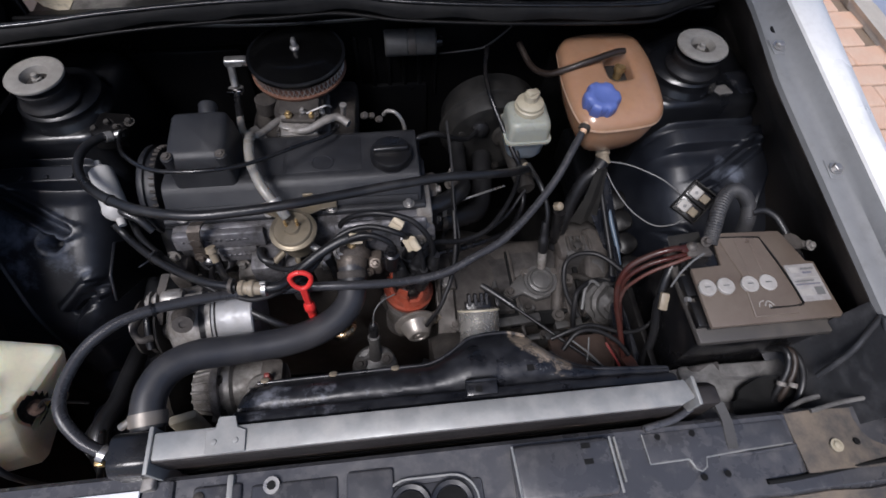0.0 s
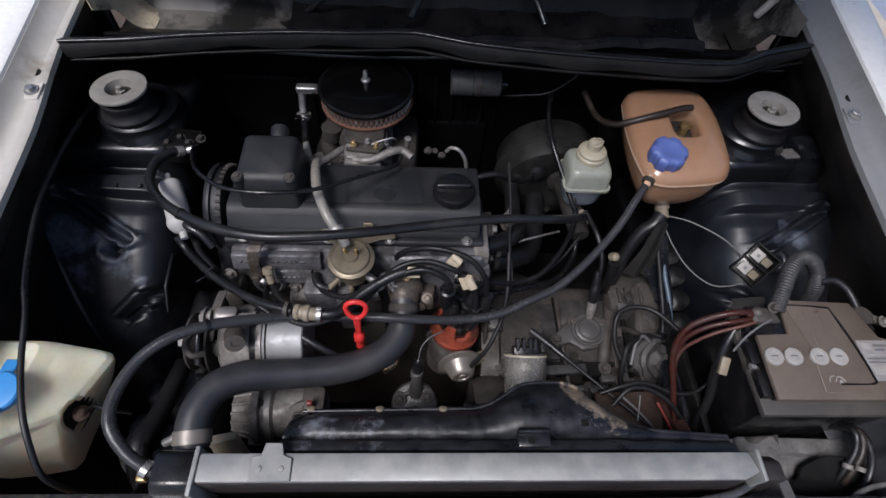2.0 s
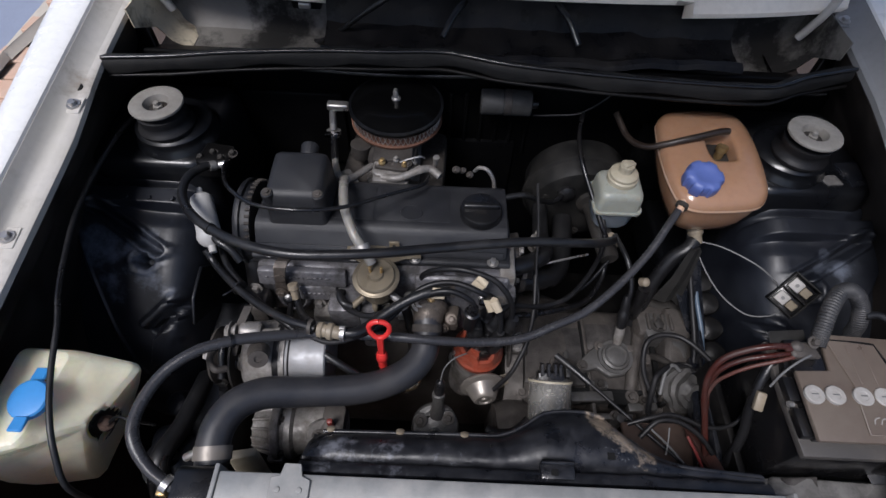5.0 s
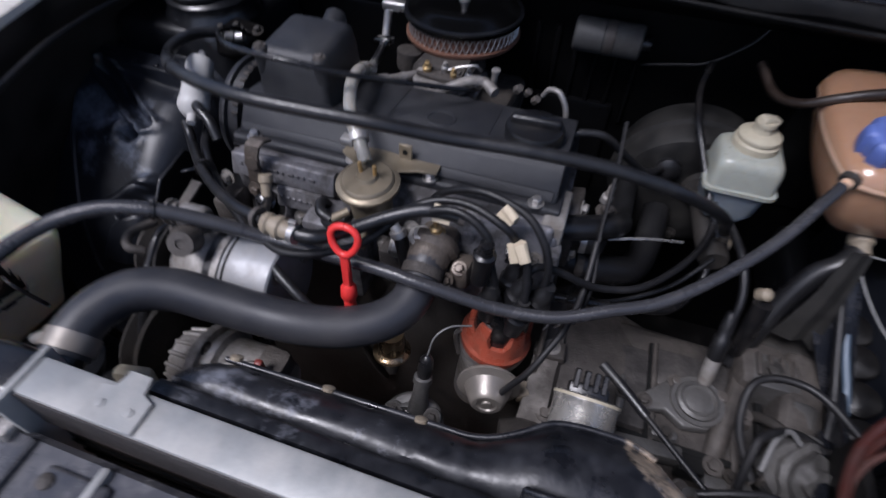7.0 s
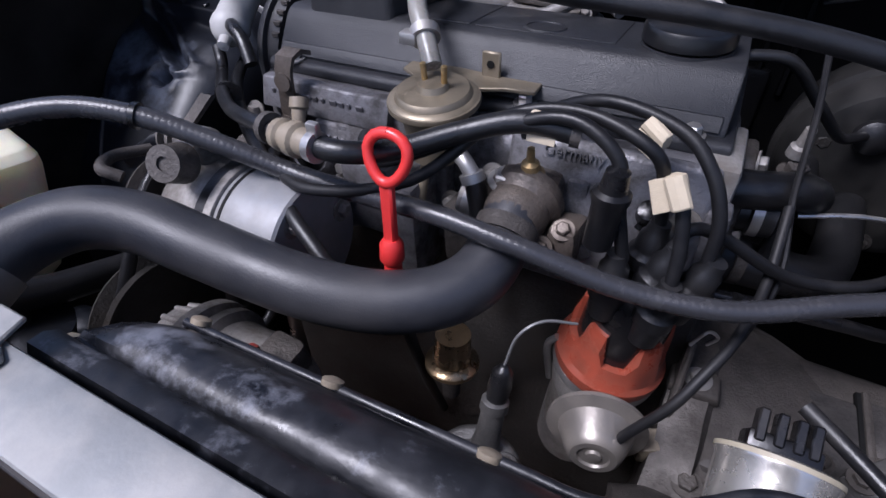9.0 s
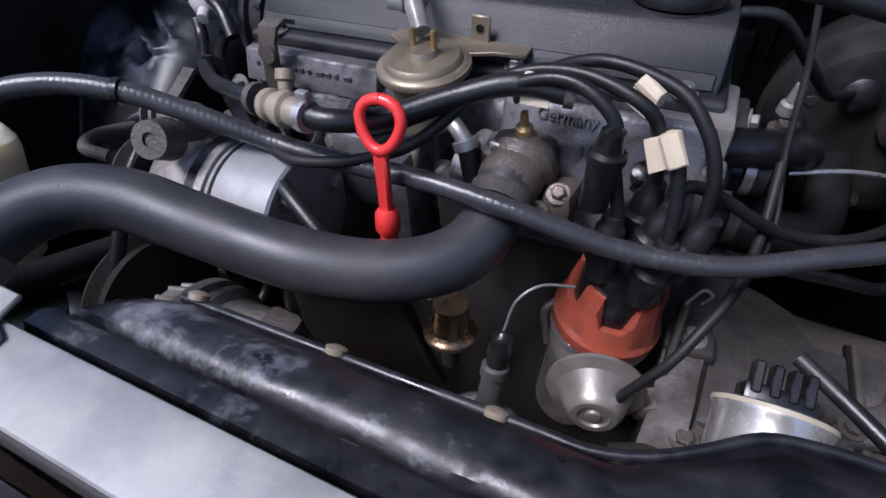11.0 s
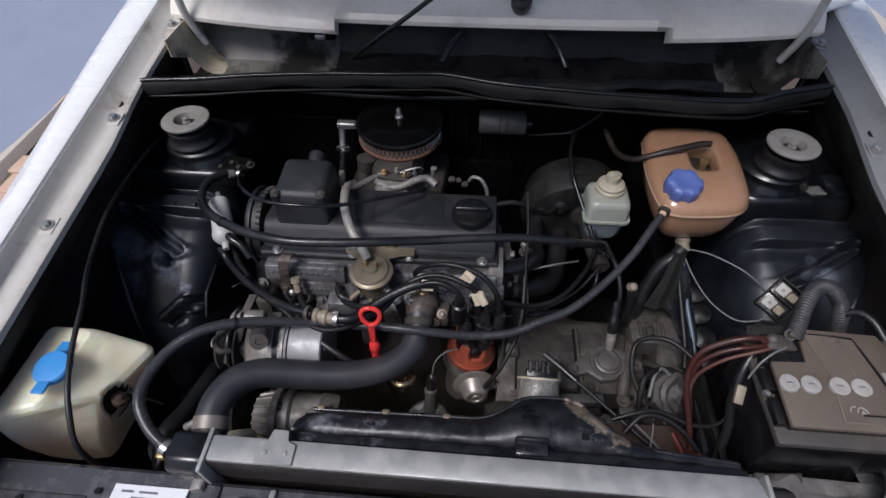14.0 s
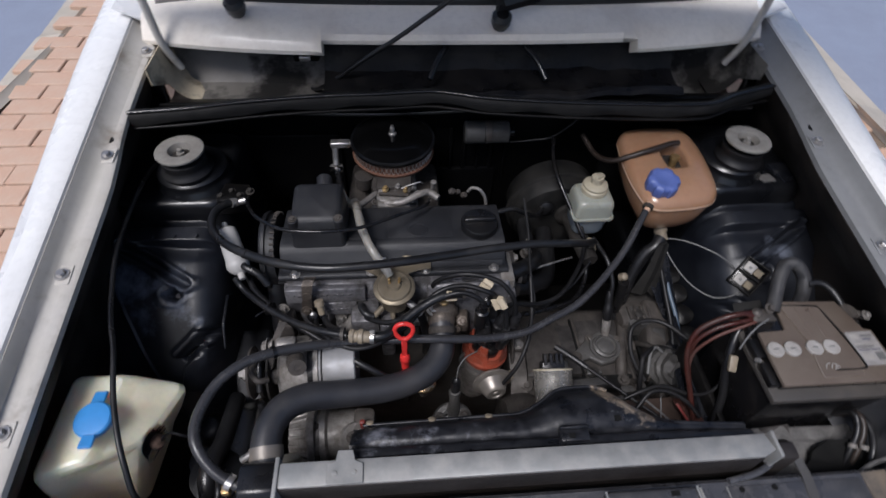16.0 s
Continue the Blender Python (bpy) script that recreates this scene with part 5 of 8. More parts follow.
part("pulley", lathe([(0, 0.0), (0, 0.040), (0.004, 0.042), (0.011, 0.030), (0.018, 0.042), (0.022, 0.040), (0.022, 0)], (-0.385, 0.452, 0.685), ax, 36), M_ALUDIRTY, alt)
part("fan", lathe([(0, 0), (0, 0.05), (0.003, 0.05), (0.003, 0)], (-0.352, 0.452, 0.686), ax, 36), M_IRON, alt)
part("adjuster_boss", wobble(lathe([(0, 0.012), (0.003, 0.0145), (0.026, 0.0145), (0.029, 0.012), (0.029, 0)], (-0.333, 0.458, 0.752), (1, 0.03, 0), 24), 0.02, 0.0008), M_ALU, alt)
part("adjuster_pin", lathe([(0, 0.0048), (0.022, 0.0048), (0.023, 0.0065), (0.027, 0.0065), (0.028, 0)], (-0.306, 0.459, 0.753), (1, 0.03, 0), 12), M_ALU, alt)
part("adjuster_bolt", merge(lathe([(0, 0.012), (0.003, 0.012), (0.004, 0.009), (0.008, 0.009)], (-0.338, 0.458, 0.752), (-1, 0, 0), 18), hexbolt((-0.346, 0.458, 0.752), (-1, 0, 0), 0.009, 0.009)), M_ALU, alt)
part("strap", loft([[(-0.327, 0.482, 0.782), (-0.316, 0.482, 0.782)], [(-0.338, 0.466, 0.764), (-0.327, 0.466, 0.764)], [(-0.347, 0.452, 0.742), (-0.336, 0.452, 0.742)], [(-0.355, 0.436, 0.72), (-0.344, 0.436, 0.72)]], 0.004), M_ALUDIRTY, alt, "slotted adjuster strap")
part("lower_bolt", merge(lathe([(0, 0.013), (0.006, 0.013), (0.007, 0.010), (0.02, 0.010)], (-0.338, 0.437, 0.698), (-1, 0, 0), 20), hexbolt((-0.357, 0.437, 0.698), (-1, 0, 0), 0.010, 0.008)), M_ALU, alt)
part("bush", lathe([(0, 0.010), (0, 0.015), (0.020, 0.013), (0.020, 0.005), (0.018, 0.005), (0.018, 0)], (-0.300, 0.428, 0.757), (0.25, -0.8, 0.5), 24), M_ALUDIRTY, alt)
part("bracket_hook", tube([(-0.36, 0.445, 0.745), (-0.365, 0.418, 0.752), (-0.352, 0.40, 0.755), (-0.340, 0.405, 0.748)], 0.0045, 8), M_ALUDIRTY, alt)
# pump below the hose
pump = thing("water_pump", "ribbed grimy aluminium water pump housing", "pump", (-0.24, 0.37, 0.5))
PC = Vector((-0.328, 0.375, 0.60))
part("housing", wobble(lathe([(0, 0), (0, 0.030), (0.002, 0.033), (0.030, 0.038), (0.030, 0.046), (0.032, 0.048), (0.042, 0.048), (0.044, 0.041), (0.049, 0.041), (0.051, 0.046), (0.060, 0.046), (0.064, 0.039), (0.10, 0.038), (0.125, 0.032), (0.135, 0.026), (0.137, 0)], PC, (1, 0.02, 0.02), 40), 0.03, 0.0015), M_ALU, pump)
for k in range(16):
    a = radians(k * 22.5)
    part("rib", tube([PC + Vector((0.001, 0.033 * math.cos(a), 0.033 * math.sin(a))), PC + Vector((0.031, 0.040 * math.cos(a), 0.040 * math.sin(a)))], 0.0026, 8, 1), M_ALU, pump)
for k in range(5):
    a = radians(20 + k * 72)
    part("flange_bolt", hexbolt(PC + Vector((0.043, 0.043 * math.cos(a), 0.043 * math.sin(a))), (1, 0, 0), 0.005, 0.007), M_ALUDIRTY, pump)
part("outlet", wobble(lathe([(0, 0.022), (0.02, 0.02), (0.024, 0.024), (0.032, 0.024), (0.033, 0)], (-0.235, 0.37, 0.615), (0.5, -0.5, 0.7), 24), 0.02, 0.002), M_ALU, pump)
part("outlet_bolt", hexbolt((-0.225, 0.352, 0.645), (0.2, -0.5, 0.8), 0.006, 0.007), M_ALUDIRTY, pump)
part("foot", wobble(box(-0.305, -0.282, 0.325, 0.352, 0.585, 0.60, 0.004), 0.02, 0.002), M_ALU, pump)
part("lug", wobble(box(-0.225, -0.19, 0.35, 0.40, 0.62, 0.65, 0.008), 0.02, 0.004), M_ALUDIRTY, pump)
part("pulley", lathe([(0, 0), (0, 0.06), (0.004, 0.062), (0.012, 0.05), (0.02, 0.062), (0.024, 0.06), (0.024, 0)], (-0.375, 0.39, 0.60), (1, 0, 0), 40), M_IRON, pump)
part("red_seal", box(-0.212, -0.203, 0.362, 0.37, 0.648, 0.672, 0.003), M_REDWIRE, pump)
belt = tube([(-0.363, 0.40, 0.685), (-0.363, 0.36, 0.63), (-0.363, 0.33, 0.59), (-0.363, 0.36, 0.545), (-0.363, 0.43, 0.5), (-0.363, 0.5, 0.5), (-0.363, 0.52, 0.6), (-0.363, 0.495, 0.69), (-0.363, 0.45, 0.725), (-0.363, 0.41, 0.70)], 0.006, 8)
single("drive_belt", belt, M_RUBBER, "black rubber drive belt round the pulleys", "belt")
single("gauze_panel", wobble(box(-0.335, -0.295, 0.30, 0.315, 0.56, 0.675, 0.006, 2, (-10, 0, 12)), 0.03, 0.004), M_CREAM, "pale cardboard-like shield beside the radiator", "shield")

# distributor with leads
dist = thing("distributor", "distributor with orange-red cap, black leads and silver vacuum can", "distributor", (0.005, 0.50, 0.50))
dd = Vector((0.12, 0.02, 1.0)).normalized()
base = Vector((0.0, 0.510, 0.554))
part("body", wobble(lathe([(-0.06, 0), (-0.06, 0.03), (0.02, 0.034), (0.04, 0.038), (0.055, 0.038), (0.055, 0)], base - dd * 0.005, dd, 32), 0.02, 0.001), M_ALU, dist)
part("collar", lathe([(0, 0.036), (0.004, 0.041), (0.012, 0.041), (0.014, 0.038)], base + dd * 0.046, dd, 36), M_STEEL, dist)
capb = lathe([(0, 0.041), (0.004, 0.042), (0.010, 0.042), (0.014, 0.039), (0.04, 0.036), (0.055, 0.033), (0.055, 0.02), (0.052, 0)], base + dd * 0.058, dd, 40)
side_v = dd.cross(Vector((0, 1, 0))).normalized()
front_v = dd.cross(side_v)
for v in capb.verts:
    rel = v.co - base
    h = rel.dot(dd)
    ang = math.degrees(math.atan2(rel.dot(front_v), rel.dot(side_v)))
    if h > 0.088 and (12 < ang % 72 < 44):
        v.co -= dd * (h - 0.086)
part("cap", capb, M_ORANGE, dist, "orange-red notched distributor cap", 30)
inner_cap = lathe([(0, 0.031), (0.05, 0.030), (0.07, 0.028), (0.082, 0.022), (0.084, 0)], base + dd * 0.062, dd, 28)
part("cap_core", inner_cap, M_PLASTIC, dist)
vp = Vector((0.0155, 0.456, 0.599))
vd = Vector((0.16, -0.95, 0.08)).normalized()
can = part("vacuum_can", lathe([(-0.006, 0.0), (-0.006, 0.032), (-0.002, 0.036), (0.001, 0.036), (0.002, 0.032), (0.004, 0.027), (0.019, 0.021), (0.024, 0.0185), (0.026, 0.016), (0.026, 0.0115), (0.024, 0.0105), (0.024, 0.006), (0.026, 0.005), (0.0265, 0)], vp, vd, 36), M_ZINC, dist, "silver vacuum advance can")
part("clip", tube([base + dd * 0.02 + Vector((-0.035, -0.01, 0)), base + dd * 0.06 + Vector((-0.045, -0.012, 0)), base + dd * 0.075 + Vector((-0.04, -0.012, 0))], 0.003, 6), M_STEEL, dist)
top = base + dd * 0.118
posts = []
for q, lean in (((-0.003, 0.494, 0.698), -0.12), ((0.028, 0.490, 0.690), 0.0), ((0.044, 0.508, 0.702), 0.14), ((0.012, 0.520, 0.710), 0.0), ((0.022, 0.507, 0.704), 0.1)):
    q = Vector(q)
    posts.append(q)
    part("boot", lathe([(-0.02, 0.0105), (-0.004, 0.0112), (-0.002, 0.0132), (0.008, 0.0132), (0.011, 0.0108), (0.013, 0.0102), (0.022, 0.0096), (0.025, 0.0075), (0.033, 0.0065), (0.034, 0)], q, dd + Vector((lean, 0, 0)), 18), M_RUBBER, dist)
LEADS = [
    ([posts[0] + dd * 0.03, (-0.008, 0.495, 0.762), (-0.016, 0.498, 0.795), (-0.05, 0.505, 0.808), (-0.10, 0.50, 0.79), (-0.155, 0.485, 0.765), (-0.20, 0.515, 0.735), (-0.195, 0.545, 0.712)], "plug"),
    ([posts[3] + dd * 0.03, (0.012, 0.516, 0.77), (0.0, 0.51, 0.797), (-0.045, 0.52, 0.806), (-0.09, 0.51, 0.797), (-0.14, 0.475, 0.758), (-0.21, 0.45, 0.748), (-0.27, 0.485, 0.742), (-0.288, 0.54, 0.71)], "plug"),
    ([posts[2] + dd * 0.03, (0.046, 0.514, 0.757), (0.034, 0.522, 0.783), (0.010, 0.534, 0.80), (-0.04, 0.545, 0.803), (-0.085, 0.553, 0.772), (-0.087, 0.548, 0.72)], "plug"),
    ([posts[1] + dd * 0.03, (0.030, 0.497, 0.745), (0.022, 0.508, 0.774), (0.012, 0.53, 0.760), (0.006, 0.55, 0.715)], "plug"),
    ([posts[4] + dd * 0.03, (0.034, 0.515, 0.748), (0.055, 0.53, 0.735), (0.10, 0.548, 0.705), (0.15, 0.575, 0.695), (0.20, 0.64, 0.69), (0.222, 0.695, 0.70), (0.215, 0.74, 0.725)], "coil"),
]
for pts, kind in LEADS:
    part("lead", tube(pts, 0.0042, 12, 7), M_LEAD, dist)
for p, d in (((-0.086, 0.545, 0.72), (0.05, -0.55, 0.83)), ((-0.014, 0.491, 0.768), (0.06, 0.05, 1)), ((0.006, 0.548, 0.722), (0, -0.6, 0.8)), ((-0.195, 0.545, 0.715), (0, -0.6, 0.8)), ((-0.288, 0.54, 0.712), (0, -0.6, 0.8))):
    part("plug_boot", lathe([(-0.03, 0.009), (0.0, 0.010), (0.004, 0.0115), (0.008, 0.0115), (0.010, 0.0085), (0.022, 0.007), (0.024, 0)], p, d, 16), M_PLASTIC, dist)
for p, d, w, r in (((-0.062, 0.508, 0.803), (1, 0.1, -0.05), 0.017, 0.0058), ((-0.001, 0.53, 0.798), (0.8, -0.45, -0.3), 0.018, 0.0058), ((0.02, 0.503, 0.778), (0.45, -0.4, -0.75), 0.020, 0.0075)):
    tp = lathe([(-w / 2, r * 0.8), (-w / 2 + 0.001, r * 0.84), (w / 2 - 0.001, r * 0.84), (w / 2, r * 0.8)], p, d, 10)
    tail = box(-w / 2, w / 2, 0.0, r * 2.4, -0.0007, 0.0007, 0.0002, 1)
    turn = Vector(d).to_track_quat("X", "Z").to_matrix().to_4x4()
    turn.translation = Vector(p)
    bmesh.ops.rotate(tail, cent=(0, 0, 0), matrix=Matrix.Rotation(radians(-115), 3, "X"), verts=tail.verts)
    bmesh.ops.transform(tail, matrix=turn, verts=tail.verts)
    part("tape_flag", wobble(merge(tp, tail), 0.010, 0.003), M_TAPE, dist, "piece of masking tape on a lead", 20)

# air filter and carburettor
carb = thing("carburettor", "dirty alloy and brass carburettor under the air filter", "carburettor", (-0.15, 0.79, 0.70))
part("manifold", wobble(prism([(0.70, 0.69), (0.93, 0.66), (0.93, 0.72), (0.82, 0.748), (0.72, 0.75)], -0.24, -0.06, "x", 0.012), 0.04, 0.005), M_ALUDIRTY, carb)
part("base", wobble(box(-0.195, -0.105, 0.75, 0.85, 0.745, 0.76, 0.006), 0.03, 0.003), M_ALU, carb)
part("body", wobble(box(-0.19, -0.11, 0.76, 0.85, 0.758, 0.795, 0.010, 3), 0.018, 0.005), M_ALUDIRTY, carb)
part("top", wobble(box(-0.182, -0.115, 0.755, 0.84, 0.792, 0.803, 0.004), 0.02, 0.003), M_ALUDIRTY, carb)
part("choke", lathe([(-0.004, 0), (-0.002, 0.009), (0.002, 0.0145), (0.010, 0.0165), (0.022, 0.0165), (0.024, 0.0175), (0.028, 0.0175), (0.029, 0)], (-0.209, 0.795, 0.768), (0.1, 0.1, 1), 26), M_ALUDIRTY, carb)
part("stay", tube([(-0.226, 0.708, 0.797), (-0.21, 0.725, 0.79), (-0.192, 0.748, 0.786), (-0.18, 0.765, 0.782)], 0.0058, 10), M_ALU, carb)
part("stay_foot", wobble(box(-0.236, -0.215, 0.692, 0.712, 0.788, 0.799, 0.004), 0.012, 0.002), M_ALU, carb)
part("flange", wobble(prism([(-0.182, 0.742), (-0.176, 0.733), (-0.115, 0.729), (-0.108, 0.738), (-0.11, 0.755), (-0.18, 0.757)], 0.783, 0.790, "z", 0.002), 0.02, 0.001), M_ALU, carb, "pale machined flange")
part("flange_upper", wobble(prism([(-0.178, 0.744), (-0.122, 0.738), (-0.12, 0.756), (-0.176, 0.758)], 0.792, 0.798, "z", 0.002), 0.02, 0.001), M_ALUDIRTY, carb)
for x, y, z, r, m in ((-0.165, 0.752, 0.80, 0.006, M_BRASS), (-0.142, 0.756, 0.802, 0.005, M_ALU), (-0.128, 0.748, 0.80, 0.0045, M_BRASS), (-0.112, 0.76, 0.796, 0.005, M_STEEL)):
    part("jet", lathe([(-0.01, r), (0.004, r), (0.006, r * 0.6), (0.011, r * 0.55), (0.012, 0)], (x, y, z), (0.1, -0.3, 1), 14), m, carb)
part("spring_rod", tube([(-0.135, 0.748, 0.806), (-0.12, 0.75, 0.812), (-0.102, 0.755, 0.814), (-0.095, 0.76, 0.806)], 0.0016, 6), M_STEEL, carb)
part("pivot_pin", lathe([(0, 0.004), (0.02, 0.004), (0.021, 0.0055), (0.025, 0.0055), (0.026, 0)], (-0.078, 0.757, 0.79), (0.1, -0.1, 1), 12), M_ALU, carb)
for x, y, z, r in ((-0.045, 0.742, 0.80, 0.006), (-0.034, 0.746, 0.795, 0.005), (-0.022, 0.742, 0.79, 0.0055)):
    part("joint", hexbolt((x, y, z), (0.5, -0.5, 0.7), r, 0.010, False), M_ALUDIRTY, carb)
part("return_pipe", tube([(-0.012, 0.742, 0.80), (-0.005, 0.738, 0.812), (0.008, 0.733, 0.812), (0.018, 0.728, 0.798), (0.022, 0.726, 0.78)], 0.0032, 8), M_ALU, carb)
part("lever", tube([(-0.165, 0.735, 0.782), (-0.135, 0.728, 0.79), (-0.105, 0.73, 0.806), (-0.085, 0.738, 0.804), (-0.068, 0.726, 0.80)], 0.0065, 10), M_ALU, carb)
part("linkage_plate", wobble(box(-0.235, -0.205, 0.70, 0.75, 0.775, 0.783, 0.003, 2, (0, 0, 35)), 0.02, 0.002), M_ALU, carb)
part("linkage", wobble(box(-0.18, -0.12, 0.725, 0.75, 0.768, 0.784, 0.004), 0.015, 0.004), M_ALU, carb)
for i in range(7):
    q = Vector((-0.185 + 0.013 * ((i * 4) % 7), 0.744 + 0.012 * ((i * 3) % 4) / 3, 0.776 + 0.009 * ((i * 5) % 4)))
    part("screw", hexbolt(q, (0.2 * (i % 3 - 1), -0.5, 0.8), 0.0032 + 0.0006 * (i % 3), 0.005), (M_ALUDIRTY, M_ALUDIRTY, M_ALU)[i % 3], carb)
air = thing("air_filter", "round pancake air filter, gloss black lid and mesh side", "air filter", (-0.149, 0.855, 0.80))
o = (-0.149, 0.857, 0.800)
part("tray", lathe([(-0.006, 0), (-0.006, 0.05), (0.0, 0.068), (0.002, 0.0765), (0.006, 0.0795), (0.009, 0.0795), (0.010, 0.076), (0.010, 0)], o, (0, 0, 1), 64), M_MESH, air)
filt = lathe([(0.008, 0.0735), (0.03, 0.0735)], o, (0, 0, 1), 72)
part("element", filt, M_MESH, air, "brown gauze element")
for k in range(56):
    a = 2 * math.pi * k / 56
    if math.sin(a) < 0.35:
        for tw in (0.056, -0.056):
            p0 = Vector(o) + Vector((0.0755 * math.cos(a), 0.0755 * math.sin(a), 0.009))
            p1 = Vector(o) + Vector((0.0755 * math.cos(a + tw * 2), 0.0755 * math.sin(a + tw * 2), 0.03))
            part("mesh_wire", tube([p0, p1], 0.00085, 4, 1), M_STEEL, air)
part("lid", lathe([(0.028, 0.074), (0.029, 0.079), (0.033, 0.081), (0.037, 0.0805), (0.039, 0.076), (0.041, 0.066), (0.045, 0.06), (0.047, 0.04), (0.048, 0)], o, (0, 0, 1), 72), M_LID, air, "gloss black lid")
part("lid_rim", lathe([(0.0355, 0.0812), (0.038, 0.0812), (0.0388, 0.0795)], o, (0, 0, 1), 72), M_BAY, air)
part("wing_nut", merge(lathe([(0.047, 0.008), (0.05, 0.008), (0.052, 0.005), (0.062, 0.0045), (0.063, 0)], o, (0, 0, 1), 12), box(o[0] - 0.003, o[0] + 0.003, o[1] - 0.004, o[1] + 0.004, o[2] + 0.052, o[2] + 0.066, 0.001)), M_STEEL, air)
el = thing("breather_elbow", "bright metal elbow pipe beside the air filter", "pipe", (-0.26, 0.84, 0.80))
part("pipe", tube([(-0.225, 0.862, 0.823), (-0.25, 0.861, 0.824), (-0.260, 0.858, 0.818), (-0.262, 0.852, 0.80), (-0.262, 0.845, 0.785)], 0.0062, 12), M_STEEL, el)
part("block", box(-0.270, -0.232, 0.852, 0.868, 0.817, 0.831, 0.004, 3), M_STEEL, el)
part("collar", lathe([(0, 0.009), (0, 0.0125), (0.008, 0.0125), (0.008, 0.009)], (-0.262, 0.842, 0.775), (0, 0.3, 1), 16), M_STEEL, el)
part("clip", box(-0.276, -0.25, 0.828, 0.838, 0.778, 0.786, 0.002), M_CHROME, el)


# ---- cooling ----
rad = thing("radiator", "grey metal radiator with black plastic end tank", "radiator", (0.0, 0.25, 0.40))
RT = 0.79
part("top_channel", prism([(-0.297, 0.238), (0.325, 0.238), (0.345, 0.246), (0.338, 0.269), (-0.297, 0.269)], RT - 0.022, RT, "z", 0.003), M_RADGREY, rad, "grey top channel")
part("front_lip", box(-0.297, 0.325, 0.2365, 0.2385, RT - 0.05, RT - 0.003, 0.0005, 1), M_LIP, rad, "dark brown-grey front lip")
core = part("core", box(-0.30, 0.33, 0.240, 0.266, 0.40, RT - 0.02, 0.002, 1), M_CORE, rad, "black finned core")
for i in range(14):
    part("fin_tube", box(-0.296, 0.326, 0.2375, 0.241, 0.70 - i * 0.02, 0.704 - i * 0.02, 0.0008, 1), M_CORE, core)
part("end_tank", prism([(0.226, 0.40), (0.275, 0.40), (0.275, RT - 0.01), (0.268, RT), (0.236, RT), (0.226, RT - 0.012)], -0.346, -0.299, "x", 0.004), M_PLASTIC, rad, "black plastic end tank")
part("tank_rib", box(-0.3025, -0.297, 0.224, 0.276, 0.42, RT + 0.002, 0.0015), M_RADGREY, rad, "crimped metal rim")
part("end_tank", prism([(0.232, 0.40), (0.272, 0.40), (0.272, RT - 0.035), (0.262, RT - 0.02), (0.24, RT - 0.02)], 0.349, 0.387, "x", 0.004), M_LIP, rad, "grey-brown end tank")
part("end_tab", box(0.3445, 0.3495, 0.236, 0.271, RT - 0.04, RT + 0.003, 0.0015), M_RADGREY, rad, "pale upright end tab")
part("neck", lathe([(0, 0.016), (0.006, 0.018), (0.03, 0.0175), (0.05, 0.0175), (0.052, 0)], (-0.322, 0.262, 0.738), (-0.1, 0.95, 0.26), 24), M_PLASTIC, rad)
brk = prism([(-0.238, 0.238), (-0.193, 0.238), (-0.193, 0.262), (-0.203, 0.266), (-0.206, 0.279), (-0.225, 0.279), (-0.228, 0.266), (-0.238, 0.264)], RT + 0.0005, RT + 0.0032, "z", 0.0008, 1)
bracket = part("bracket", brk, M_RADGREY, rad, "small grey mounting tab with two rivets")
for x in (-0.228, -0.204):
    part("rivet", lathe([(0, 0.0035), (0.0012, 0.003), (0.0018, 0)], (x, 0.251, RT + 0.0032), (0, 0, 1), 10), M_RADGREY, bracket)
part("brace", tube([(0.352, 0.240, 0.752), (0.325, 0.229, 0.752), (0.285, 0.222, 0.751)], 0.0045, 8), M_MEMBER, rad, "short grey brace")
part("strap", loft([[(0.382, 0.245, 0.758), (0.396, 0.243, 0.757)], [(0.388, 0.222, 0.752), (0.401, 0.22, 0.752)], [(0.384, 0.20, 0.7515), (0.398, 0.199, 0.7515)], [(0.383, 0.188, 0.7515), (0.396, 0.187, 0.7515)]], 0.003), M_OILALLOY, rad, "grey strap bent over the cross member")
# fan cowl behind the radiator
shroud = thing("fan_cowl", "black sheet-metal fan cowl with worn, scuffed lip", "cowl", (0.05, 0.30, 0.45))
def edge_of(x):
    """Back edge of the cowl: its y and z along x."""
    table = ((-0.23, 0.331, 0.735), (0.03, 0.335, 0.737), (0.06, 0.350, 0.742), (0.085, 0.366, 0.745), (0.135, 0.368, 0.745), (0.164, 0.360, 0.741), (0.190, 0.336, 0.742), (0.212, 0.316, 0.750), (0.245, 0.303, 0.756), (0.36, 0.297, 0.750))
    for (xa, ya, za), (xb, yb, zb) in zip(table, table[1:]):
        if xa <= x <= xb:
            u = (x - xa) / (xb - xa)
            return ya + (yb - ya) * u, za + (zb - za) * u
    return 0.3, 0.75


rows = []
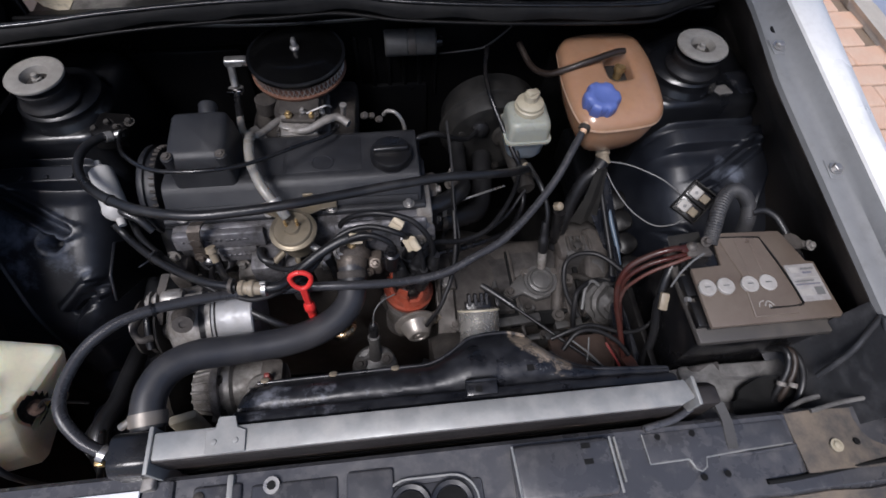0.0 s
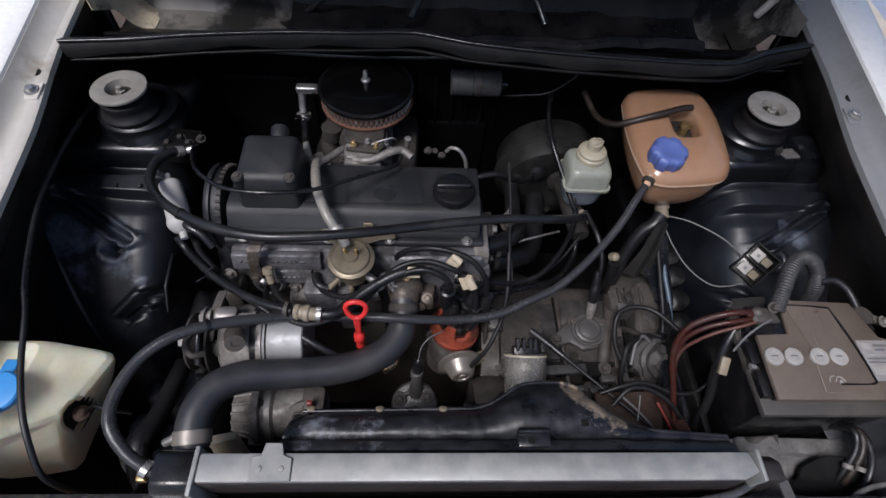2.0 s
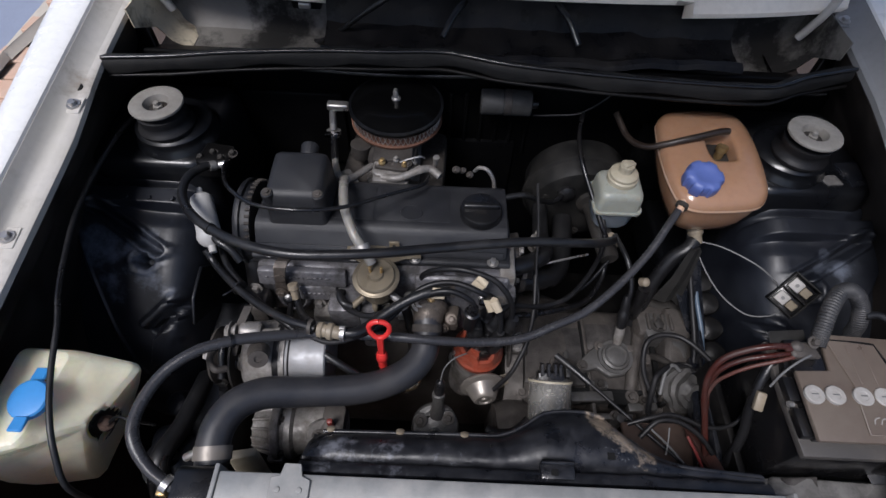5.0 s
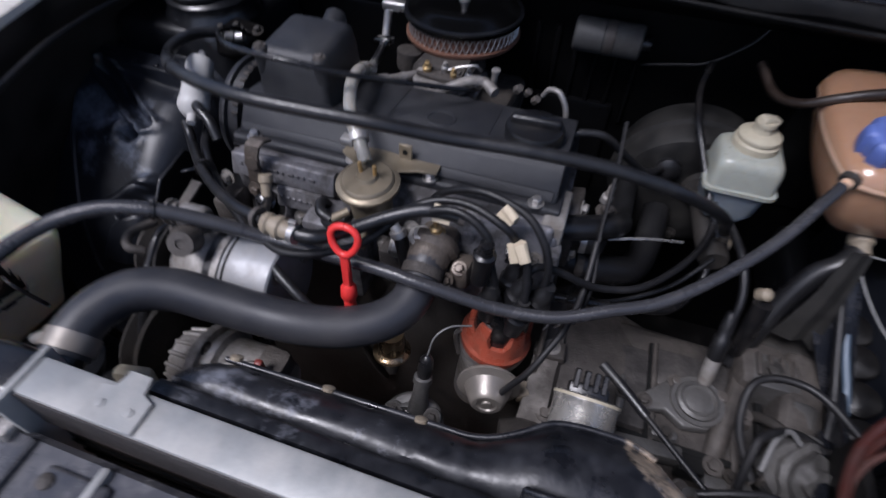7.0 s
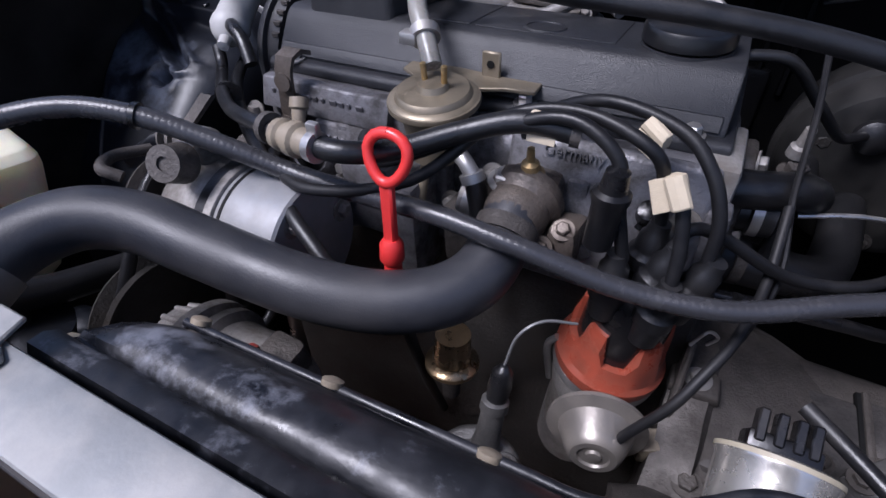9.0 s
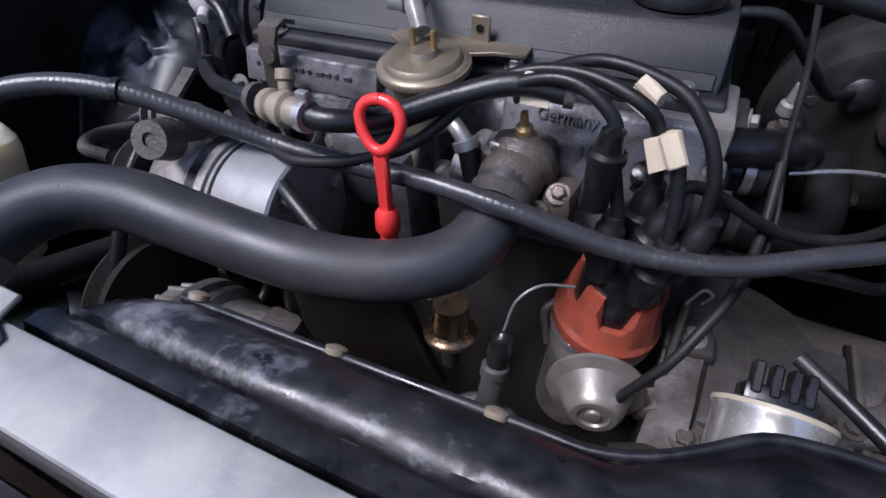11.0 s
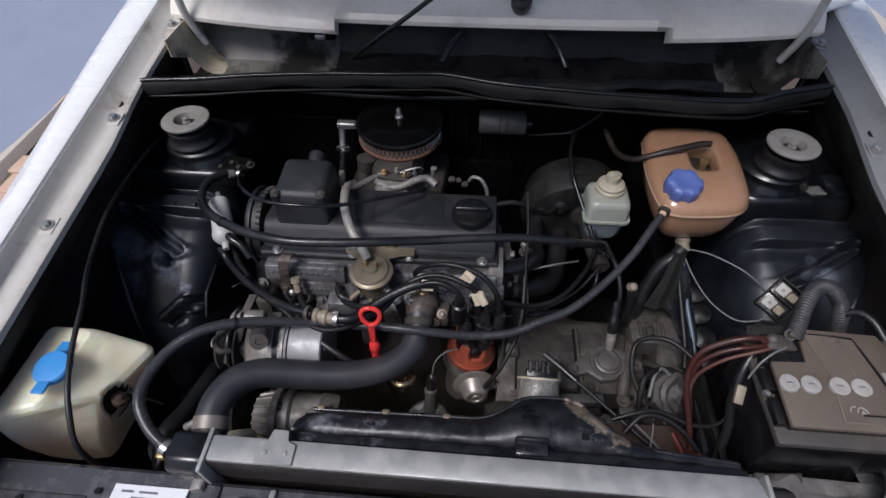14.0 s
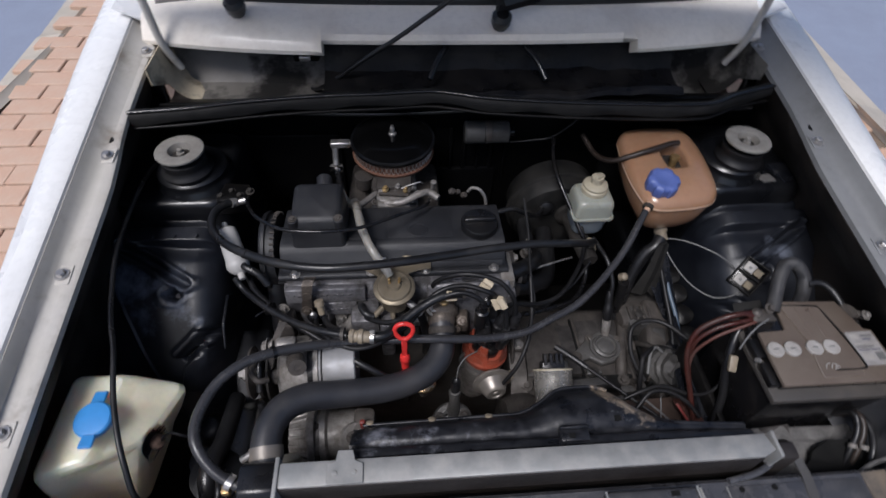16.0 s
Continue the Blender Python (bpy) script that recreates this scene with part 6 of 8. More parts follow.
for i in range(94):
    x = -0.215 + 0.006 * i
    u = min(1.0, (i / 6.0) ** 0.5)
    ey, ez = edge_of(x)
    sag = 0.012 * max(0.0, (x - 0.2) / 0.13)
    n1 = 0.002 * noise.noise(Vector((x * 30, 0, 1)))
    sec = [(x, 0.272, 0.770 - sag), (x, 0.275, 0.776 - sag), (x, 0.2815 + n1, 0.7755 - sag), (x, 0.287 + n1, 0.771 - sag), (x, 0.2885 + n1, 0.763 - sag), (x, 0.291 + n1, 0.761 - sag)]
    for k in (0.06, 0.2, 0.4, 0.6, 0.8, 0.93, 1.0):
        y = 0.292 + n1 + (ey - 0.292 - n1) * k
        bulge = (0.006 + 0.010 * min(1.0, max(0.0, (ey - 0.33) / 0.03))) * u * math.sin(math.pi * min(1.0, k * 1.06)) ** 0.7 if k < 0.93 else 0.0
        z = 0.763 - sag + (ez - 0.763 + sag) * k ** 2.2 + bulge * min(1.0, (ey - 0.296) / 0.03) + 0.0012 * noise.noise(Vector((x * 60, y * 60, 4)))
        sec.append((x, y, z - 0.02 * (1 - u) * k))
    sec += [(x, ey + 0.001, ez - 0.012), (x, ey - 0.004, ez - 0.06), (x, ey - 0.01, 0.5)]
    rows.append(sec)
cowl = part("sheet", loft(rows, 0.0022), M_COWL, shroud)
for x in (-0.19, -0.102, -0.02):
    part("edge_clip", lathe([(0, 0), (0, 0.0055), (0.003, 0.0055), (0.004, 0.003), (0.004, 0)], (x, 0.334, 0.738), (0, 0.7, 0.7), 14), M_DIRTYCREAM, shroud)
part("bracket_clip", box(0.066, 0.106, 0.277, 0.296, 0.764, 0.780, 0.003), M_COWL, shroud, "small folded bracket")
part("bracket_lip", box(0.066, 0.106, 0.292, 0.297, 0.772, 0.786, 0.002, 1), M_COWL, shroud)
part("slot", box(0.078, 0.086, 0.281, 0.288, 0.7795, 0.781, 0), M_CORE, shroud)
part("slot", box(0.148, 0.157, 0.303, 0.311, 0.7735, 0.775, 0), M_CORE, shroud)
part("rear_rim", tube([(x, edge_of(x)[0] + 0.001, edge_of(x)[1] + 0.001) for x in [-0.20 + 0.02 * k for k in range(19)]], 0.0026, 8, 3), M_COWL, shroud, "folded rear rim")
part("rim_edge", tube([(0.190, 0.336, 0.740), (0.212, 0.316, 0.748), (0.245, 0.303, 0.755), (0.34, 0.297, 0.750)], 0.003, 8), M_COWL, shroud)
mot = thing("fan_motor", "bright metal fan motor can with black plug", "motor", (0.115, 0.43, 0.60))
md = Vector((0.02, 0.88, 0.47)).normalized()
mo = Vector((0.117, 0.394, 0.608))
part("can", lathe([(0, 0), (0, 0.03), (0.003, 0.033), (0.062, 0.033), (0.064, 0.034), (0.068, 0.034), (0.070, 0.031), (0.070, 0)], mo, md, 40), M_CAN, mot, "bright plated metal can")
part("rim", lathe([(0.0655, 0.0345), (0.0685, 0.0345)], mo, md, 40), M_CREAM, mot)
tq = mo + md * 0.07
part("plug", box(tq.x - 0.022, tq.x + 0.018, tq.y - 0.012, tq.y + 0.012, tq.z, tq.z + 0.016, 0.003, 2, (-60, 0, 0)), M_PLASTIC, mot)
for dx in (-0.016, -0.006, 0.004, 0.012):
    part("pin", box(tq.x + dx - 0.003, tq.x + dx + 0.003, tq.y, tq.y + 0.012, tq.z + 0.01, tq.z + 0.03, 0.0012, 1, (-60, 0, 0)), M_PLASTIC, mot)
part("screw", hexbolt(tq + Vector((0.024, -0.01, 0)), md, 0.004, 0.005), M_STEEL, mot)

hose = thing("radiator_hose", "thick black rubber top radiator hose with clip", "hose", (-0.25, 0.38, 0.70))
HOSE = [(-0.325, 0.285, 0.744), (-0.328, 0.308, 0.751), (-0.324, 0.333, 0.755), (-0.309, 0.357, 0.755), (-0.282, 0.374, 0.748), (-0.247, 0.382, 0.736), (-0.21, 0.389, 0.725), (-0.17, 0.396, 0.717), (-0.13, 0.410, 0.710), (-0.098, 0.430, 0.709), (-0.080, 0.455, 0.713), (-0.076, 0.485, 0.722), (-0.076, 0.503, 0.73)]
part("tube", tube(HOSE, 0.0205, 22, 7), M_HOSE, hose)
part("clip", lathe([(-0.008, 0.0208), (-0.008, 0.0225), (0.008, 0.0225), (0.008, 0.0208)], (-0.3265, 0.297, 0.748), (-0.10, 0.95, 0.28), 32), M_ZINC, hose, "dull metal worm-drive clip")
part("clip_screw", lathe([(0, 0.005), (0.018, 0.005), (0.02, 0.003), (0.02, 0)], (-0.357, 0.29, 0.749), (0.6, 0.2, 0.3), 10), M_STEEL, hose)
part("clip", lathe([(-0.005, 0.0208), (-0.005, 0.0222), (0.006, 0.0222), (0.006, 0.0208)], (-0.076, 0.489, 0.7245), (0, 0.9, 0.4), 32), M_ALUDIRTY, hose)
th = thing("thermostat_housing", "cast aluminium coolant flange with brass sender", "housing", (-0.07, 0.52, 0.70))
part("body", wobble(lathe([(0, 0), (0, 0.021), (0.008, 0.023), (0.016, 0.023), (0.022, 0.028), (0.03, 0.028), (0.03, 0)], (-0.076, 0.497, 0.727), (0.05, 0.9, 0.2), 26), 0.02, 0.0008), M_BROWNALLOY, th)
part("tower", wobble(box(-0.092, -0.052, 0.512, 0.545, 0.715, 0.750, 0.008), 0.02, 0.0015), M_BROWNALLOY, th)
part("lug", wobble(box(-0.052, -0.03, 0.50, 0.53, 0.70, 0.728, 0.006), 0.02, 0.003), M_BROWNALLOY, th)
part("lug_bolt", hexbolt((-0.041, 0.506, 0.727), (0, -0.5, 0.85), 0.005, 0.006), M_BROWNALLOY, th)
part("flange_bolt", hexbolt((-0.052, 0.497, 0.716), (0, -0.9, 0.4), 0.005, 0.006), M_BROWNALLOY, th)
part("sender", lathe([(0, 0.010), (0.006, 0.010), (0.008, 0.007), (0.014, 0.006), (0.016, 0.003), (0.026, 0.0025), (0.027, 0)], (-0.072, 0.522, 0.75), (0, -0.15, 1), 12), M_BRASS, th, "brass temperature sender")
part("sender_nut", hexbolt((-0.088, 0.518, 0.747), (0, -0.2, 1), 0.008, 0.008), M_STEEL, th)
part("spigot", lathe([(0, 0.013), (0.03, 0.012), (0.031, 0)], (-0.095, 0.525, 0.716), (-0.9, -0.1, 0.15), 16), M_ALU, th)
part("spigot_clip", lathe([(0, 0.013), (0, 0.0145), (0.011, 0.0145), (0.011, 0.013)], (-0.110, 0.523, 0.718), (-0.9, -0.1, 0.15), 20), M_STEEL, th)
tsw = thing("thermo_switch", "brass thermo switch below the hose", "switch", (-0.105, 0.425, 0.62))
part("plug", lathe([(-0.022, 0), (-0.022, 0.0075), (-0.004, 0.0085), (0.014, 0.0085), (0.015, 0)], (-0.107, 0.464, 0.575), (0, 0.1, 1), 18), M_ALUDIRTY, tsw, "grey plug")
part("body", lathe([(0.012, 0.009), (0.014, 0.0215), (0.0155, 0.0228), (0.019, 0.0228), (0.0205, 0.0215), (0.023, 0.0165), (0.038, 0.015), (0.05, 0.0145), (0.052, 0)], (-0.107, 0.464, 0.575), (0, 0.1, 1), 28), M_POLBRASS, tsw)
fp = thing("oil_flange", "grey cast flange with two bolts and black sender boot", "flange", (-0.06, 0.42, 0.50))
fd = Vector((0, -0.42, 0.9)).normalized()
part("disc", wobble(lathe([(-0.05, 0.025), (-0.012, 0.03), (-0.004, 0.037), (0.004, 0.0385), (0.008, 0.037), (0.010, 0.034), (0.010, 0)], (-0.058, 0.402, 0.553), fd, 40), 0.02, 0.0012), M_OILALLOY, fp)
for x, y, z in ((-0.082, 0.408, 0.563), (-0.037, 0.413, 0.565)):
    part("boss", lathe([(-0.008, 0.0125), (0.008, 0.0115), (0.009, 0.010), (0.009, 0)], (x, y, z), fd, 20), M_OILALLOY, fp)
    part("bolt", hexbolt((x, y - 0.004, z + 0.008), fd, 0.006, 0.006), M_ALUDIRTY, fp)
part("web", wobble(prism([(-0.085, 0.405), (-0.062, 0.426), (-0.052, 0.427), (-0.032, 0.41), (-0.055, 0.414), (-0.062, 0.413)], 0.556, 0.576, "z", 0.003), 0.02, 0.001), M_OILALLOY, fp)
for x0, y0, x1, y1 in ((-0.058, 0.395, -0.058, 0.378), (-0.058, 0.395, -0.078, 0.385), (-0.058, 0.395, -0.038, 0.386)):
    part("cast_rib", tube([(x0, y0, 0.5615), (x1, y1, 0.553)], 0.0028, 8, 1), M_OILALLOY, fp)
part("pillar", wobble(lathe([(0, 0.0125), (0.02, 0.0095), (0.045, 0.0085), (0.046, 0.0105), (0.054, 0.0105), (0.056, 0.0075), (0.056, 0)], (-0.056, 0.416, 0.568), (0.03, 0.30, 0.95), 22), 0.015, 0.0008), M_OILALLOY, fp)
part("boot", lathe([(0, 0.0075), (0.012, 0.0088), (0.026, 0.0075), (0.032, 0.0035), (0.034, 0)], (-0.054, 0.4325, 0.62), (0.05, 0.25, 0.96), 16), M_RUBBER, fp)
part("wire", tube([(-0.0525, 0.4405, 0.652), (-0.048, 0.45, 0.675), (-0.035, 0.462, 0.684), (-0.015, 0.475, 0.678)], 0.0011, 6), M_GREYWIRE, fp)

dip = thing("dipstick", "red plastic oil dipstick with ring handle", "dipstick", (-0.14, 0.44, 0.68))
ring = [(-0.138 + 0.0135 * math.sin(a) * (1 + 0.25 * math.cos(a)), 0.4515 + 0.0045 * math.cos(a), 0.789 + 0.0145 * math.cos(a)) for a in (2 * math.pi * k / 20 for k in range(21))]
rb = tube(ring, 0.0036, 8, 1)
merge(rb, box(-0.1425, -0.1335, 0.4435, 0.450, 0.728, 0.777, 0.0015, 1, (-4, 0, 0)))
part("handle", rb, M_RED, dip)
part("collar", lathe([(0, 0.006), (0.004, 0.0085), (0.016, 0.008), (0.02, 0.0055)], (-0.138, 0.4435, 0.712), (0, 0.1, 1), 16), M_RED, dip)
part("lower_grip", lathe([(0, 0.0065), (0.016, 0.0062), (0.017, 0)], (-0.138, 0.4425, 0.696), (0, 0.1, 1), 12), M_RED, dip)
part("guide_tube", tube([(-0.138, 0.443, 0.70), (-0.138, 0.446, 0.66), (-0.138, 0.47, 0.55), (-0.138, 0.50, 0.45)], 0.005, 8), M_IRON, dip)

# long coolant bleed hose from expansion tank to radiator
HA = [(0.308, 0.676, 0.815), (0.287, 0.648, 0.800), (0.255, 0.607, 0.777), (0.21, 0.563, 0.755), (0.16, 0.524, 0.738), (0.113, 0.502, 0.730), (0.063, 0.482, 0.722), (0.005, 0.472, 0.724), (-0.059, 0.463, 0.741), (-0.117, 0.463, 0.747), (-0.174, 0.464, 0.745), (-0.23, 0.462, 0.748),
      (-0.279, 0.446, 0.769), (-0.324, 0.427, 0.789), (-0.365, 0.405, 0.798), (-0.396, 0.373, 0.797), (-0.410, 0.33, 0.794), (-0.405, 0.298, 0.79), (-0.385, 0.272, 0.775), (-0.36, 0.257, 0.762), (-0.345, 0.253, 0.757)]
bleed = thing("bleed_hose", "long thin black braided coolant hose", "hose", (0.0, 0.47, 0.72))
braid = tube(HA, 0.0074, 16, 36, radius=lambda u: 1.0 - 0.2 * max(0.0, (1 - u) - 0.35) / 0.65)
braid.verts.ensure_lookup_table()
for i in range(len(braid.verts) // 16):
    ring_verts = [braid.verts[16 * i + k] for k in range(16)]
    mid = sum((v.co for v in ring_verts), Vector()) / 16
    for k, v in enumerate(ring_verts):
        v.co = mid + (v.co - mid) * (1 + 0.028 * math.sin(2 * math.pi * (i / 3.0 + k / 8)))
part("tube", braid, M_BRAID, bleed)
part("clip", lathe([(0, 0.0085), (0, 0.0105), (0.008, 0.0105), (0.008, 0.0085)], (-0.366, 0.259, 0.765), (0.85, -0.4, -0.3), 16), M_STEEL, bleed)
part("clip_screw", box(-0.373, -0.362, 0.245, 0.256, 0.75, 0.762, 0.002), M_BRASS, bleed)
part("tie", lathe([(0, 0.0085), (0, 0.0095), (0.004, 0.0095), (0.004, 0.0085)], (-0.324, 0.427, 0.789), (-0.8, -0.4, 0.2), 14), M_PLASTIC, bleed)

# cables and small hoses over the engine
def run(name, pts, r, material, label, category, n=8, sub=7):
    return single(name, tube(pts, r, n, sub), material, label, category)


fh = thing("fuel_hose", "black rubber hose looping over the valve cover", "hose", (-0.1, 0.53, 0.84))
part("tube", tube([(-0.422, 0.718, 0.812), (-0.437, 0.702, 0.822), (-0.447, 0.67, 0.832), (-0.44, 0.63, 0.838), (-0.41, 0.587, 0.85), (-0.365, 0.547, 0.868), (-0.31, 0.515, 0.882), (-0.25, 0.499, 0.888), (-0.19, 0.502, 0.886), (-0.13, 0.513, 0.88), (-0.07, 0.533, 0.866), (0.0, 0.55, 0.858), (0.07, 0.567, 0.846), (0.125, 0.58, 0.83), (0.175, 0.605, 0.80), (0.215, 0.65, 0.75), (0.236, 0.69, 0.70)], 0.0066, 12, 7), M_RUBBER, fh)
part("tie", lathe([(-0.003, 0.0068), (-0.003, 0.0078), (0.003, 0.0078), (0.003, 0.0068)], (-0.365, 0.547, 0.868), (0.85, -0.5, 0.25), 14), M_PLASTIC, fh)
part("clip", lathe([(-0.005, 0.0068), (-0.005, 0.008), (0.005, 0.008), (0.005, 0.0068)], (-0.428, 0.711, 0.816), (-0.6, -0.6, 0.4), 16), M_STEEL, fh)
run("throttle_cable", [(-0.405, 0.725, 0.815), (-0.395, 0.69, 0.84), (-0.368, 0.63, 0.866), (-0.328, 0.589, 0.88), (-0.292, 0.574, 0.885), (-0.244, 0.572, 0.885), (-0.196, 0.593, 0.87), (-0.14, 0.645, 0.842), (-0.095, 0.684, 0.823), (-0.085, 0.715, 0.81)], 0.003, M_PLASTIC, "thin black throttle cable over the breather box", "cable")
ch = thing("clear_hose", "milky clear breather hose with clips", "hose", (-0.2, 0.65, 0.80))
part("dark_tube", tube([(-0.262, 0.843, 0.777), (-0.258, 0.822, 0.779), (-0.252, 0.79, 0.779), (-0.247, 0.765, 0.785)], 0.0062, 12), M_RUBBER, ch, "dark lower tube")
part("thin_tube", tube([(-0.248, 0.772, 0.783), (-0.243, 0.752, 0.789), (-0.232, 0.718, 0.803), (-0.218, 0.692, 0.817), (-0.213, 0.684, 0.824)], 0.0058, 12), M_CLEAR, ch)
part("tube", tube([(-0.214, 0.692, 0.820), (-0.211, 0.668, 0.835), (-0.206, 0.638, 0.845), (-0.199, 0.608, 0.845), (-0.184, 0.575, 0.835), (-0.167, 0.556, 0.818), (-0.157, 0.545, 0.806)], 0.0070, 16), M_CLEAR, ch)
part("clip", lathe([(-0.004, 0.009), (-0.004, 0.011), (0.004, 0.011), (0.004, 0.009)], (-0.171, 0.561, 0.8205), (0.5, -0.7, -0.5), 18), M_STEEL, ch)
part("clip_ear", box(-0.187, -0.173, 0.55, 0.562, 0.815, 0.824, 0.002), M_STEEL, ch)

dv = thing("vacuum_valve", "round brassy vacuum valve on a plated bracket", "valve", (-0.155, 0.54, 0.73))
vo = (-0.1515, 0.539, 0.738)
part("canister", lathe([(0, 0.014), (0.006, 0.022), (0.03, 0.0235), (0.042, 0.025), (0.045, 0.0305), (0.0465, 0.0322), (0.049, 0.0325), (0.0515, 0.0322), (0.053, 0.0305), (0.0535, 0.028), (0.056, 0.027), (0.0575, 0.0255), (0.058, 0.012), (0.062, 0.010), (0.063, 0)], vo, (0, -0.08, 1), 48), M_GOLD, dv)
part("rolled_edge", lathe([(0.0462, 0.0315), (0.0475, 0.0335), (0.0495, 0.0338), (0.0512, 0.0332), (0.0518, 0.0315)], vo, (0, -0.08, 1), 48), M_GOLD, dv)
part("stem", lathe([(0.058, 0.0022), (0.074, 0.0022), (0.075, 0)], (vo[0] + 0.005, vo[1], vo[2]), (0.05, -0.05, 1), 12), M_BRASS, dv)
part("stem", lathe([(0.058, 0.0022), (0.074, 0.0022), (0.075, 0)], (vo[0] - 0.004, vo[1], vo[2]), (-0.05, -0.05, 1), 12), M_BRASS, dv)
part("bottom_pipe", tube([(-0.156, 0.535, 0.742), (-0.156, 0.522, 0.73), (-0.156, 0.512, 0.71)], 0.0045, 8), M_GOLD, dv)
part("side_pipe", tube([(-0.135, 0.53, 0.755), (-0.122, 0.522, 0.752), (-0.112, 0.518, 0.742)], 0.006, 8), M_STEEL, dv)
part("side_pipe", tube([(-0.172, 0.522, 0.752), (-0.186, 0.508, 0.748)], 0.005, 8, 1), M_GOLD, dv)
part("clip", lathe([(0, 0.0075), (0, 0.009), (0.007, 0.009), (0.007, 0.0075)], (-0.115, 0.519, 0.745), (0.4, -0.2, -0.8), 14), M_STEEL, dv)
part("bracket", prism([(-0.20, 0.574), (-0.178, 0.56), (-0.135, 0.56), (-0.112, 0.57), (-0.09, 0.572), (-0.09, 0.588), (-0.12, 0.588), (-0.16, 0.592), (-0.20, 0.588)], 0.7845, 0.7875, "z", 0.0006, 1), M_GOLD, dv, "plated sheet bracket")
part("tab", box(-0.137, -0.122, 0.584, 0.587, 0.785, 0.806, 0.001, 1), M_GOLD, dv)
part("tab_hole", lathe([(0, 0.003), (0.0008, 0.003), (0.0008, 0)], (-0.1295, 0.5838, 0.797), (0, -1, 0), 12), M_CORE, dv)
run("vacuum_hose", [(-0.112, 0.518, 0.742), (-0.105, 0.512, 0.715), (-0.10, 0.508, 0.68), (-0.10, 0.5, 0.64)], 0.0075, M_RUBBER, "short black vacuum hose below the valve", "hose", 10)
run("valve_hose", [(-0.186, 0.508, 0.748), (-0.20, 0.512, 0.752), (-0.208, 0.53, 0.748), (-0.205, 0.545, 0.72), (-0.20, 0.55, 0.69)], 0.0055, M_RUBBER, "small black hose by the valve", "hose")

ff = thing("fuel_filter", "white plastic inline fuel filter", "fuel filter", (-0.42, 0.61, 0.77))
f0, f1 = Vector((-0.432, 0.656, 0.808)), Vector((-0.400, 0.578, 0.778))
fd2 = (f1 - f0).normalized()
part("body", lathe([(-0.012, 0.004), (-0.002, 0.0045), (0.0, 0.011), (0.004, 0.0155), (0.010, 0.0165), (0.060, 0.0172), (0.066, 0.0185), (0.071, 0.0185), (0.076, 0.0165), (0.082, 0.012), (0.085, 0.006), (0.095, 0.0055), (0.096, 0)], f0, fd2, 28), M_FILTER, ff)
run("fuel_line", [(-0.413, 0.58, 0.772), (-0.405, 0.572, 0.76), (-0.39, 0.556, 0.757), (-0.352, 0.521, 0.762), (-0.31, 0.49, 0.77), (-0.265, 0.464, 0.783), (-0.235, 0.453, 0.788), (-0.222, 0.449, 0.789)], 0.0056, M_RUBBER, "black fuel hose from filter to connector", "hose", 10)
run("fuel_line_lower", [(-0.40, 0.60, 0.758), (-0.385, 0.57, 0.752), (-0.363, 0.545, 0.75), (-0.325, 0.512, 0.742), (-0.281, 0.482, 0.74), (-0.238, 0.452, 0.735), (-0.2, 0.43, 0.728), (-0.16, 0.42, 0.70), (-0.13, 0.44, 0.65)], 0.0054, M_RUBBER, "black hose running down behind the radiator hose", "hose", 10)
run("fuel_line_upper", [(-0.408, 0.605, 0.785), (-0.392, 0.585, 0.792), (-0.372, 0.575, 0.785), (-0.358, 0.565, 0.768)], 0.0062, M_RUBBER, "short black hose beside the filter", "hose", 10)
tie = single("cable_tie", merge(lathe([(-0.002, 0.010), (-0.002, 0.0115), (0.002, 0.0115), (0.002, 0.010)], (-0.352, 0.526, 0.757), (0.7, -0.6, 0.1), 16), box(-0.375, -0.357, 0.515, 0.518, 0.757, 0.759, 0.0008, 1, (0, 0, 40))), M_PLASTIC, "black cable tie round two hoses", "cable tie")
cn = thing("hose_connector", "cream plastic hose connector with clips", "connector", (-0.205, 0.446, 0.77))
cd = Vector((1, -0.16, 0.05)).normalized()
part("body", lathe([(0, 0.007), (0, 0.010), (0.006, 0.011), (0.008, 0.009), (0.012, 0.009), (0.014, 0.0115), (0.02, 0.0115), (0.022, 0.009), (0.03, 0.009), (0.034, 0.007)], (-0.218, 0.4485, 0.789), cd, 18), M_DIRTYCREAM, cn)
part("clip", lathe([(0, 0.0085), (0, 0.0105), (0.005, 0.0105), (0.005, 0.0085)], (-0.231, 0.452, 0.789), cd, 14), M_ALUDIRTY, cn)
part("clip", merge(lathe([(0, 0.0085), (0, 0.010), (0.006, 0.010), (0.006, 0.0085)], (-0.187, 0.4435, 0.790), cd, 14), box(-0.188, -0.18, 0.442, 0.447, 0.797, 0.806, 0.001)), M_STEEL, cn)
vl = thing("vacuum_line", "black hose curving behind the dipstick", "hose", (-0.19, 0.444, 0.78))
part("tube", tube([(-0.19, 0.444, 0.79), (-0.165, 0.447, 0.789), (-0.145, 0.468, 0.784), (-0.11, 0.492, 0.792), (-0.075, 0.506, 0.80), (-0.04, 0.512, 0.796)], 0.0072, 10), M_RUBBER, vl)
part("clip", lathe([(0, 0.0071), (0, 0.0083), (0.006, 0.0083), (0.006, 0.0071)], (-0.046, 0.511, 0.7965), (0.98, 0.16, -0.1), 16), M_ALUDIRTY, vl, "dull metal clip")
run("sensor_lead", [(-0.272, 0.527, 0.758), (-0.268, 0.515, 0.745), (-0.255, 0.49, 0.752), (-0.235, 0.463, 0.782)], 0.005, M_RUBBER, "short lead with pale end", "lead")
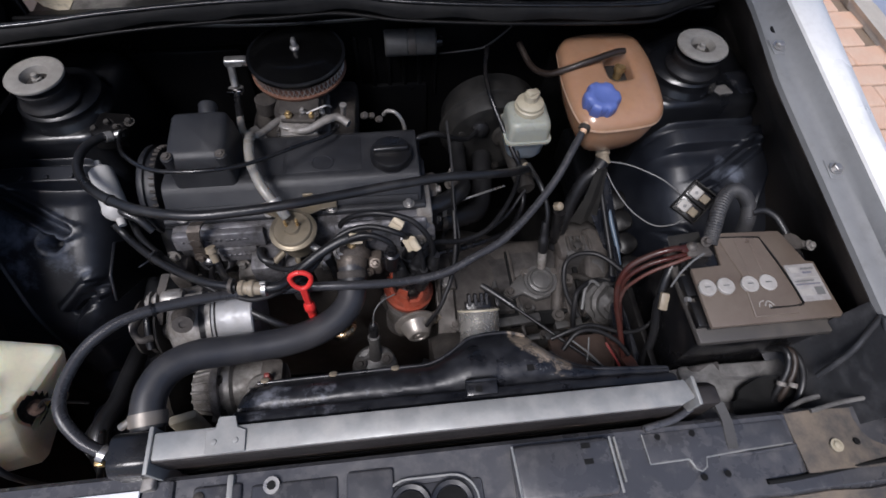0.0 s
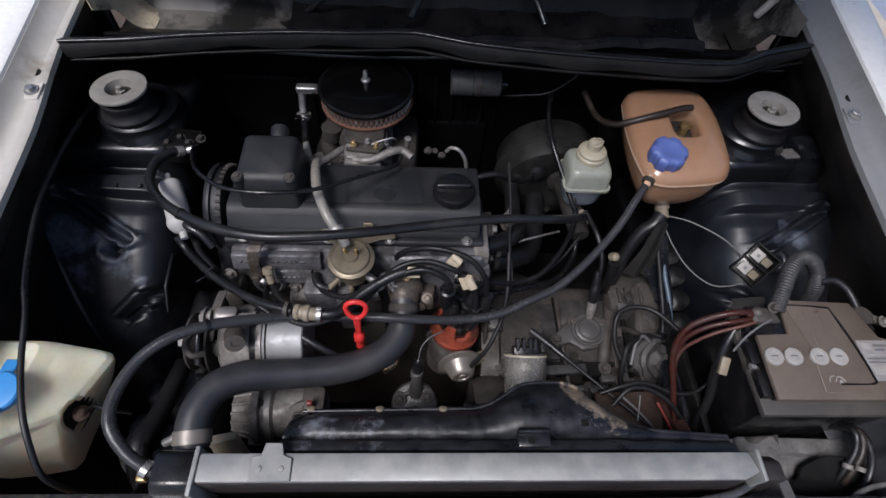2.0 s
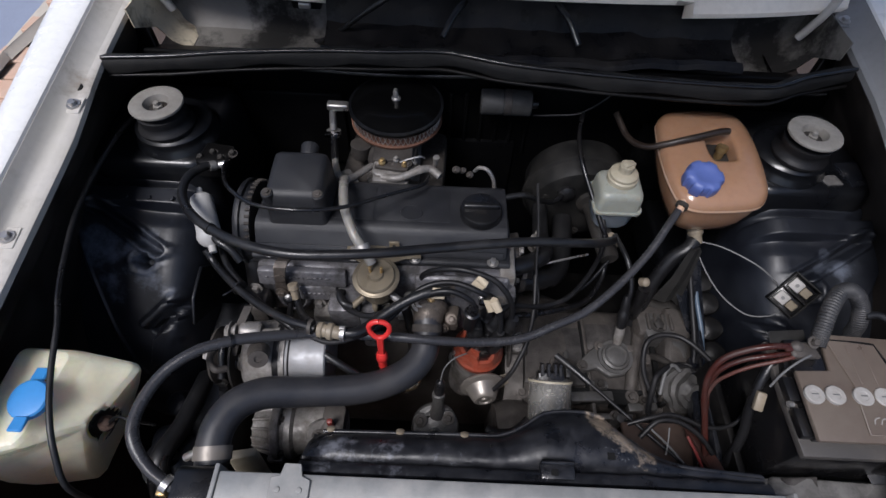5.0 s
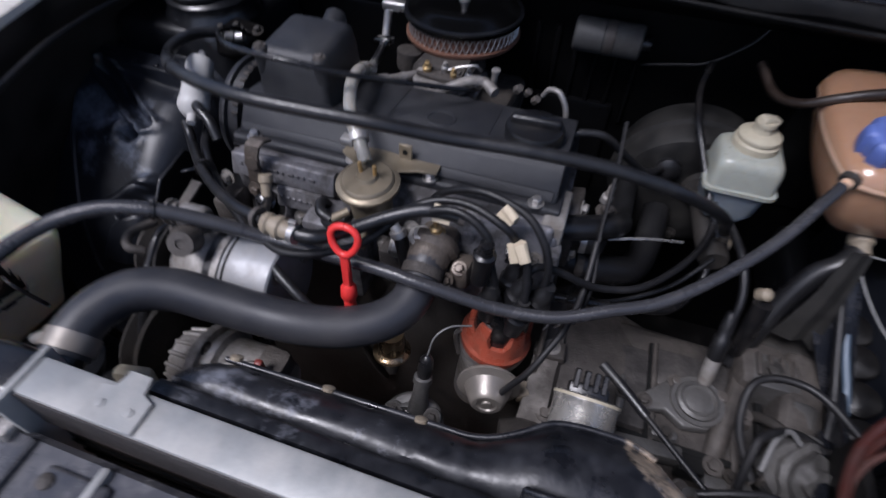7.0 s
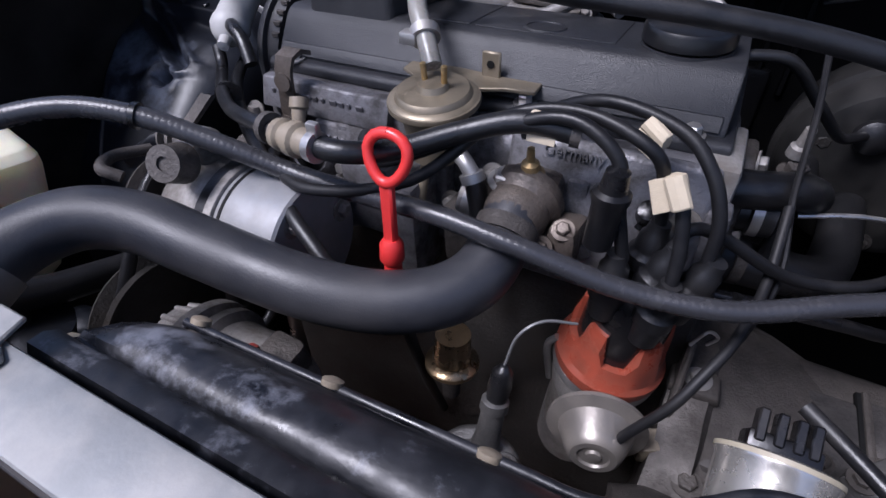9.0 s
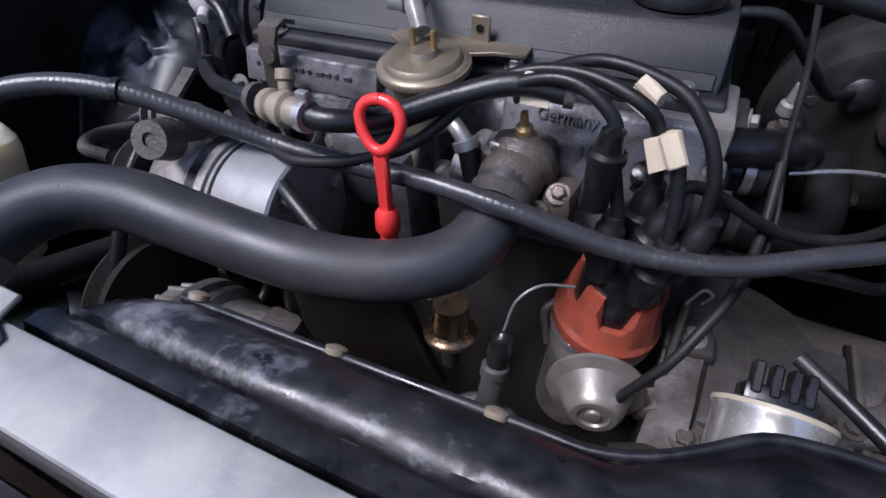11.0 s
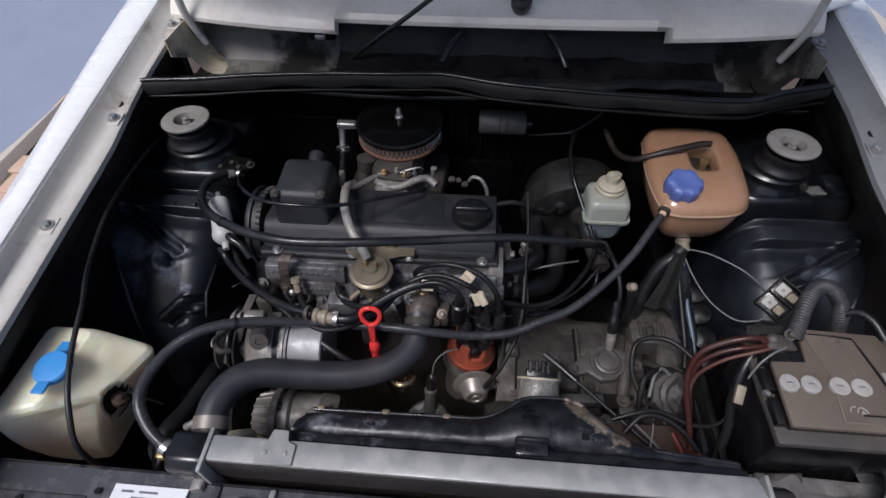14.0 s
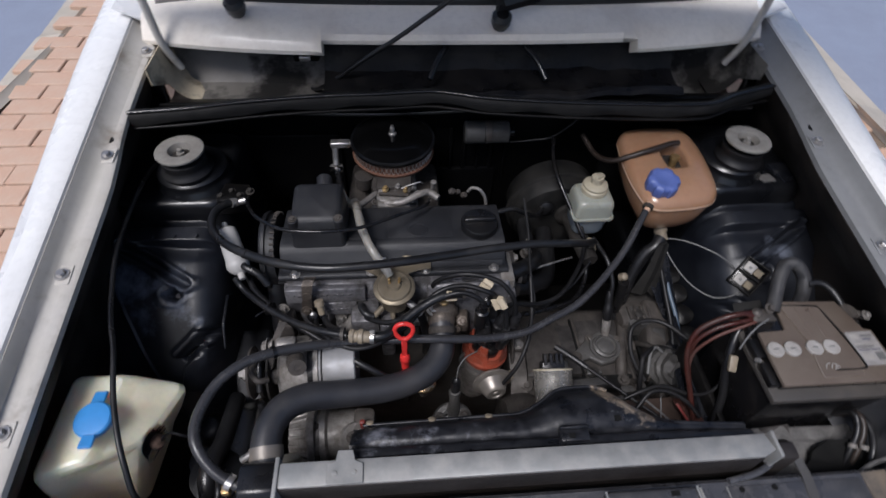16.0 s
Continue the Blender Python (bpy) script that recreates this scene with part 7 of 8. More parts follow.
single("lead_end", lathe([(0, 0.0055), (0.014, 0.006), (0.016, 0.008), (0.024, 0.0075), (0.025, 0)], (-0.270, 0.518, 0.747), (-0.15, 0.45, 0.8), 14), M_DIRTYCREAM, "pale plastic end of a lead", "connector")
run("vacuum_pipe", [(0.03, 0.443, 0.611), (0.038, 0.446, 0.628), (0.054, 0.455, 0.655), (0.066, 0.472, 0.674), (0.078, 0.497, 0.687), (0.088, 0.54, 0.70), (0.09, 0.59, 0.73)], 0.0036, M_LEAD, "thin black vacuum pipe from the distributor can", "hose")

# pipes at the gearbox end of the head
hp = thing("heater_pipe", "black rubber heater hoses at the engine's end", "hose", (0.1, 0.62, 0.60))
part("upper_hose", tube([(0.045, 0.60, 0.728), (0.075, 0.612, 0.726), (0.10, 0.63, 0.72), (0.115, 0.66, 0.70), (0.12, 0.72, 0.66), (0.125, 0.80, 0.65)], 0.0145, 14), M_RUBBER, hp)
part("lower_hose", tube([(0.04, 0.62, 0.65), (0.07, 0.635, 0.64), (0.11, 0.645, 0.632), (0.15, 0.67, 0.62), (0.17, 0.74, 0.61), (0.18, 0.83, 0.61)], 0.0195, 16), M_RUBBER, hp)
part("clip", lathe([(0, 0.02), (0, 0.0212), (0.009, 0.0212), (0.009, 0.02)], (0.075, 0.636, 0.64), (1, 0.15, -0.1), 24), M_ALUDIRTY, hp)
run("brake_vacuum_hose", [(0.03, 0.695, 0.785), (0.046, 0.70, 0.788), (0.072, 0.71, 0.782), (0.103, 0.735, 0.744), (0.135, 0.768, 0.703), (0.152, 0.785, 0.697), (0.163, 0.80, 0.694)], 0.0048, M_RUBBER, "black vacuum hose to the brake servo", "hose", 10)
wf = thing("heater_flange", "grimy cast flange with hose stub, bolts and sender", "flange", (0.07, 0.64, 0.66))
part("body", wobble(prism([(0.60, 0.665), (0.67, 0.66), (0.67, 0.735), (0.625, 0.742), (0.60, 0.72)], 0.046, 0.066, "x", 0.005), 0.02, 0.002), M_ALUDIRTY, wf)
part("stub", lathe([(0, 0.016), (0.012, 0.0155), (0.014, 0.0175), (0.03, 0.0175), (0.032, 0.015), (0.034, 0)], (0.06, 0.622, 0.70), (1, 0.02, 0), 22), M_RUBBER, wf)
part("stub_clip", lathe([(0, 0.0178), (0, 0.0188), (0.007, 0.0188), (0.007, 0.0178)], (0.074, 0.6225, 0.70), (1, 0.02, 0), 22), M_STEEL, wf)
part("sender", lathe([(0, 0.007), (0.008, 0.007), (0.010, 0.0045), (0.024, 0.004), (0.025, 0)], (0.090, 0.655, 0.735), (0.1, -0.1, 1), 12), M_ALU, wf, "small metal sender")
part("sender_base", hexbolt((0.094, 0.65, 0.722), (0.1, -0.1, 1), 0.008, 0.010), M_ALUDIRTY, wf)
part("pipe", tube([(0.096, 0.65, 0.73), (0.10, 0.645, 0.705), (0.10, 0.64, 0.68), (0.095, 0.635, 0.64)], 0.0055, 10), M_IRON, wf)
for y, z in ((0.612, 0.68), (0.655, 0.69), (0.632, 0.735)):
    part("bolt", hexbolt((0.066, y, z), (1, -0.1, 0.2), 0.006, 0.007), M_ALU, wf)
ec = thing("end_bracket", "grimy sheet bracket with bolts between engine and gearbox", "bracket", (0.07, 0.52, 0.60))
part("plate", wobble(prism([(0.478, 0.545), (0.545, 0.555), (0.555, 0.61), (0.53, 0.64), (0.50, 0.60)], 0.058, 0.064, "x", 0.002, 1), 0.02, 0.002), M_ALUDIRTY, ec)
part("ear", wobble(box(0.055, 0.092, 0.515, 0.54, 0.592, 0.602, 0.003), 0.015, 0.002), M_ALUDIRTY, ec)
part("bolt", hexbolt((0.075, 0.528, 0.602), (0, -0.1, 1), 0.0065, 0.007), M_ALU, ec)
part("bolt", hexbolt((0.064, 0.50, 0.575), (1, -0.2, 0.2), 0.006, 0.007), M_ALU, ec)
part("spring_clip", tube([(0.058, 0.515, 0.65), (0.066, 0.52, 0.663), (0.074, 0.525, 0.655), (0.07, 0.53, 0.64)], 0.0013, 6), M_STEEL, ec)
single("plug_socket", wobble(box(0.046, 0.064, 0.472, 0.49, 0.545, 0.578, 0.003, 2, (12, -10, 20)), 0.012, 0.002), M_DIRTYCREAM, "small pale plug socket below the distributor", "connector")
run("dusty_wire", [(0.075, 0.545, 0.68), (0.10, 0.56, 0.665), (0.14, 0.585, 0.655), (0.19, 0.62, 0.66), (0.23, 0.66, 0.68)], 0.0028, M_RUBBER, "thin dusty black wire over the bell housing", "wire")
run("clutch_cable", [(0.238, 0.697, 0.66), (0.232, 0.66, 0.63), (0.20, 0.61, 0.63), (0.15, 0.575, 0.655), (0.095, 0.552, 0.672), (0.06, 0.545, 0.675)], 0.005, M_PLASTIC, "black cable sheath behind the bleed hose", "cable")
run("dark_cable", [(0.09, 0.72, 0.80), (0.092, 0.66, 0.77), (0.091, 0.60, 0.733), (0.096, 0.565, 0.705), (0.095, 0.545, 0.685), (0.089, 0.535, 0.65)], 0.0025, M_LEAD, "black cable hanging down past the engine's end", "cable")
run("thin_rod", [(0.105, 0.63, 0.70), (0.145, 0.64, 0.705), (0.19, 0.66, 0.695)], 0.002, M_STEEL, "thin bright metal rod", "rod")
single("coupling", wobble(lathe([(0, 0.010), (0.006, 0.017), (0.022, 0.017), (0.026, 0.012), (0.045, 0.010), (0.046, 0)], (0.243, 0.712, 0.645), (-0.1, -0.2, 1), 18), 0.02, 0.002), M_DIRTYCREAM, "dirty pale hose coupling", "coupling")

# ---- bulkhead side ----
coil = thing("ignition_coil", "dull grey cylinder with band on the bulkhead", "cylinder", (0.045, 0.92, 0.79))
part("can", lathe([(0, 0), (0, 0.021), (0.003, 0.0235), (0.04, 0.0235), (0.041, 0.022), (0.055, 0.022), (0.056, 0.0235), (0.09, 0.0235), (0.093, 0.02), (0.093, 0)], (-0.001, 0.918, 0.803), (1, 0, 0), 32), M_COILGREY, coil)
part("band", lathe([(0, 0.0225), (0, 0.0242), (0.012, 0.0242), (0.012, 0.0225)], (0.042, 0.918, 0.803), (1, 0, 0), 32), M_ALUDIRTY, coil)
part("tip", lathe([(0, 0.010), (0.012, 0.008), (0.013, 0)], (0.092, 0.918, 0.803), (1, 0, 0), 14), M_PLASTIC, coil)
servo = thing("brake_servo", "dusty dark steel brake servo drum", "brake servo", (0.2, 0.86, 0.60))
part("drum", lathe([(0, 0), (0, 0.03), (0.002, 0.05), (0.003, 0.08), (0.008, 0.093), (0.02, 0.099), (0.036, 0.101), (0.039, 0.107), (0.046, 0.107), (0.049, 0.101), (0.09, 0.098), (0.092, 0)], (0.202, 0.805, 0.645), (0, 1, 0.06), 56), M_BOOST, servo)
part("pipe_elbow", lathe([(0, 0), (0, 0.017), (0.012, 0.016), (0.016, 0.010), (0.017, 0)], (0.168, 0.808, 0.692), (0, -1, 0.1), 20), M_RUBBER, servo)
for a in (35, 155, 275):
    part("stud", hexbolt((0.202 + 0.075 * math.cos(radians(a)), 0.812, 0.645 + 0.075 * math.sin(radians(a))), (0, -1, 0), 0.007, 0.007), M_IRON, servo)
mc = thing("brake_master_cylinder", "dark master cylinder with milky fluid reservoir and cream cap", "brake reservoir", (0.235, 0.75, 0.64))
part("cylinder", lathe([(0, 0), (0, 0.015), (0.004, 0.018), (0.12, 0.019), (0.125, 0.028), (0.135, 0.03), (0.136, 0)], (0.238, 0.675, 0.662), (-0.12, 1, 0.05), 26), M_IRON, mc)
secs = []
for z, w, d, r in ((0.688, 0.05, 0.05, 0.012), (0.70, 0.064, 0.06, 0.014), (0.735, 0.07, 0.066, 0.012), (0.738, 0.073, 0.069, 0.012)):
    secs.append([(u, v, z) for u, v in rounded(0.237, 0.752, w, d, r)])
part("reservoir", loft(secs, 0, True, True), M_FLUID, mc, "blue-grey fluid-filled lower half")
part("seam", loft([[(u, v, z) for u, v in rounded(0.237, 0.752, w, d, 0.012)] for z, w, d in ((0.7365, 0.083, 0.077), (0.7415, 0.083, 0.077))], 0, True, True), M_RESERVOIR, mc)
secs = []
for z, w, d, r in ((0.741, 0.075, 0.069, 0.010), (0.766, 0.073, 0.067, 0.010), (0.774, 0.070, 0.064, 0.012), (0.778, 0.064, 0.058, 0.014), (0.780, 0.054, 0.05, 0.016)):
    secs.append([(u, v, z) for u, v in rounded(0.237, 0.752, w, d, r)])
part("upper_half", loft(secs, 0, True, True), M_RESERVOIR, mc, "milky white upper half")
capo = (0.238, 0.758, 0.778)
part("cap", lathe([(0, 0.0235), (0.002, 0.0255), (0.010, 0.0255), (0.012, 0.0225), (0.013, 0.0225), (0.015, 0.024), (0.018, 0.0235), (0.021, 0.019), (0.0225, 0.0115), (0.030, 0.010), (0.031, 0.012), (0.036, 0.0115), (0.037, 0)], capo, (0, 0, 1), 28), M_CREAM, mc, "cream cap with cable plug")
part("plug", box(0.228, 0.252, 0.752, 0.766, 0.808, 0.819, 0.004, 2, (0, 15, 30)), M_CREAM, mc)
run("brake_cable", [(0.185, 0.90, 0.80), (0.175, 0.85, 0.79), (0.178, 0.80, 0.775), (0.196, 0.752, 0.745), (0.215, 0.71, 0.715), (0.232, 0.69, 0.69)], 0.0042, M_PLASTIC, "black cable past the brake reservoir", "cable")
run("bulkhead_cable", [(0.10, 0.925, 0.77), (0.14, 0.91, 0.785), (0.18, 0.9, 0.80), (0.22, 0.905, 0.83), (0.235, 0.91, 0.85)], 0.002, M_RUBBER, "thin black wire along the bulkhead", "wire")

# expansion tank
et = thing("expansion_tank", "peach translucent coolant expansion tank with blue cap", "coolant tank", (0.37, 0.77, 0.72))
def tank_ring(z, grow, dy=0.0):
    base = ((0.296, 0.846), (0.312, 0.872), (0.345, 0.882), (0.40, 0.884), (0.436, 0.876), (0.452, 0.84), (0.456, 0.78), (0.450, 0.71), (0.436, 0.682), (0.412, 0.67), (0.365, 0.664), (0.325, 0.664), (0.304, 0.678), (0.294, 0.72), (0.291, 0.78))
    c = Vector((0.372, 0.772))
    out = []
    for p in spline([(u, v, 0) for u, v in (*base, base[0])], 3)[:-1]:
        q = c + (Vector((p.x, p.y)) - c) * grow
        out.append((q.x, q.y + dy, z + 0.05 * (q.y - 0.77)))
    return out
part("bowl", loft([tank_ring(z, g, dy) for z, g, dy in ((0.733, 0.42, -0.02), (0.738, 0.56, -0.018), (0.752, 0.72, -0.012), (0.775, 0.85, -0.006), (0.80, 0.925, -0.002), (0.818, 0.95, 0), (0.818, 0.9, 0), (0.80, 0.35, 0))], 0, True, True), M_TANK, et)
part("rim", loft([tank_ring(z, g) for z, g in ((0.814, 0.90), (0.814, 0.97), (0.8155, 0.988), (0.8185, 0.990), (0.8205, 0.98), (0.8205, 0.90))], 0, True, False), M_RIM, et, "pale moulded rim")


def lid_ring(z, g, slide):
    return [(x + 0.012 * slide, y + 0.008 * slide, zz) for x, y, zz in tank_ring(z, g)]


lid = loft([lid_ring(z, g, s) for z, g, s in ((0.820, 0.985, 0), (0.825, 0.972, 0), (0.8305, 0.94, 0), (0.8355, 0.88, 0), (0.8395, 0.78, 0.1), (0.842, 0.66, 0.3), (0.8435, 0.48, 0.7), (0.844, 0.35, 1), (0.8425, 0.30, 1), (0.837, 0.275, 1), (0.826, 0.262, 1), (0.816, 0.25, 1))], 0, True, False)
part("dome", lid, M_TANK, et, "", 70)
# Floor of the well, much darker than its walls.
part("well_floor", loft([lid_ring(z, g, 1) for z, g in ((0.812, 0.262), (0.8195, 0.258))], 0, True, True), M_IRON, et, "dark floor of the hose well")
part("valve", lathe([(0, 0.007), (0.012, 0.007), (0.014, 0.0095), (0.022, 0.0095), (0.023, 0)], (0.388, 0.78, 0.818), (0.1, 0.2, 1), 14), M_BRASS, et, "brass valve under the hose")
capc = Vector((0.333, 0.704, 0.835))
cdn = Vector((-0.02, -0.16, 0.98)).normalized()
bc = lathe([(-0.006, 0.025), (0, 0.0265), (0.004, 0.0275), (0.015, 0.0275), (0.0195, 0.0268), (0.0225, 0.0245), (0.0238, 0.021), (0.0238, 0.014), (0.0225, 0.012), (0.0225, 0)], capc, cdn, 60)
for v in bc.verts:
    rel = v.co - capc
    rad_v = rel - cdn * rel.dot(cdn)
    if rad_v.length > 0.02:
        a = math.atan2(rad_v.y, rad_v.x)
        v.co += rad_v.normalized() * (0.0016 if math.cos(6 * a + 0.4) > -0.35 else -0.0016)
part("cap", bc, M_BLUEDARK, et, "dark blue ribbed screw cap")
part("stub", lathe([(0, 0.0065), (0.012, 0.006), (0.02, 0.006), (0.021, 0)], (0.312, 0.682, 0.818), (-0.5, -0.75, -0.35), 14), M_RIM, et)
part("stub_clip", lathe([(0, 0.008), (0, 0.0095), (0.007, 0.0095), (0.007, 0.008)], (0.3085, 0.6767, 0.8155), (-0.5, -0.75, -0.35), 16), M_IRON, et)
part("lower_stub", wobble(lathe([(0, 0.012), (0.012, 0.013), (0.016, 0.010), (0.03, 0.010), (0.032, 0)], (0.366, 0.70, 0.735), (0.1, -0.8, -0.5), 16), 0.02, 0.001), M_DIRTYCREAM, et)
run("overflow_hose", [(0.396, 0.802, 0.856), (0.378, 0.797, 0.858), (0.35, 0.789, 0.855), (0.322, 0.784, 0.849), (0.297, 0.785, 0.838), (0.272, 0.797, 0.82), (0.252, 0.83, 0.81), (0.237, 0.88, 0.82)], 0.0055, M_BROWNHOSE, "black overflow hose lying on the coolant tank", "hose", 10)
run("tank_lower_hose", [(0.366, 0.678, 0.722), (0.352, 0.665, 0.712), (0.335, 0.66, 0.695), (0.318, 0.645, 0.66), (0.305, 0.625, 0.62), (0.29, 0.60, 0.57)], 0.0125, M_RUBBER, "black hose below the coolant tank", "hose", 12)
single("tank_stay", wobble(loft([[(0.318, 0.62, 0.625), (0.335, 0.612, 0.63), (0.35, 0.62, 0.63), (0.365, 0.615, 0.62)], [(0.325, 0.62, 0.70), (0.335, 0.615, 0.70), (0.348, 0.622, 0.70), (0.355, 0.618, 0.69)], [(0.33, 0.63, 0.765), (0.337, 0.628, 0.765), (0.345, 0.632, 0.765), (0.35, 0.63, 0.76)]], 0.003), 0.05, 0.003), M_BOOST, "dusty folded black stay below the coolant tank", "stay")
single("gearbox_stay", wobble(loft([[(0.345, 0.66, 0.70), (0.36, 0.66, 0.70), (0.378, 0.66, 0.70)], [(0.35, 0.62, 0.65), (0.37, 0.615, 0.65), (0.392, 0.62, 0.65)], [(0.375, 0.57, 0.60), (0.395, 0.565, 0.60), (0.408, 0.57, 0.60)]], 0.003), 0.05, 0.003), M_BLUEBLACK, "dusty blue-black steel stay", "stay")
run("blue_line", [(0.37, 0.69, 0.715), (0.378, 0.655, 0.68), (0.385, 0.61, 0.645), (0.392, 0.565, 0.62), (0.395, 0.535, 0.60)], 0.004, mat("blue_grey_wire", (0.07, 0.10, 0.14), 0.45, bump=0.05), "blue-grey wire below the tank", "wire")
run("tank_wire", [(0.366, 0.68, 0.722), (0.40, 0.655, 0.738), (0.44, 0.622, 0.742), (0.467, 0.603, 0.732), (0.482, 0.595, 0.72)], 0.0013, M_GREYWIRE, "grey wire from tank to fuse holder", "wire")
run("tank_wire", [(0.366, 0.68, 0.72), (0.385, 0.64, 0.695), (0.41, 0.60, 0.678), (0.44, 0.568, 0.676), (0.468, 0.56, 0.685), (0.485, 0.563, 0.695)], 0.0013, M_GREYWIRE, "grey wire from tank to fuse holder", "wire")
fb = thing("fuse_holder", "smoky plastic fuse holder with two white and brass fuses", "fuse holder", (0.502, 0.585, 0.70))
fu = Vector((0.036, 0.026, 0.034)).normalized()
fw = Vector((0.035, -0.026, -0.006)).normalized()
fn = fw.cross(fu).normalized()
if fn.z < 0:
    fn = -fn
fw = fu.cross(fn).normalized()
FM = Matrix((fw, fu, fn)).transposed().to_4x4()
FM.translation = Vector((0.502, 0.583, 0.716))


def fuse_piece(name, bm, material, parent, label=""):
    bmesh.ops.transform(bm, matrix=FM, verts=bm.verts)
    return part(name, bm, material, parent, label)


fuse_piece("base", box(-0.024, 0.024, -0.030, 0.030, -0.014, -0.002, 0.003), M_PLASTIC, fb)
for y0, y1, x0, x1 in ((-0.030, -0.027, -0.024, 0.024), (0.027, 0.030, -0.024, 0.024), (-0.0015, 0.0015, -0.024, 0.024), (-0.027, 0.027, -0.024, -0.021), (-0.027, 0.027, 0.021, 0.024)):
    fuse_piece("wall", box(x0, x1, y0, y1, -0.002, 0.008, 0.001, 1), M_BOOST, fb)
for v in (-0.0145, 0.0135):
    fuse = fuse_piece("fuse", box(-0.018, 0.001, v - 0.009, v + 0.009, -0.001, 0.006, 0.001, 1), M_WHITEPL, fb, "white square fuse")
    fuse_piece("dot", lathe([(0, 0.003), (0.0006, 0.003), (0.0006, 0)], (-0.008, v, 0.006), (0, 0, 1), 12), M_GREYWIRE, fuse)
    fuse_piece("contact", box(0.002, 0.017, v - 0.007, v + 0.007, -0.001, 0.004, 0.001, 1), M_GOLD, fb)

# battery
bat = thing("battery", "car battery with brown top, white vent plugs and black case", "battery", (0.48, 0.39, 0.585))
BZ = 0.80
part("case", box(0.389, 0.583, 0.322, 0.462, 0.60, BZ - 0.036, 0.004), M_PLASTIC, bat, "black battery case")
part("ledge", box(0.384, 0.588, 0.316, 0.468, BZ - 0.036, BZ - 0.024, 0.003), M_LEDGE, bat, "dusty grey ledge of the case")
topb = prism([(0.393, 0.328), (0.578, 0.328), (0.576, 0.412), (0.565, 0.414), (0.548, 0.466), (0.447, 0.470), (0.441, 0.418), (0.396, 0.416)], BZ - 0.008, BZ, "z", 0.0025)
part("neck", box(0.399, 0.572, 0.334, 0.462, BZ - 0.028, BZ - 0.006, 0.002), M_PLASTIC, bat)
btop = part("lid", topb, M_BATTOP, bat, "brown plastic lid")
part("terminal_step", prism([(0.39, 0.42), (0.438, 0.42), (0.443, 0.466), (0.402, 0.466)], BZ - 0.027, BZ - 0.012, "z", 0.002), M_PLASTIC, bat)
part("raised_bar", prism([(0.455, 0.336), (0.516, 0.336), (0.527, 0.36), (0.512, 0.455), (0.45, 0.462), (0.462, 0.40)], BZ, BZ + 0.0022, "z", 0.001, 1), M_BATTOP, bat)
groove = tube([(0.452, 0.46, BZ + 0.0015), (0.505, 0.457, BZ + 0.0015), (0.513, 0.45, BZ + 0.0015), (0.524, 0.40, BZ + 0.0015), (0.5285, 0.358, BZ + 0.0015), (0.524, 0.348, BZ + 0.0015), (0.48, 0.347, BZ + 0.0022)], 0.0014, 6, 4)
part("groove", groove, M_CORE, bat)
for x in (0.4185, 0.4445, 0.479, 0.505):
    plug = lathe([(0, 0.012), (0.0035, 0.012), (0.0045, 0.011), (0.0045, 0.006), (0.0040, 0.0055), (0.0040, 0)], (x - 0.012, 0.384, BZ), (0, 0, 1), 28)
    vent = part("vent_plug", plug, M_WHITEPL, bat, "white round vent plug")
    part("slit", box(x - 0.016, x - 0.008, 0.3832, 0.3848, BZ + 0.0042, BZ + 0.0048, 0), M_GREYWIRE, vent)
for mark in (((0.466, 0.350), (0.469, 0.356), (0.475, 0.358)), ((0.474, 0.350), (0.478, 0.356), (0.483, 0.356), (0.487, 0.350)), ((0.479, 0.348), (0.481, 0.352), (0.483, 0.347))):
    part("chalk_mark", tube([(x, y, BZ + 0.0026) for x, y in mark], 0.0008, 6, 3), M_WHITEPL, bat, "small worn pale mark")
lab = part("paper_label", box(0.528, 0.571, 0.352, 0.408, BZ, BZ + 0.0012, 0), M_GREYPAPER, bat, "worn grey printed label, writing illegible")
for i, (x0, x1, y0, y1) in enumerate(((0.532, 0.545, 0.395, 0.404), (0.549, 0.567, 0.399, 0.402), (0.549, 0.562, 0.393, 0.396), (0.532, 0.567, 0.386, 0.388), (0.532, 0.56, 0.381, 0.383), (0.532, 0.567, 0.376, 0.378), (0.532, 0.55, 0.36, 0.37), (0.555, 0.567, 0.36, 0.372))):
    part("print_bar", box(x0, x1, y0, y1, BZ + 0.0013, BZ + 0.0018, 0), (M_WHITEPL, M_GREYWIRE, M_INK)[i % 3], lab)
part("terminal", lathe([(0, 0.009), (0.016, 0.008), (0.017, 0)], (0.418, 0.442, BZ - 0.014), (0, 0, 1), 18), M_STEEL, bat)
part("terminal", lathe([(0, 0.009), (0.016, 0.008), (0.017, 0)], (0.566, 0.45, BZ - 0.024), (0, 0, 1), 18), M_STEEL, bat)
for y0, y1 in ((0.336, 0.372), (0.38, 0.412)):
    part("side_step", box(0.384, 0.399, y0, y1, BZ - 0.024, BZ - 0.012, 0.002), M_PLASTIC, bat)
part("side_tab", lathe([(0, 0.004), (0.006, 0.004), (0.007, 0)], (0.386, 0.376, BZ - 0.014), (-1, 0, 0.2), 10), M_STEEL, bat)
part("clamp", wobble(box(0.400, 0.432, 0.432, 0.454, BZ - 0.008, BZ + 0.006, 0.004), 0.012, 0.004), M_ALUDIRTY, bat, "dirty terminal clamp")
part("terminal_ring", lathe([(0, 0.007), (0.004, 0.008), (0.006, 0.007), (0.008, 0.003), (0.009, 0)], (0.407, 0.447, BZ + 0.002), (-0.2, -0.1, 1), 16), M_ALUDIRTY, bat)
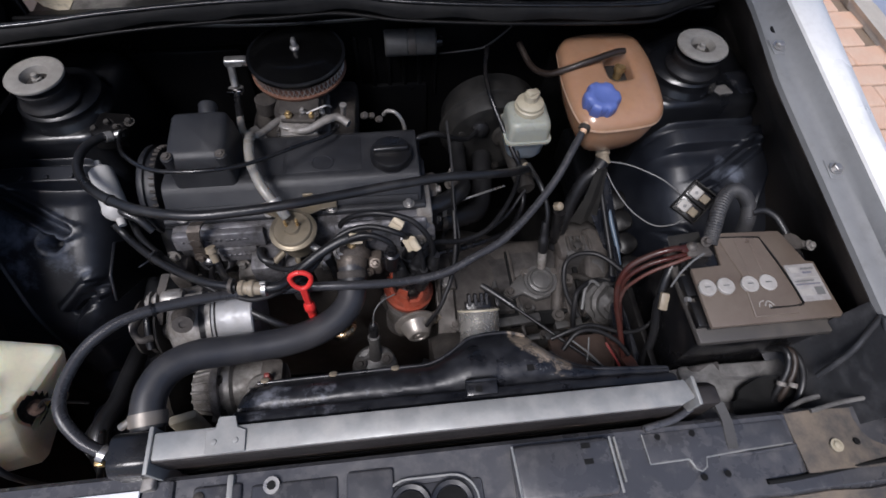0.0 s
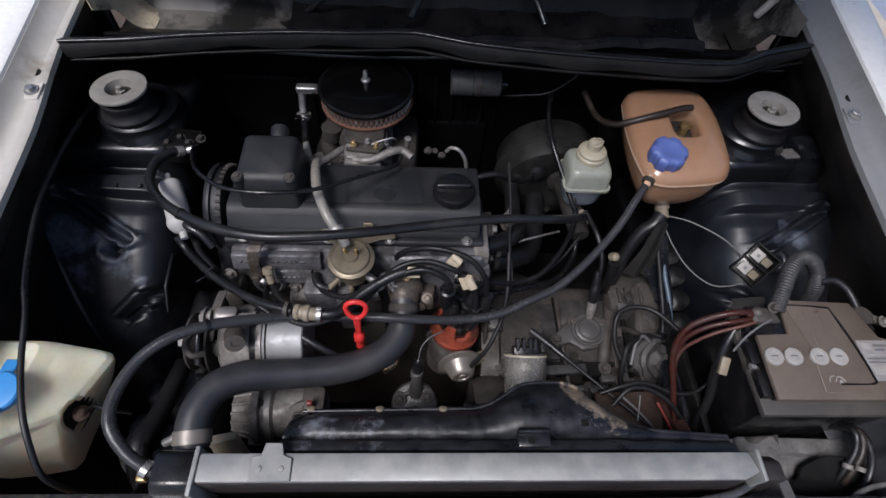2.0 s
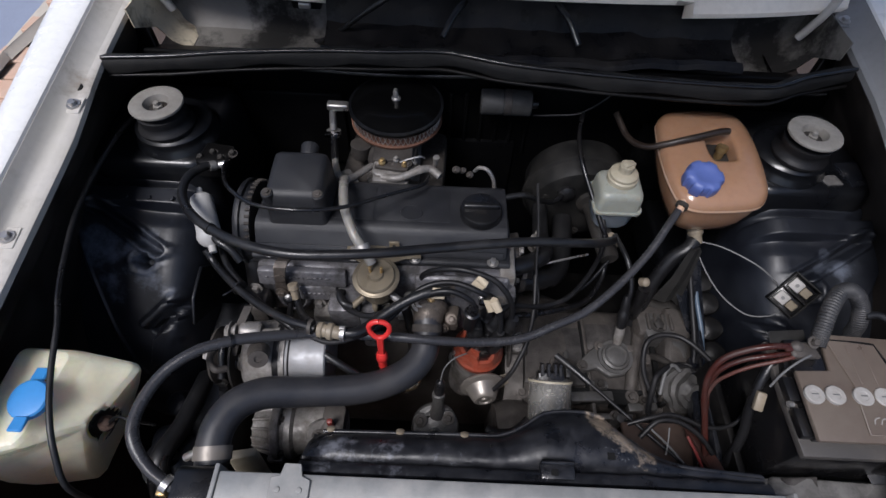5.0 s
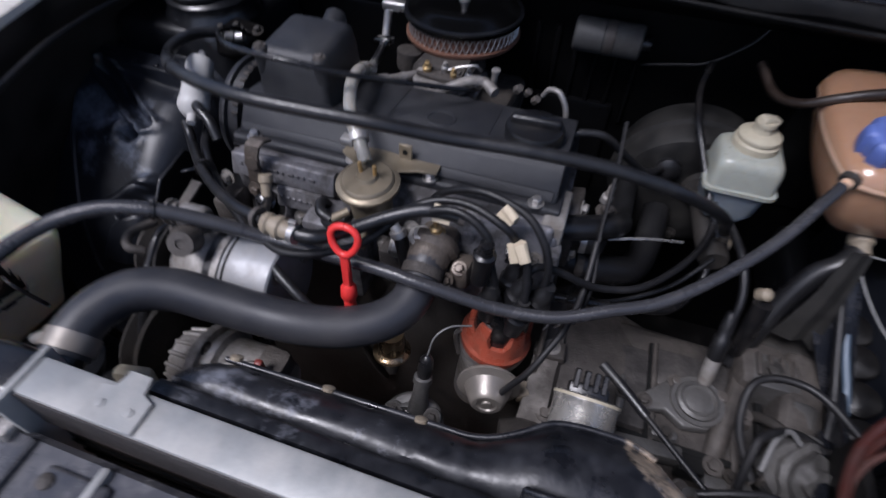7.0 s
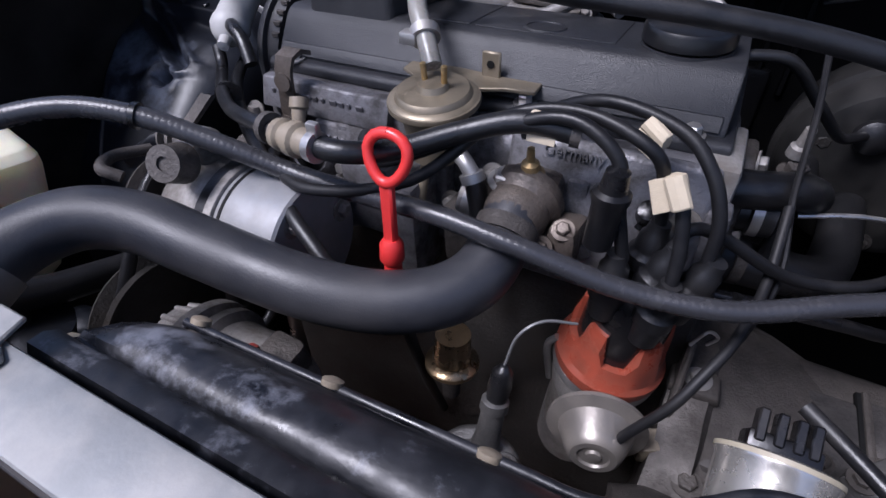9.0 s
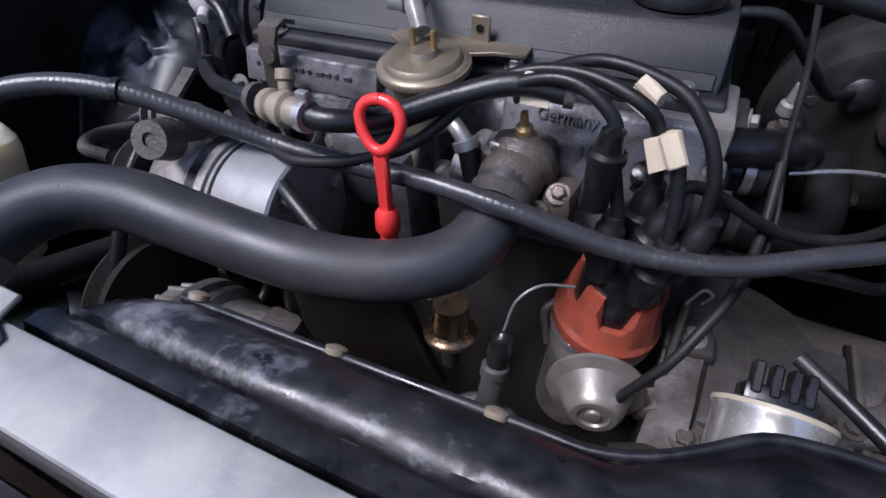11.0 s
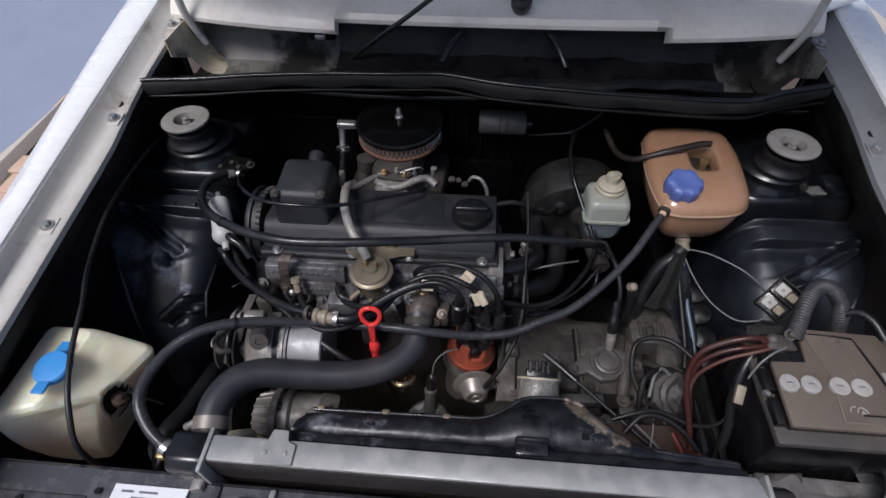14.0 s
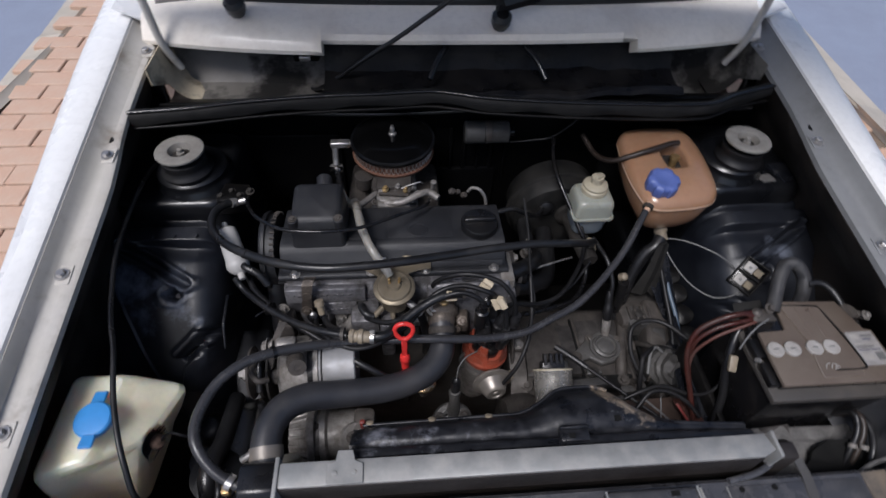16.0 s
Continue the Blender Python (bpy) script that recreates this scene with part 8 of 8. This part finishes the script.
part("lug", wobble(box(0.39, 0.41, 0.441, 0.452, BZ, BZ + 0.006, 0.002), 0.01, 0.002), M_BROWNWIRE, bat)
tcl = part("clamp", merge(lathe([(0, 0.0095), (0, 0.0150), (0.003, 0.0165), (0.010, 0.0155), (0.013, 0.0125), (0.013, 0.0095)], (0.566, 0.45, BZ - 0.018), (0, 0, 1), 20), wobble(box(0.572, 0.596, 0.440, 0.450, BZ - 0.017, BZ - 0.006, 0.002, 1, (0, 0, -25)), 0.012, 0.002)), M_ALUDIRTY, bat, "dirty terminal clamp")
part("pinch_bolt", hexbolt((0.588, 0.440, BZ - 0.006), (0.3, -0.3, 1), 0.005, 0.007), M_ALU, tcl)
for x0, x1 in ((0.4725, 0.4745), (0.4925, 0.4945)):
    part("lid_seam", box(x0, x1, 0.40, 0.455, BZ + 0.0018, BZ + 0.0027, 0.0003, 1), M_BATTOP, btop)
sheet = part("flap", wobble(box(0.385, 0.437, 0.452, 0.478, BZ - 0.014, BZ - 0.012, 0.0006, 1, (10, 6, 5)), 0.02, 0.006), M_BOOST, bat)
part("clamp_bolt", hexbolt((0.428, 0.452, BZ + 0.008), (0, -0.4, 0.9), 0.005, 0.008), M_ALUDIRTY, bat)
single("battery_tray", merge(box(0.365, 0.60, 0.29, 0.49, 0.575, 0.60, 0.004), box(0.365, 0.376, 0.29, 0.49, 0.60, 0.66, 0.003)), M_BAYDULL, "black steel battery tray", "battery tray")
single("hold_down", wobble(prism([(0.39, 0.290), (0.56, 0.290), (0.56, 0.314), (0.39, 0.314)], 0.65, 0.685, "z", 0.006), 0.03, 0.006), M_WINGGREY, "dusty grey battery hold-down ledge", "ledge")
single("rusty_bracket", wobble(box(0.405, 0.45, 0.300, 0.315, 0.682, 0.690, 0.003), 0.012, 0.005), M_GBSLAB, "small brown rusty bracket before the battery", "bracket")
for i, (a, c, r, m) in enumerate((((0.524, 0.31, 0.735), (0.511, 0.263, 0.705), 0.0045, M_RUBBER), ((0.535, 0.31, 0.73), (0.522, 0.262, 0.705), 0.0045, M_BROWNHOSE), ((0.545, 0.312, 0.72), (0.533, 0.25, 0.712), 0.005, M_RUBBER))):
    mid = ((a[0] + c[0]) / 2 + 0.006, (a[1] + c[1]) / 2, (a[2] + c[2]) / 2 + 0.008)
    run("loom_branch", [(a[0], a[1] + 0.02, a[2] - 0.05), a, mid, c, (c[0] - 0.01, c[1] - 0.02, c[2] - 0.03)], r, m, "dusty taped wiring loom beside the headlamp", "loom", 10)
for p in ((0.512, 0.268, 0.716), (0.526, 0.264, 0.718)):
    single("loom_clip", lathe([(-0.003, 0.005), (-0.003, 0.0062), (0.003, 0.0062), (0.003, 0.005)], p, (0.3, 0.8, 0.5), 16), M_ALU, "bright metal clip round the loom", "clip")
run("headlamp_strap", [(0.483, 0.222, 0.732), (0.50, 0.232, 0.725), (0.523, 0.24, 0.728), (0.544, 0.243, 0.732)], 0.0035, M_WINGGREY, "dusty bent strap behind the headlamp", "strap")
single("wing_stay", box(0.362, 0.372, 0.27, 0.56, 0.60, 0.63, 0.003, 2, (0, 0, -6)), M_BLUEBLACK, "blue-black steel stay beside the battery", "stay")
single("wing_stay", box(0.345, 0.357, 0.30, 0.52, 0.585, 0.61, 0.003, 2, (0, 0, -10)), M_BLUEBLACK, "blue-black steel stay beside the battery", "stay")
run("battery_cable", [(0.405, 0.447, 0.80), (0.38, 0.447, 0.803), (0.35, 0.446, 0.79), (0.325, 0.441, 0.77), (0.315, 0.428, 0.74), (0.317, 0.408, 0.71), (0.325, 0.385, 0.68), (0.335, 0.34, 0.63), (0.34, 0.31, 0.60)], 0.0044, M_BROWNWIRE, "red-brown cable curving down from the battery terminal", "cable", 10)
run("battery_cable", [(0.405, 0.440, 0.798), (0.375, 0.437, 0.795), (0.345, 0.436, 0.78), (0.324, 0.431, 0.755), (0.322, 0.42, 0.72), (0.33, 0.40, 0.68), (0.338, 0.36, 0.63)], 0.0036, M_BROWNWIRE, "red-brown cable from battery down to the starter", "cable", 10)
run("battery_cable", [(0.412, 0.437, 0.802), (0.385, 0.430, 0.797), (0.355, 0.427, 0.782), (0.335, 0.424, 0.762), (0.323, 0.420, 0.735), (0.322, 0.405, 0.70), (0.330, 0.375, 0.655)], 0.0026, M_POSTRED, "thin brown cable beside the battery cable", "cable", 10)
run("black_lead", [(0.39, 0.44, 0.775), (0.378, 0.42, 0.755), (0.372, 0.395, 0.72), (0.374, 0.37, 0.68), (0.365, 0.34, 0.63)], 0.0065, M_RUBBER, "black lead beside the battery", "lead")
run("grey_lead", [(0.42, 0.435, 0.805), (0.40, 0.425, 0.802), (0.385, 0.415, 0.79), (0.376, 0.405, 0.77)], 0.0015, M_GREYWIRE, "thin grey lead on the battery clamp", "lead")
single("connector_block", box(0.367, 0.379, 0.382, 0.408, 0.738, 0.748, 0.002, 2, (38, 0, -16)), M_DIRTYCREAM, "cream connector block hanging on a wire", "connector")
def corrug(u):
    return 1.0 + 0.045 * math.sin(u * 2 * math.pi * 56)
cor = thing("corrugated_conduit", "black corrugated cable conduit arching behind the battery", "conduit", (0.47, 0.50, 0.78))
part("tube", tube([(0.437, 0.452, 0.80), (0.443, 0.468, 0.812), (0.456, 0.494, 0.825), (0.476, 0.517, 0.83), (0.498, 0.522, 0.826), (0.517, 0.513, 0.807), (0.525, 0.50, 0.783), (0.53, 0.495, 0.755)], 0.0105, 14, 48, radius=corrug), M_CONDUIT, cor)
run("earth_lead", [(0.522, 0.50, 0.80), (0.54, 0.50, 0.803), (0.555, 0.488, 0.80), (0.564, 0.468, 0.792), (0.568, 0.455, 0.785)], 0.0055, M_RUBBER, "black lead to the battery terminal", "lead")
for pts, r, m, lab in (
    ([(0.40, 0.48, 0.60), (0.34, 0.50, 0.615), (0.295, 0.475, 0.635), (0.285, 0.455, 0.625), (0.285, 0.43, 0.59), (0.30, 0.41, 0.56)], 0.0045, M_LEAD, "black cable looping over the gearbox"),
    ([(0.235, 0.365, 0.66), (0.26, 0.385, 0.675), (0.29, 0.385, 0.675), (0.32, 0.37, 0.665), (0.34, 0.35, 0.65)], 0.0038, M_LEAD, "black cable behind the fan cowl"),
    ([(0.305, 0.37, 0.66), (0.315, 0.345, 0.655), (0.325, 0.325, 0.645), (0.34, 0.315, 0.64), (0.352, 0.325, 0.645)], 0.0022, M_REDWIRE, "thin red wire hanging behind the radiator"),
    ([(0.221, 0.384, 0.66), (0.253, 0.391, 0.672), (0.287, 0.396, 0.672), (0.339, 0.383, 0.662), (0.381, 0.393, 0.662), (0.39, 0.415, 0.70), (0.383, 0.433, 0.76), (0.395, 0.44, 0.785)], 0.0033, M_LEAD, "black cable from battery to fan motor"),
    ([(0.126, 0.487, 0.66), (0.17, 0.45, 0.655), (0.215, 0.41, 0.65), (0.26, 0.37, 0.645), (0.305, 0.332, 0.64)], 0.0030, M_LEAD, "thin black cable across the gearbox"),
    ([(0.369, 0.49, 0.66), (0.345, 0.515, 0.664), (0.324, 0.529, 0.662), (0.295, 0.53, 0.658), (0.276, 0.515, 0.65), (0.275, 0.48, 0.625), (0.295, 0.442, 0.60)], 0.0042, M_LEAD, "black cable looping over the gearbox"),
    ([(0.36, 0.69, 0.72), (0.362, 0.64, 0.69), (0.368, 0.59, 0.655), (0.372, 0.54, 0.625), (0.37, 0.50, 0.60)], 0.0045, M_LEAD, "black wire below the coolant tank"),
    ([(0.30, 0.45, 0.61), (0.31, 0.48, 0.625), (0.325, 0.495, 0.625), (0.34, 0.49, 0.615)], 0.003, M_GREYWIRE, "short grey wire on the gearbox"),
    ([(0.268, 0.343, 0.66), (0.273, 0.36, 0.665), (0.277, 0.378, 0.67)], 0.0011, M_GREYWIRE, "thin pale wire above the brown panel"),
    ([(0.25, 0.375, 0.67), (0.275, 0.355, 0.66), (0.295, 0.335, 0.65)], 0.0016, M_GREYWIRE, "thin pale wire behind the fan cowl"),
    ([(0.02, 0.385, 0.60), (0.04, 0.378, 0.60), (0.065, 0.38, 0.61), (0.085, 0.395, 0.62)], 0.009, M_LEAD, "black sleeve beside the fan motor"),
    ([(0.285, 0.60, 0.60), (0.28, 0.595, 0.65), (0.277, 0.60, 0.69)], 0.010, M_PLASTIC, "black speedometer cable end"),
):
    run("wire", pts, r, m, lab, "wire")
run("cable_sleeve", [(0.126, 0.487, 0.66), (0.15, 0.468, 0.657), (0.175, 0.446, 0.654)], 0.0052, M_RUBBER, "black rubber sleeve on the cable over the gearbox", "sleeve")
cn = thing("cable_connector", "black boot connector standing on the gearbox", "connector", (0.256, 0.56, 0.60))
cdir = Vector((0.02, 0.45, 0.75)).normalized()
part("boot", lathe([(0.03, 0.006), (0.034, 0.0088), (0.06, 0.0095), (0.064, 0.0075), (0.072, 0.008), (0.09, 0.007), (0.094, 0.005)], (0.254, 0.549, 0.588), cdir, 16), M_RUBBER, cn)
part("barrel", lathe([(0, 0.007), (0.01, 0.0085), (0.032, 0.0085), (0.033, 0)], (0.254, 0.549, 0.588), cdir, 16), M_ALU, cn)
part("cable", tube([(0.256, 0.585, 0.655), (0.258, 0.605, 0.685), (0.25, 0.64, 0.71), (0.235, 0.69, 0.715)], 0.0045, 8), M_RUBBER, cn)
single("small_coupling", lathe([(0, 0.004), (0.003, 0.0075), (0.014, 0.0075), (0.018, 0.004), (0.019, 0)], (0.272, 0.612, 0.69), (0.4, -0.5, 0.7), 14), M_DIRTYCREAM, "small pale plastic plug hanging on a wire", "plug")
single("brown_panel", wobble(box(0.235, 0.35, 0.29, 0.41, 0.585, 0.595, 0.003), 0.04, 0.004), M_PANELBROWN, "brown rusty panel below the wires", "panel")
single("red_brown_post", wobble(loft([[(0.335, 0.30, 0.66), (0.352, 0.30, 0.66), (0.352, 0.312, 0.66), (0.335, 0.312, 0.66)], [(0.330, 0.335, 0.645), (0.348, 0.335, 0.645), (0.348, 0.347, 0.645), (0.330, 0.347, 0.645)], [(0.325, 0.385, 0.615), (0.343, 0.385, 0.615), (0.343, 0.397, 0.615), (0.325, 0.397, 0.615)]], 0, True, True), 0.03, 0.002), M_POSTRED, "red-brown primed steel strip beside the battery", "strip")
for y, z in ((0.545, 0.63), (0.585, 0.645), (0.63, 0.655), (0.675, 0.66)):
    single("leg_dimple", wobble(lathe([(0, 0.022), (0.004, 0.02), (0.007, 0.012), (0.008, 0)], (0.425, y, z - 0.055), (-0.25, -0.35, 0.9), 20), 0.02, 0.002), M_BAYDULL, "black raised dimple on the chassis leg", "pressing")
single("gear_linkage", wobble(box(0.31, 0.40, 0.60, 0.66, 0.52, 0.60, 0.012), 0.03, 0.008), M_IRON, "dark grimy gear linkage", "linkage")

# ---- washer bottle ----
wbt = thing("washer_bottle", "cream plastic washer bottle with blue cap", "washer bottle", (-0.535, 0.335, 0.58))
def bottle_ring(z, x0, x1, y0, y1, r, cut=0.0):
    out = []
    for u, v in rounded((x0 + x1) / 2, (y0 + y1) / 2, x1 - x0, y1 - y0, r, 6):
        out.append((u, v, z))
    return out
bot = loft([bottle_ring(*q) for q in ((0.585, -0.592, -0.535, 0.292, 0.395, 0.010), (0.592, -0.600, -0.528, 0.285, 0.402, 0.012), (0.64, -0.606, -0.508, 0.272, 0.408, 0.013), (0.69, -0.606, -0.482, 0.264, 0.412, 0.013), (0.722, -0.606, -0.466, 0.264, 0.415, 0.012), (0.732, -0.606, -0.463, 0.265, 0.415, 0.012),
                                      (0.740, -0.605, -0.468, 0.265, 0.414, 0.012), (0.768, -0.603, -0.512, 0.268, 0.412, 0.012), (0.777, -0.60, -0.521, 0.271, 0.409, 0.012), (0.783, -0.594, -0.527, 0.277, 0.404, 0.011), (0.785, -0.585, -0.535, 0.285, 0.396, 0.010))], 0, True, True)
for v in bot.verts:
    k = max(0.0, 1 - math.hypot(v.co.x + 0.466, v.co.y - 0.262) / 0.09)
    v.co.x -= 0.035 * k
    v.co.y += 0.06 * k
    v.co += noise.noise_vector(v.co / 0.08) * 0.002
bmesh.ops.recalc_face_normals(bot, faces=bot.faces)
bmesh.ops.subdivide_edges(bot, edges=bot.edges[:], cuts=11, use_grid_fill=True)
bot.normal_update()
ro = Vector((-0.484, 0.333, 0.718))
seen = Vector((0.55, -0.27, 0.79)).normalized()
for v in bot.verts:
    rel = v.co - ro
    flat = rel - seen * rel.dot(seen)
    if flat.length < 0.024 and abs(rel.dot(seen)) < 0.06 and v.normal.dot(seen) > 0.0:
        v.co -= seen * 0.03 * (1 - soft(flat.length, 0.017, 0.024))
body = part("body", bot, M_BOTTLE, wbt, "", 50)
body.data.materials.append(M_IRON)
base = origin(wbt)
for p in body.data.polygons:
    rel = p.center + base - ro
    d = (rel - seen * rel.dot(seen)).length
    if d < 0.0205 and abs(rel.dot(seen)) < 0.07 and p.center.x + base.x > -0.54:
        p.material_index = 1
part("pump", lathe([(0, 0.010), (0.014, 0.010), (0.016, 0.006), (0.018, 0.005), (0.02, 0)], ro - seen * 0.024, (0.4, -0.1, 0.8), 14), M_LEVERBROWN, wbt, "brown pump in a dark recess")
part("pump_wire", tube([ro - seen * 0.012, ro + seen * 0.004 + Vector((0.010, 0.010, 0.004)), ro + Vector((0.032, 0.005, 0.005)), ro + Vector((0.045, 0.012, -0.03))], 0.002, 6), M_PLASTIC, wbt)
co = Vector((-0.541, 0.338, 0.786))
bcap = part("cap", lathe([(0, 0.0215), (0.003, 0.0235), (0.010, 0.0235), (0.0125, 0.0215), (0.0135, 0.016), (0.0135, 0)], co, (0, -0.12, 1), 36), M_BLUECAP, wbt, "bright blue cap with two tabs")
for s in (-1, 1):
    part("tab", box(co.x - 0.0085 - s * 0.004, co.x + 0.0085 - s * 0.004, co.y + s * 0.022 - (0.0 if s > 0 else 0.018), co.y + s * 0.022 + (0.018 if s > 0 else 0.0), co.z + 0.006 - s * 0.003, co.z + 0.0105 - s * 0.003, 0.0015, 1, (-7, 0, 0)), M_BLUECAP, bcap)
run("washer_hose", [(-0.555, 0.85, 0.81), (-0.572, 0.815, 0.826), (-0.5785, 0.78, 0.836), (-0.5785, 0.73, 0.842), (-0.576, 0.66, 0.845), (-0.570, 0.58, 0.843), (-0.556, 0.51, 0.838), (-0.543, 0.46, 0.833), (-0.530, 0.42, 0.825), (-0.515, 0.36, 0.815), (-0.498, 0.31, 0.805), (-0.486, 0.275, 0.785), (-0.480, 0.252, 0.755), (-0.476, 0.246, 0.70), (-0.475, 0.246, 0.64)], 0.0036, M_RUBBER, "thin black washer hose hanging over the bottle", "hose")
run("bonnet_hose", [(-0.315, 1.02, 0.845), (-0.298, 1.0, 0.858), (-0.251, 0.968, 0.902), (-0.202, 0.948, 0.947), (-0.137, 0.93, 0.999), (-0.087, 0.92, 1.04), (-0.042, 0.912, 1.078), (0.02, 0.915, 1.13), (0.06, 0.94, 1.165)], 0.0042, M_RUBBER, "thin black washer hose rising to the bonnet", "hose")
run("horn_wire", [(-0.405, 0.30, 0.70), (-0.39, 0.265, 0.72), (-0.395, 0.24, 0.70), (-0.41, 0.215, 0.66)], 0.0045, M_RUBBER, "black wire by the radiator", "wire")
# left-hand clutter low down
single("engine_mount", wobble(box(-0.455, -0.385, 0.46, 0.60, 0.52, 0.585, 0.012, 2, (8, 0, 10)), 0.04, 0.008), M_BAY, "black engine mount bracket", "bracket")
single("splash_plate", prism([(0.53, 0.711), (0.583, 0.721), (0.634, 0.655), (0.585, 0.608), (0.502, 0.678)], -0.442, -0.437, "x", 0.0015, 1), M_BAY, "glossy black splash plate beside the wheel arch", "plate")
single("horn", lathe([(0, 0.02), (0.01, 0.035), (0.03, 0.04), (0.034, 0.03), (0.04, 0.012), (0.055, 0.010), (0.056, 0)], (-0.43, 0.31, 0.60), (0.1, 0.1, 1), 24), M_BAY, "black horn behind the headlamp", "horn")
single("loom", tube([(-0.42, 0.24, 0.60), (-0.43, 0.30, 0.66), (-0.425, 0.36, 0.64), (-0.43, 0.45, 0.60)], 0.014, 10), M_RUBBER, "taped black wiring loom", "loom")
valve_block = thing("vacuum_fitting", "small black and metal fittings on the bulkhead side", "fitting", (-0.41, 0.73, 0.78))
part("nipple", lathe([(0, 0.006), (0.016, 0.006), (0.017, 0)], (-0.425, 0.716, 0.812), (0.9, 0.2, 0.1), 10), M_STEEL, valve_block)
part("block", wobble(box(-0.46, -0.41, 0.72, 0.77, 0.775, 0.81, 0.008), 0.02, 0.006), M_BAYDULL, valve_block)
for i in range(4):
    part("nut", hexbolt((-0.455 + i * 0.016, 0.735 + 0.012 * (i % 2), 0.808), (0, -0.2, 1), 0.005, 0.008), M_IRON, valve_block)


# ---- brick driveway, last ----
PX, PY, GAP = 0.232, 0.121, 0.007
random.seed(4)
meshes = []
for k in range(6):
    bb = box(-(PX - GAP) / 2, (PX - GAP) / 2, -(PY - GAP) / 2, (PY - GAP) / 2, -0.03, 0.0, 0.004, 1)
    for v in bb.verts:
        v.co += noise.noise_vector(v.co * 14 + Vector((k * 3, 0, 0))) * 0.0025
    me = bpy.data.meshes.new("brick")
    bb.to_mesh(me)
    bb.free()
    me.materials.append(M_BRICK)
    meshes.append(me)
rest_v, rest_f = [], []
for j in range(int(10.0 / PY)):
    y = -2.95 + j * PY
    for i in range(19):
        x = -1.96 + (i + (0.5 if j % 2 else 0.0)) * PX
        if x > 2.12:
            continue
        near = (x < -0.95 and 0.9 < y < 3.7) or (x > 1.2 and 1.2 < y < 3.0)
        q = Vector((x + random.uniform(-0.002, 0.002), y + random.uniform(-0.002, 0.002), random.uniform(-0.003, 0.002)))
        me = random.choice(meshes)
        if near:
            ob = new("brick", me)
            ob.parent = pavement
            ob.location = q
            ob.rotation_euler.z = radians(random.uniform(-0.6, 0.6))
        else:
            n0 = len(rest_v)
            rest_v += [tuple(v.co + q) for v in me.vertices]
            rest_f += [tuple(n0 + k for k in p.vertices) for p in me.polygons]
me = bpy.data.meshes.new("bricks_beyond")
me.from_pydata(rest_v, [], rest_f)
me.materials.append(M_BRICK)
ob = new("bricks_beyond", me)
ob.parent = pavement
ob["kind"] = "stuff"
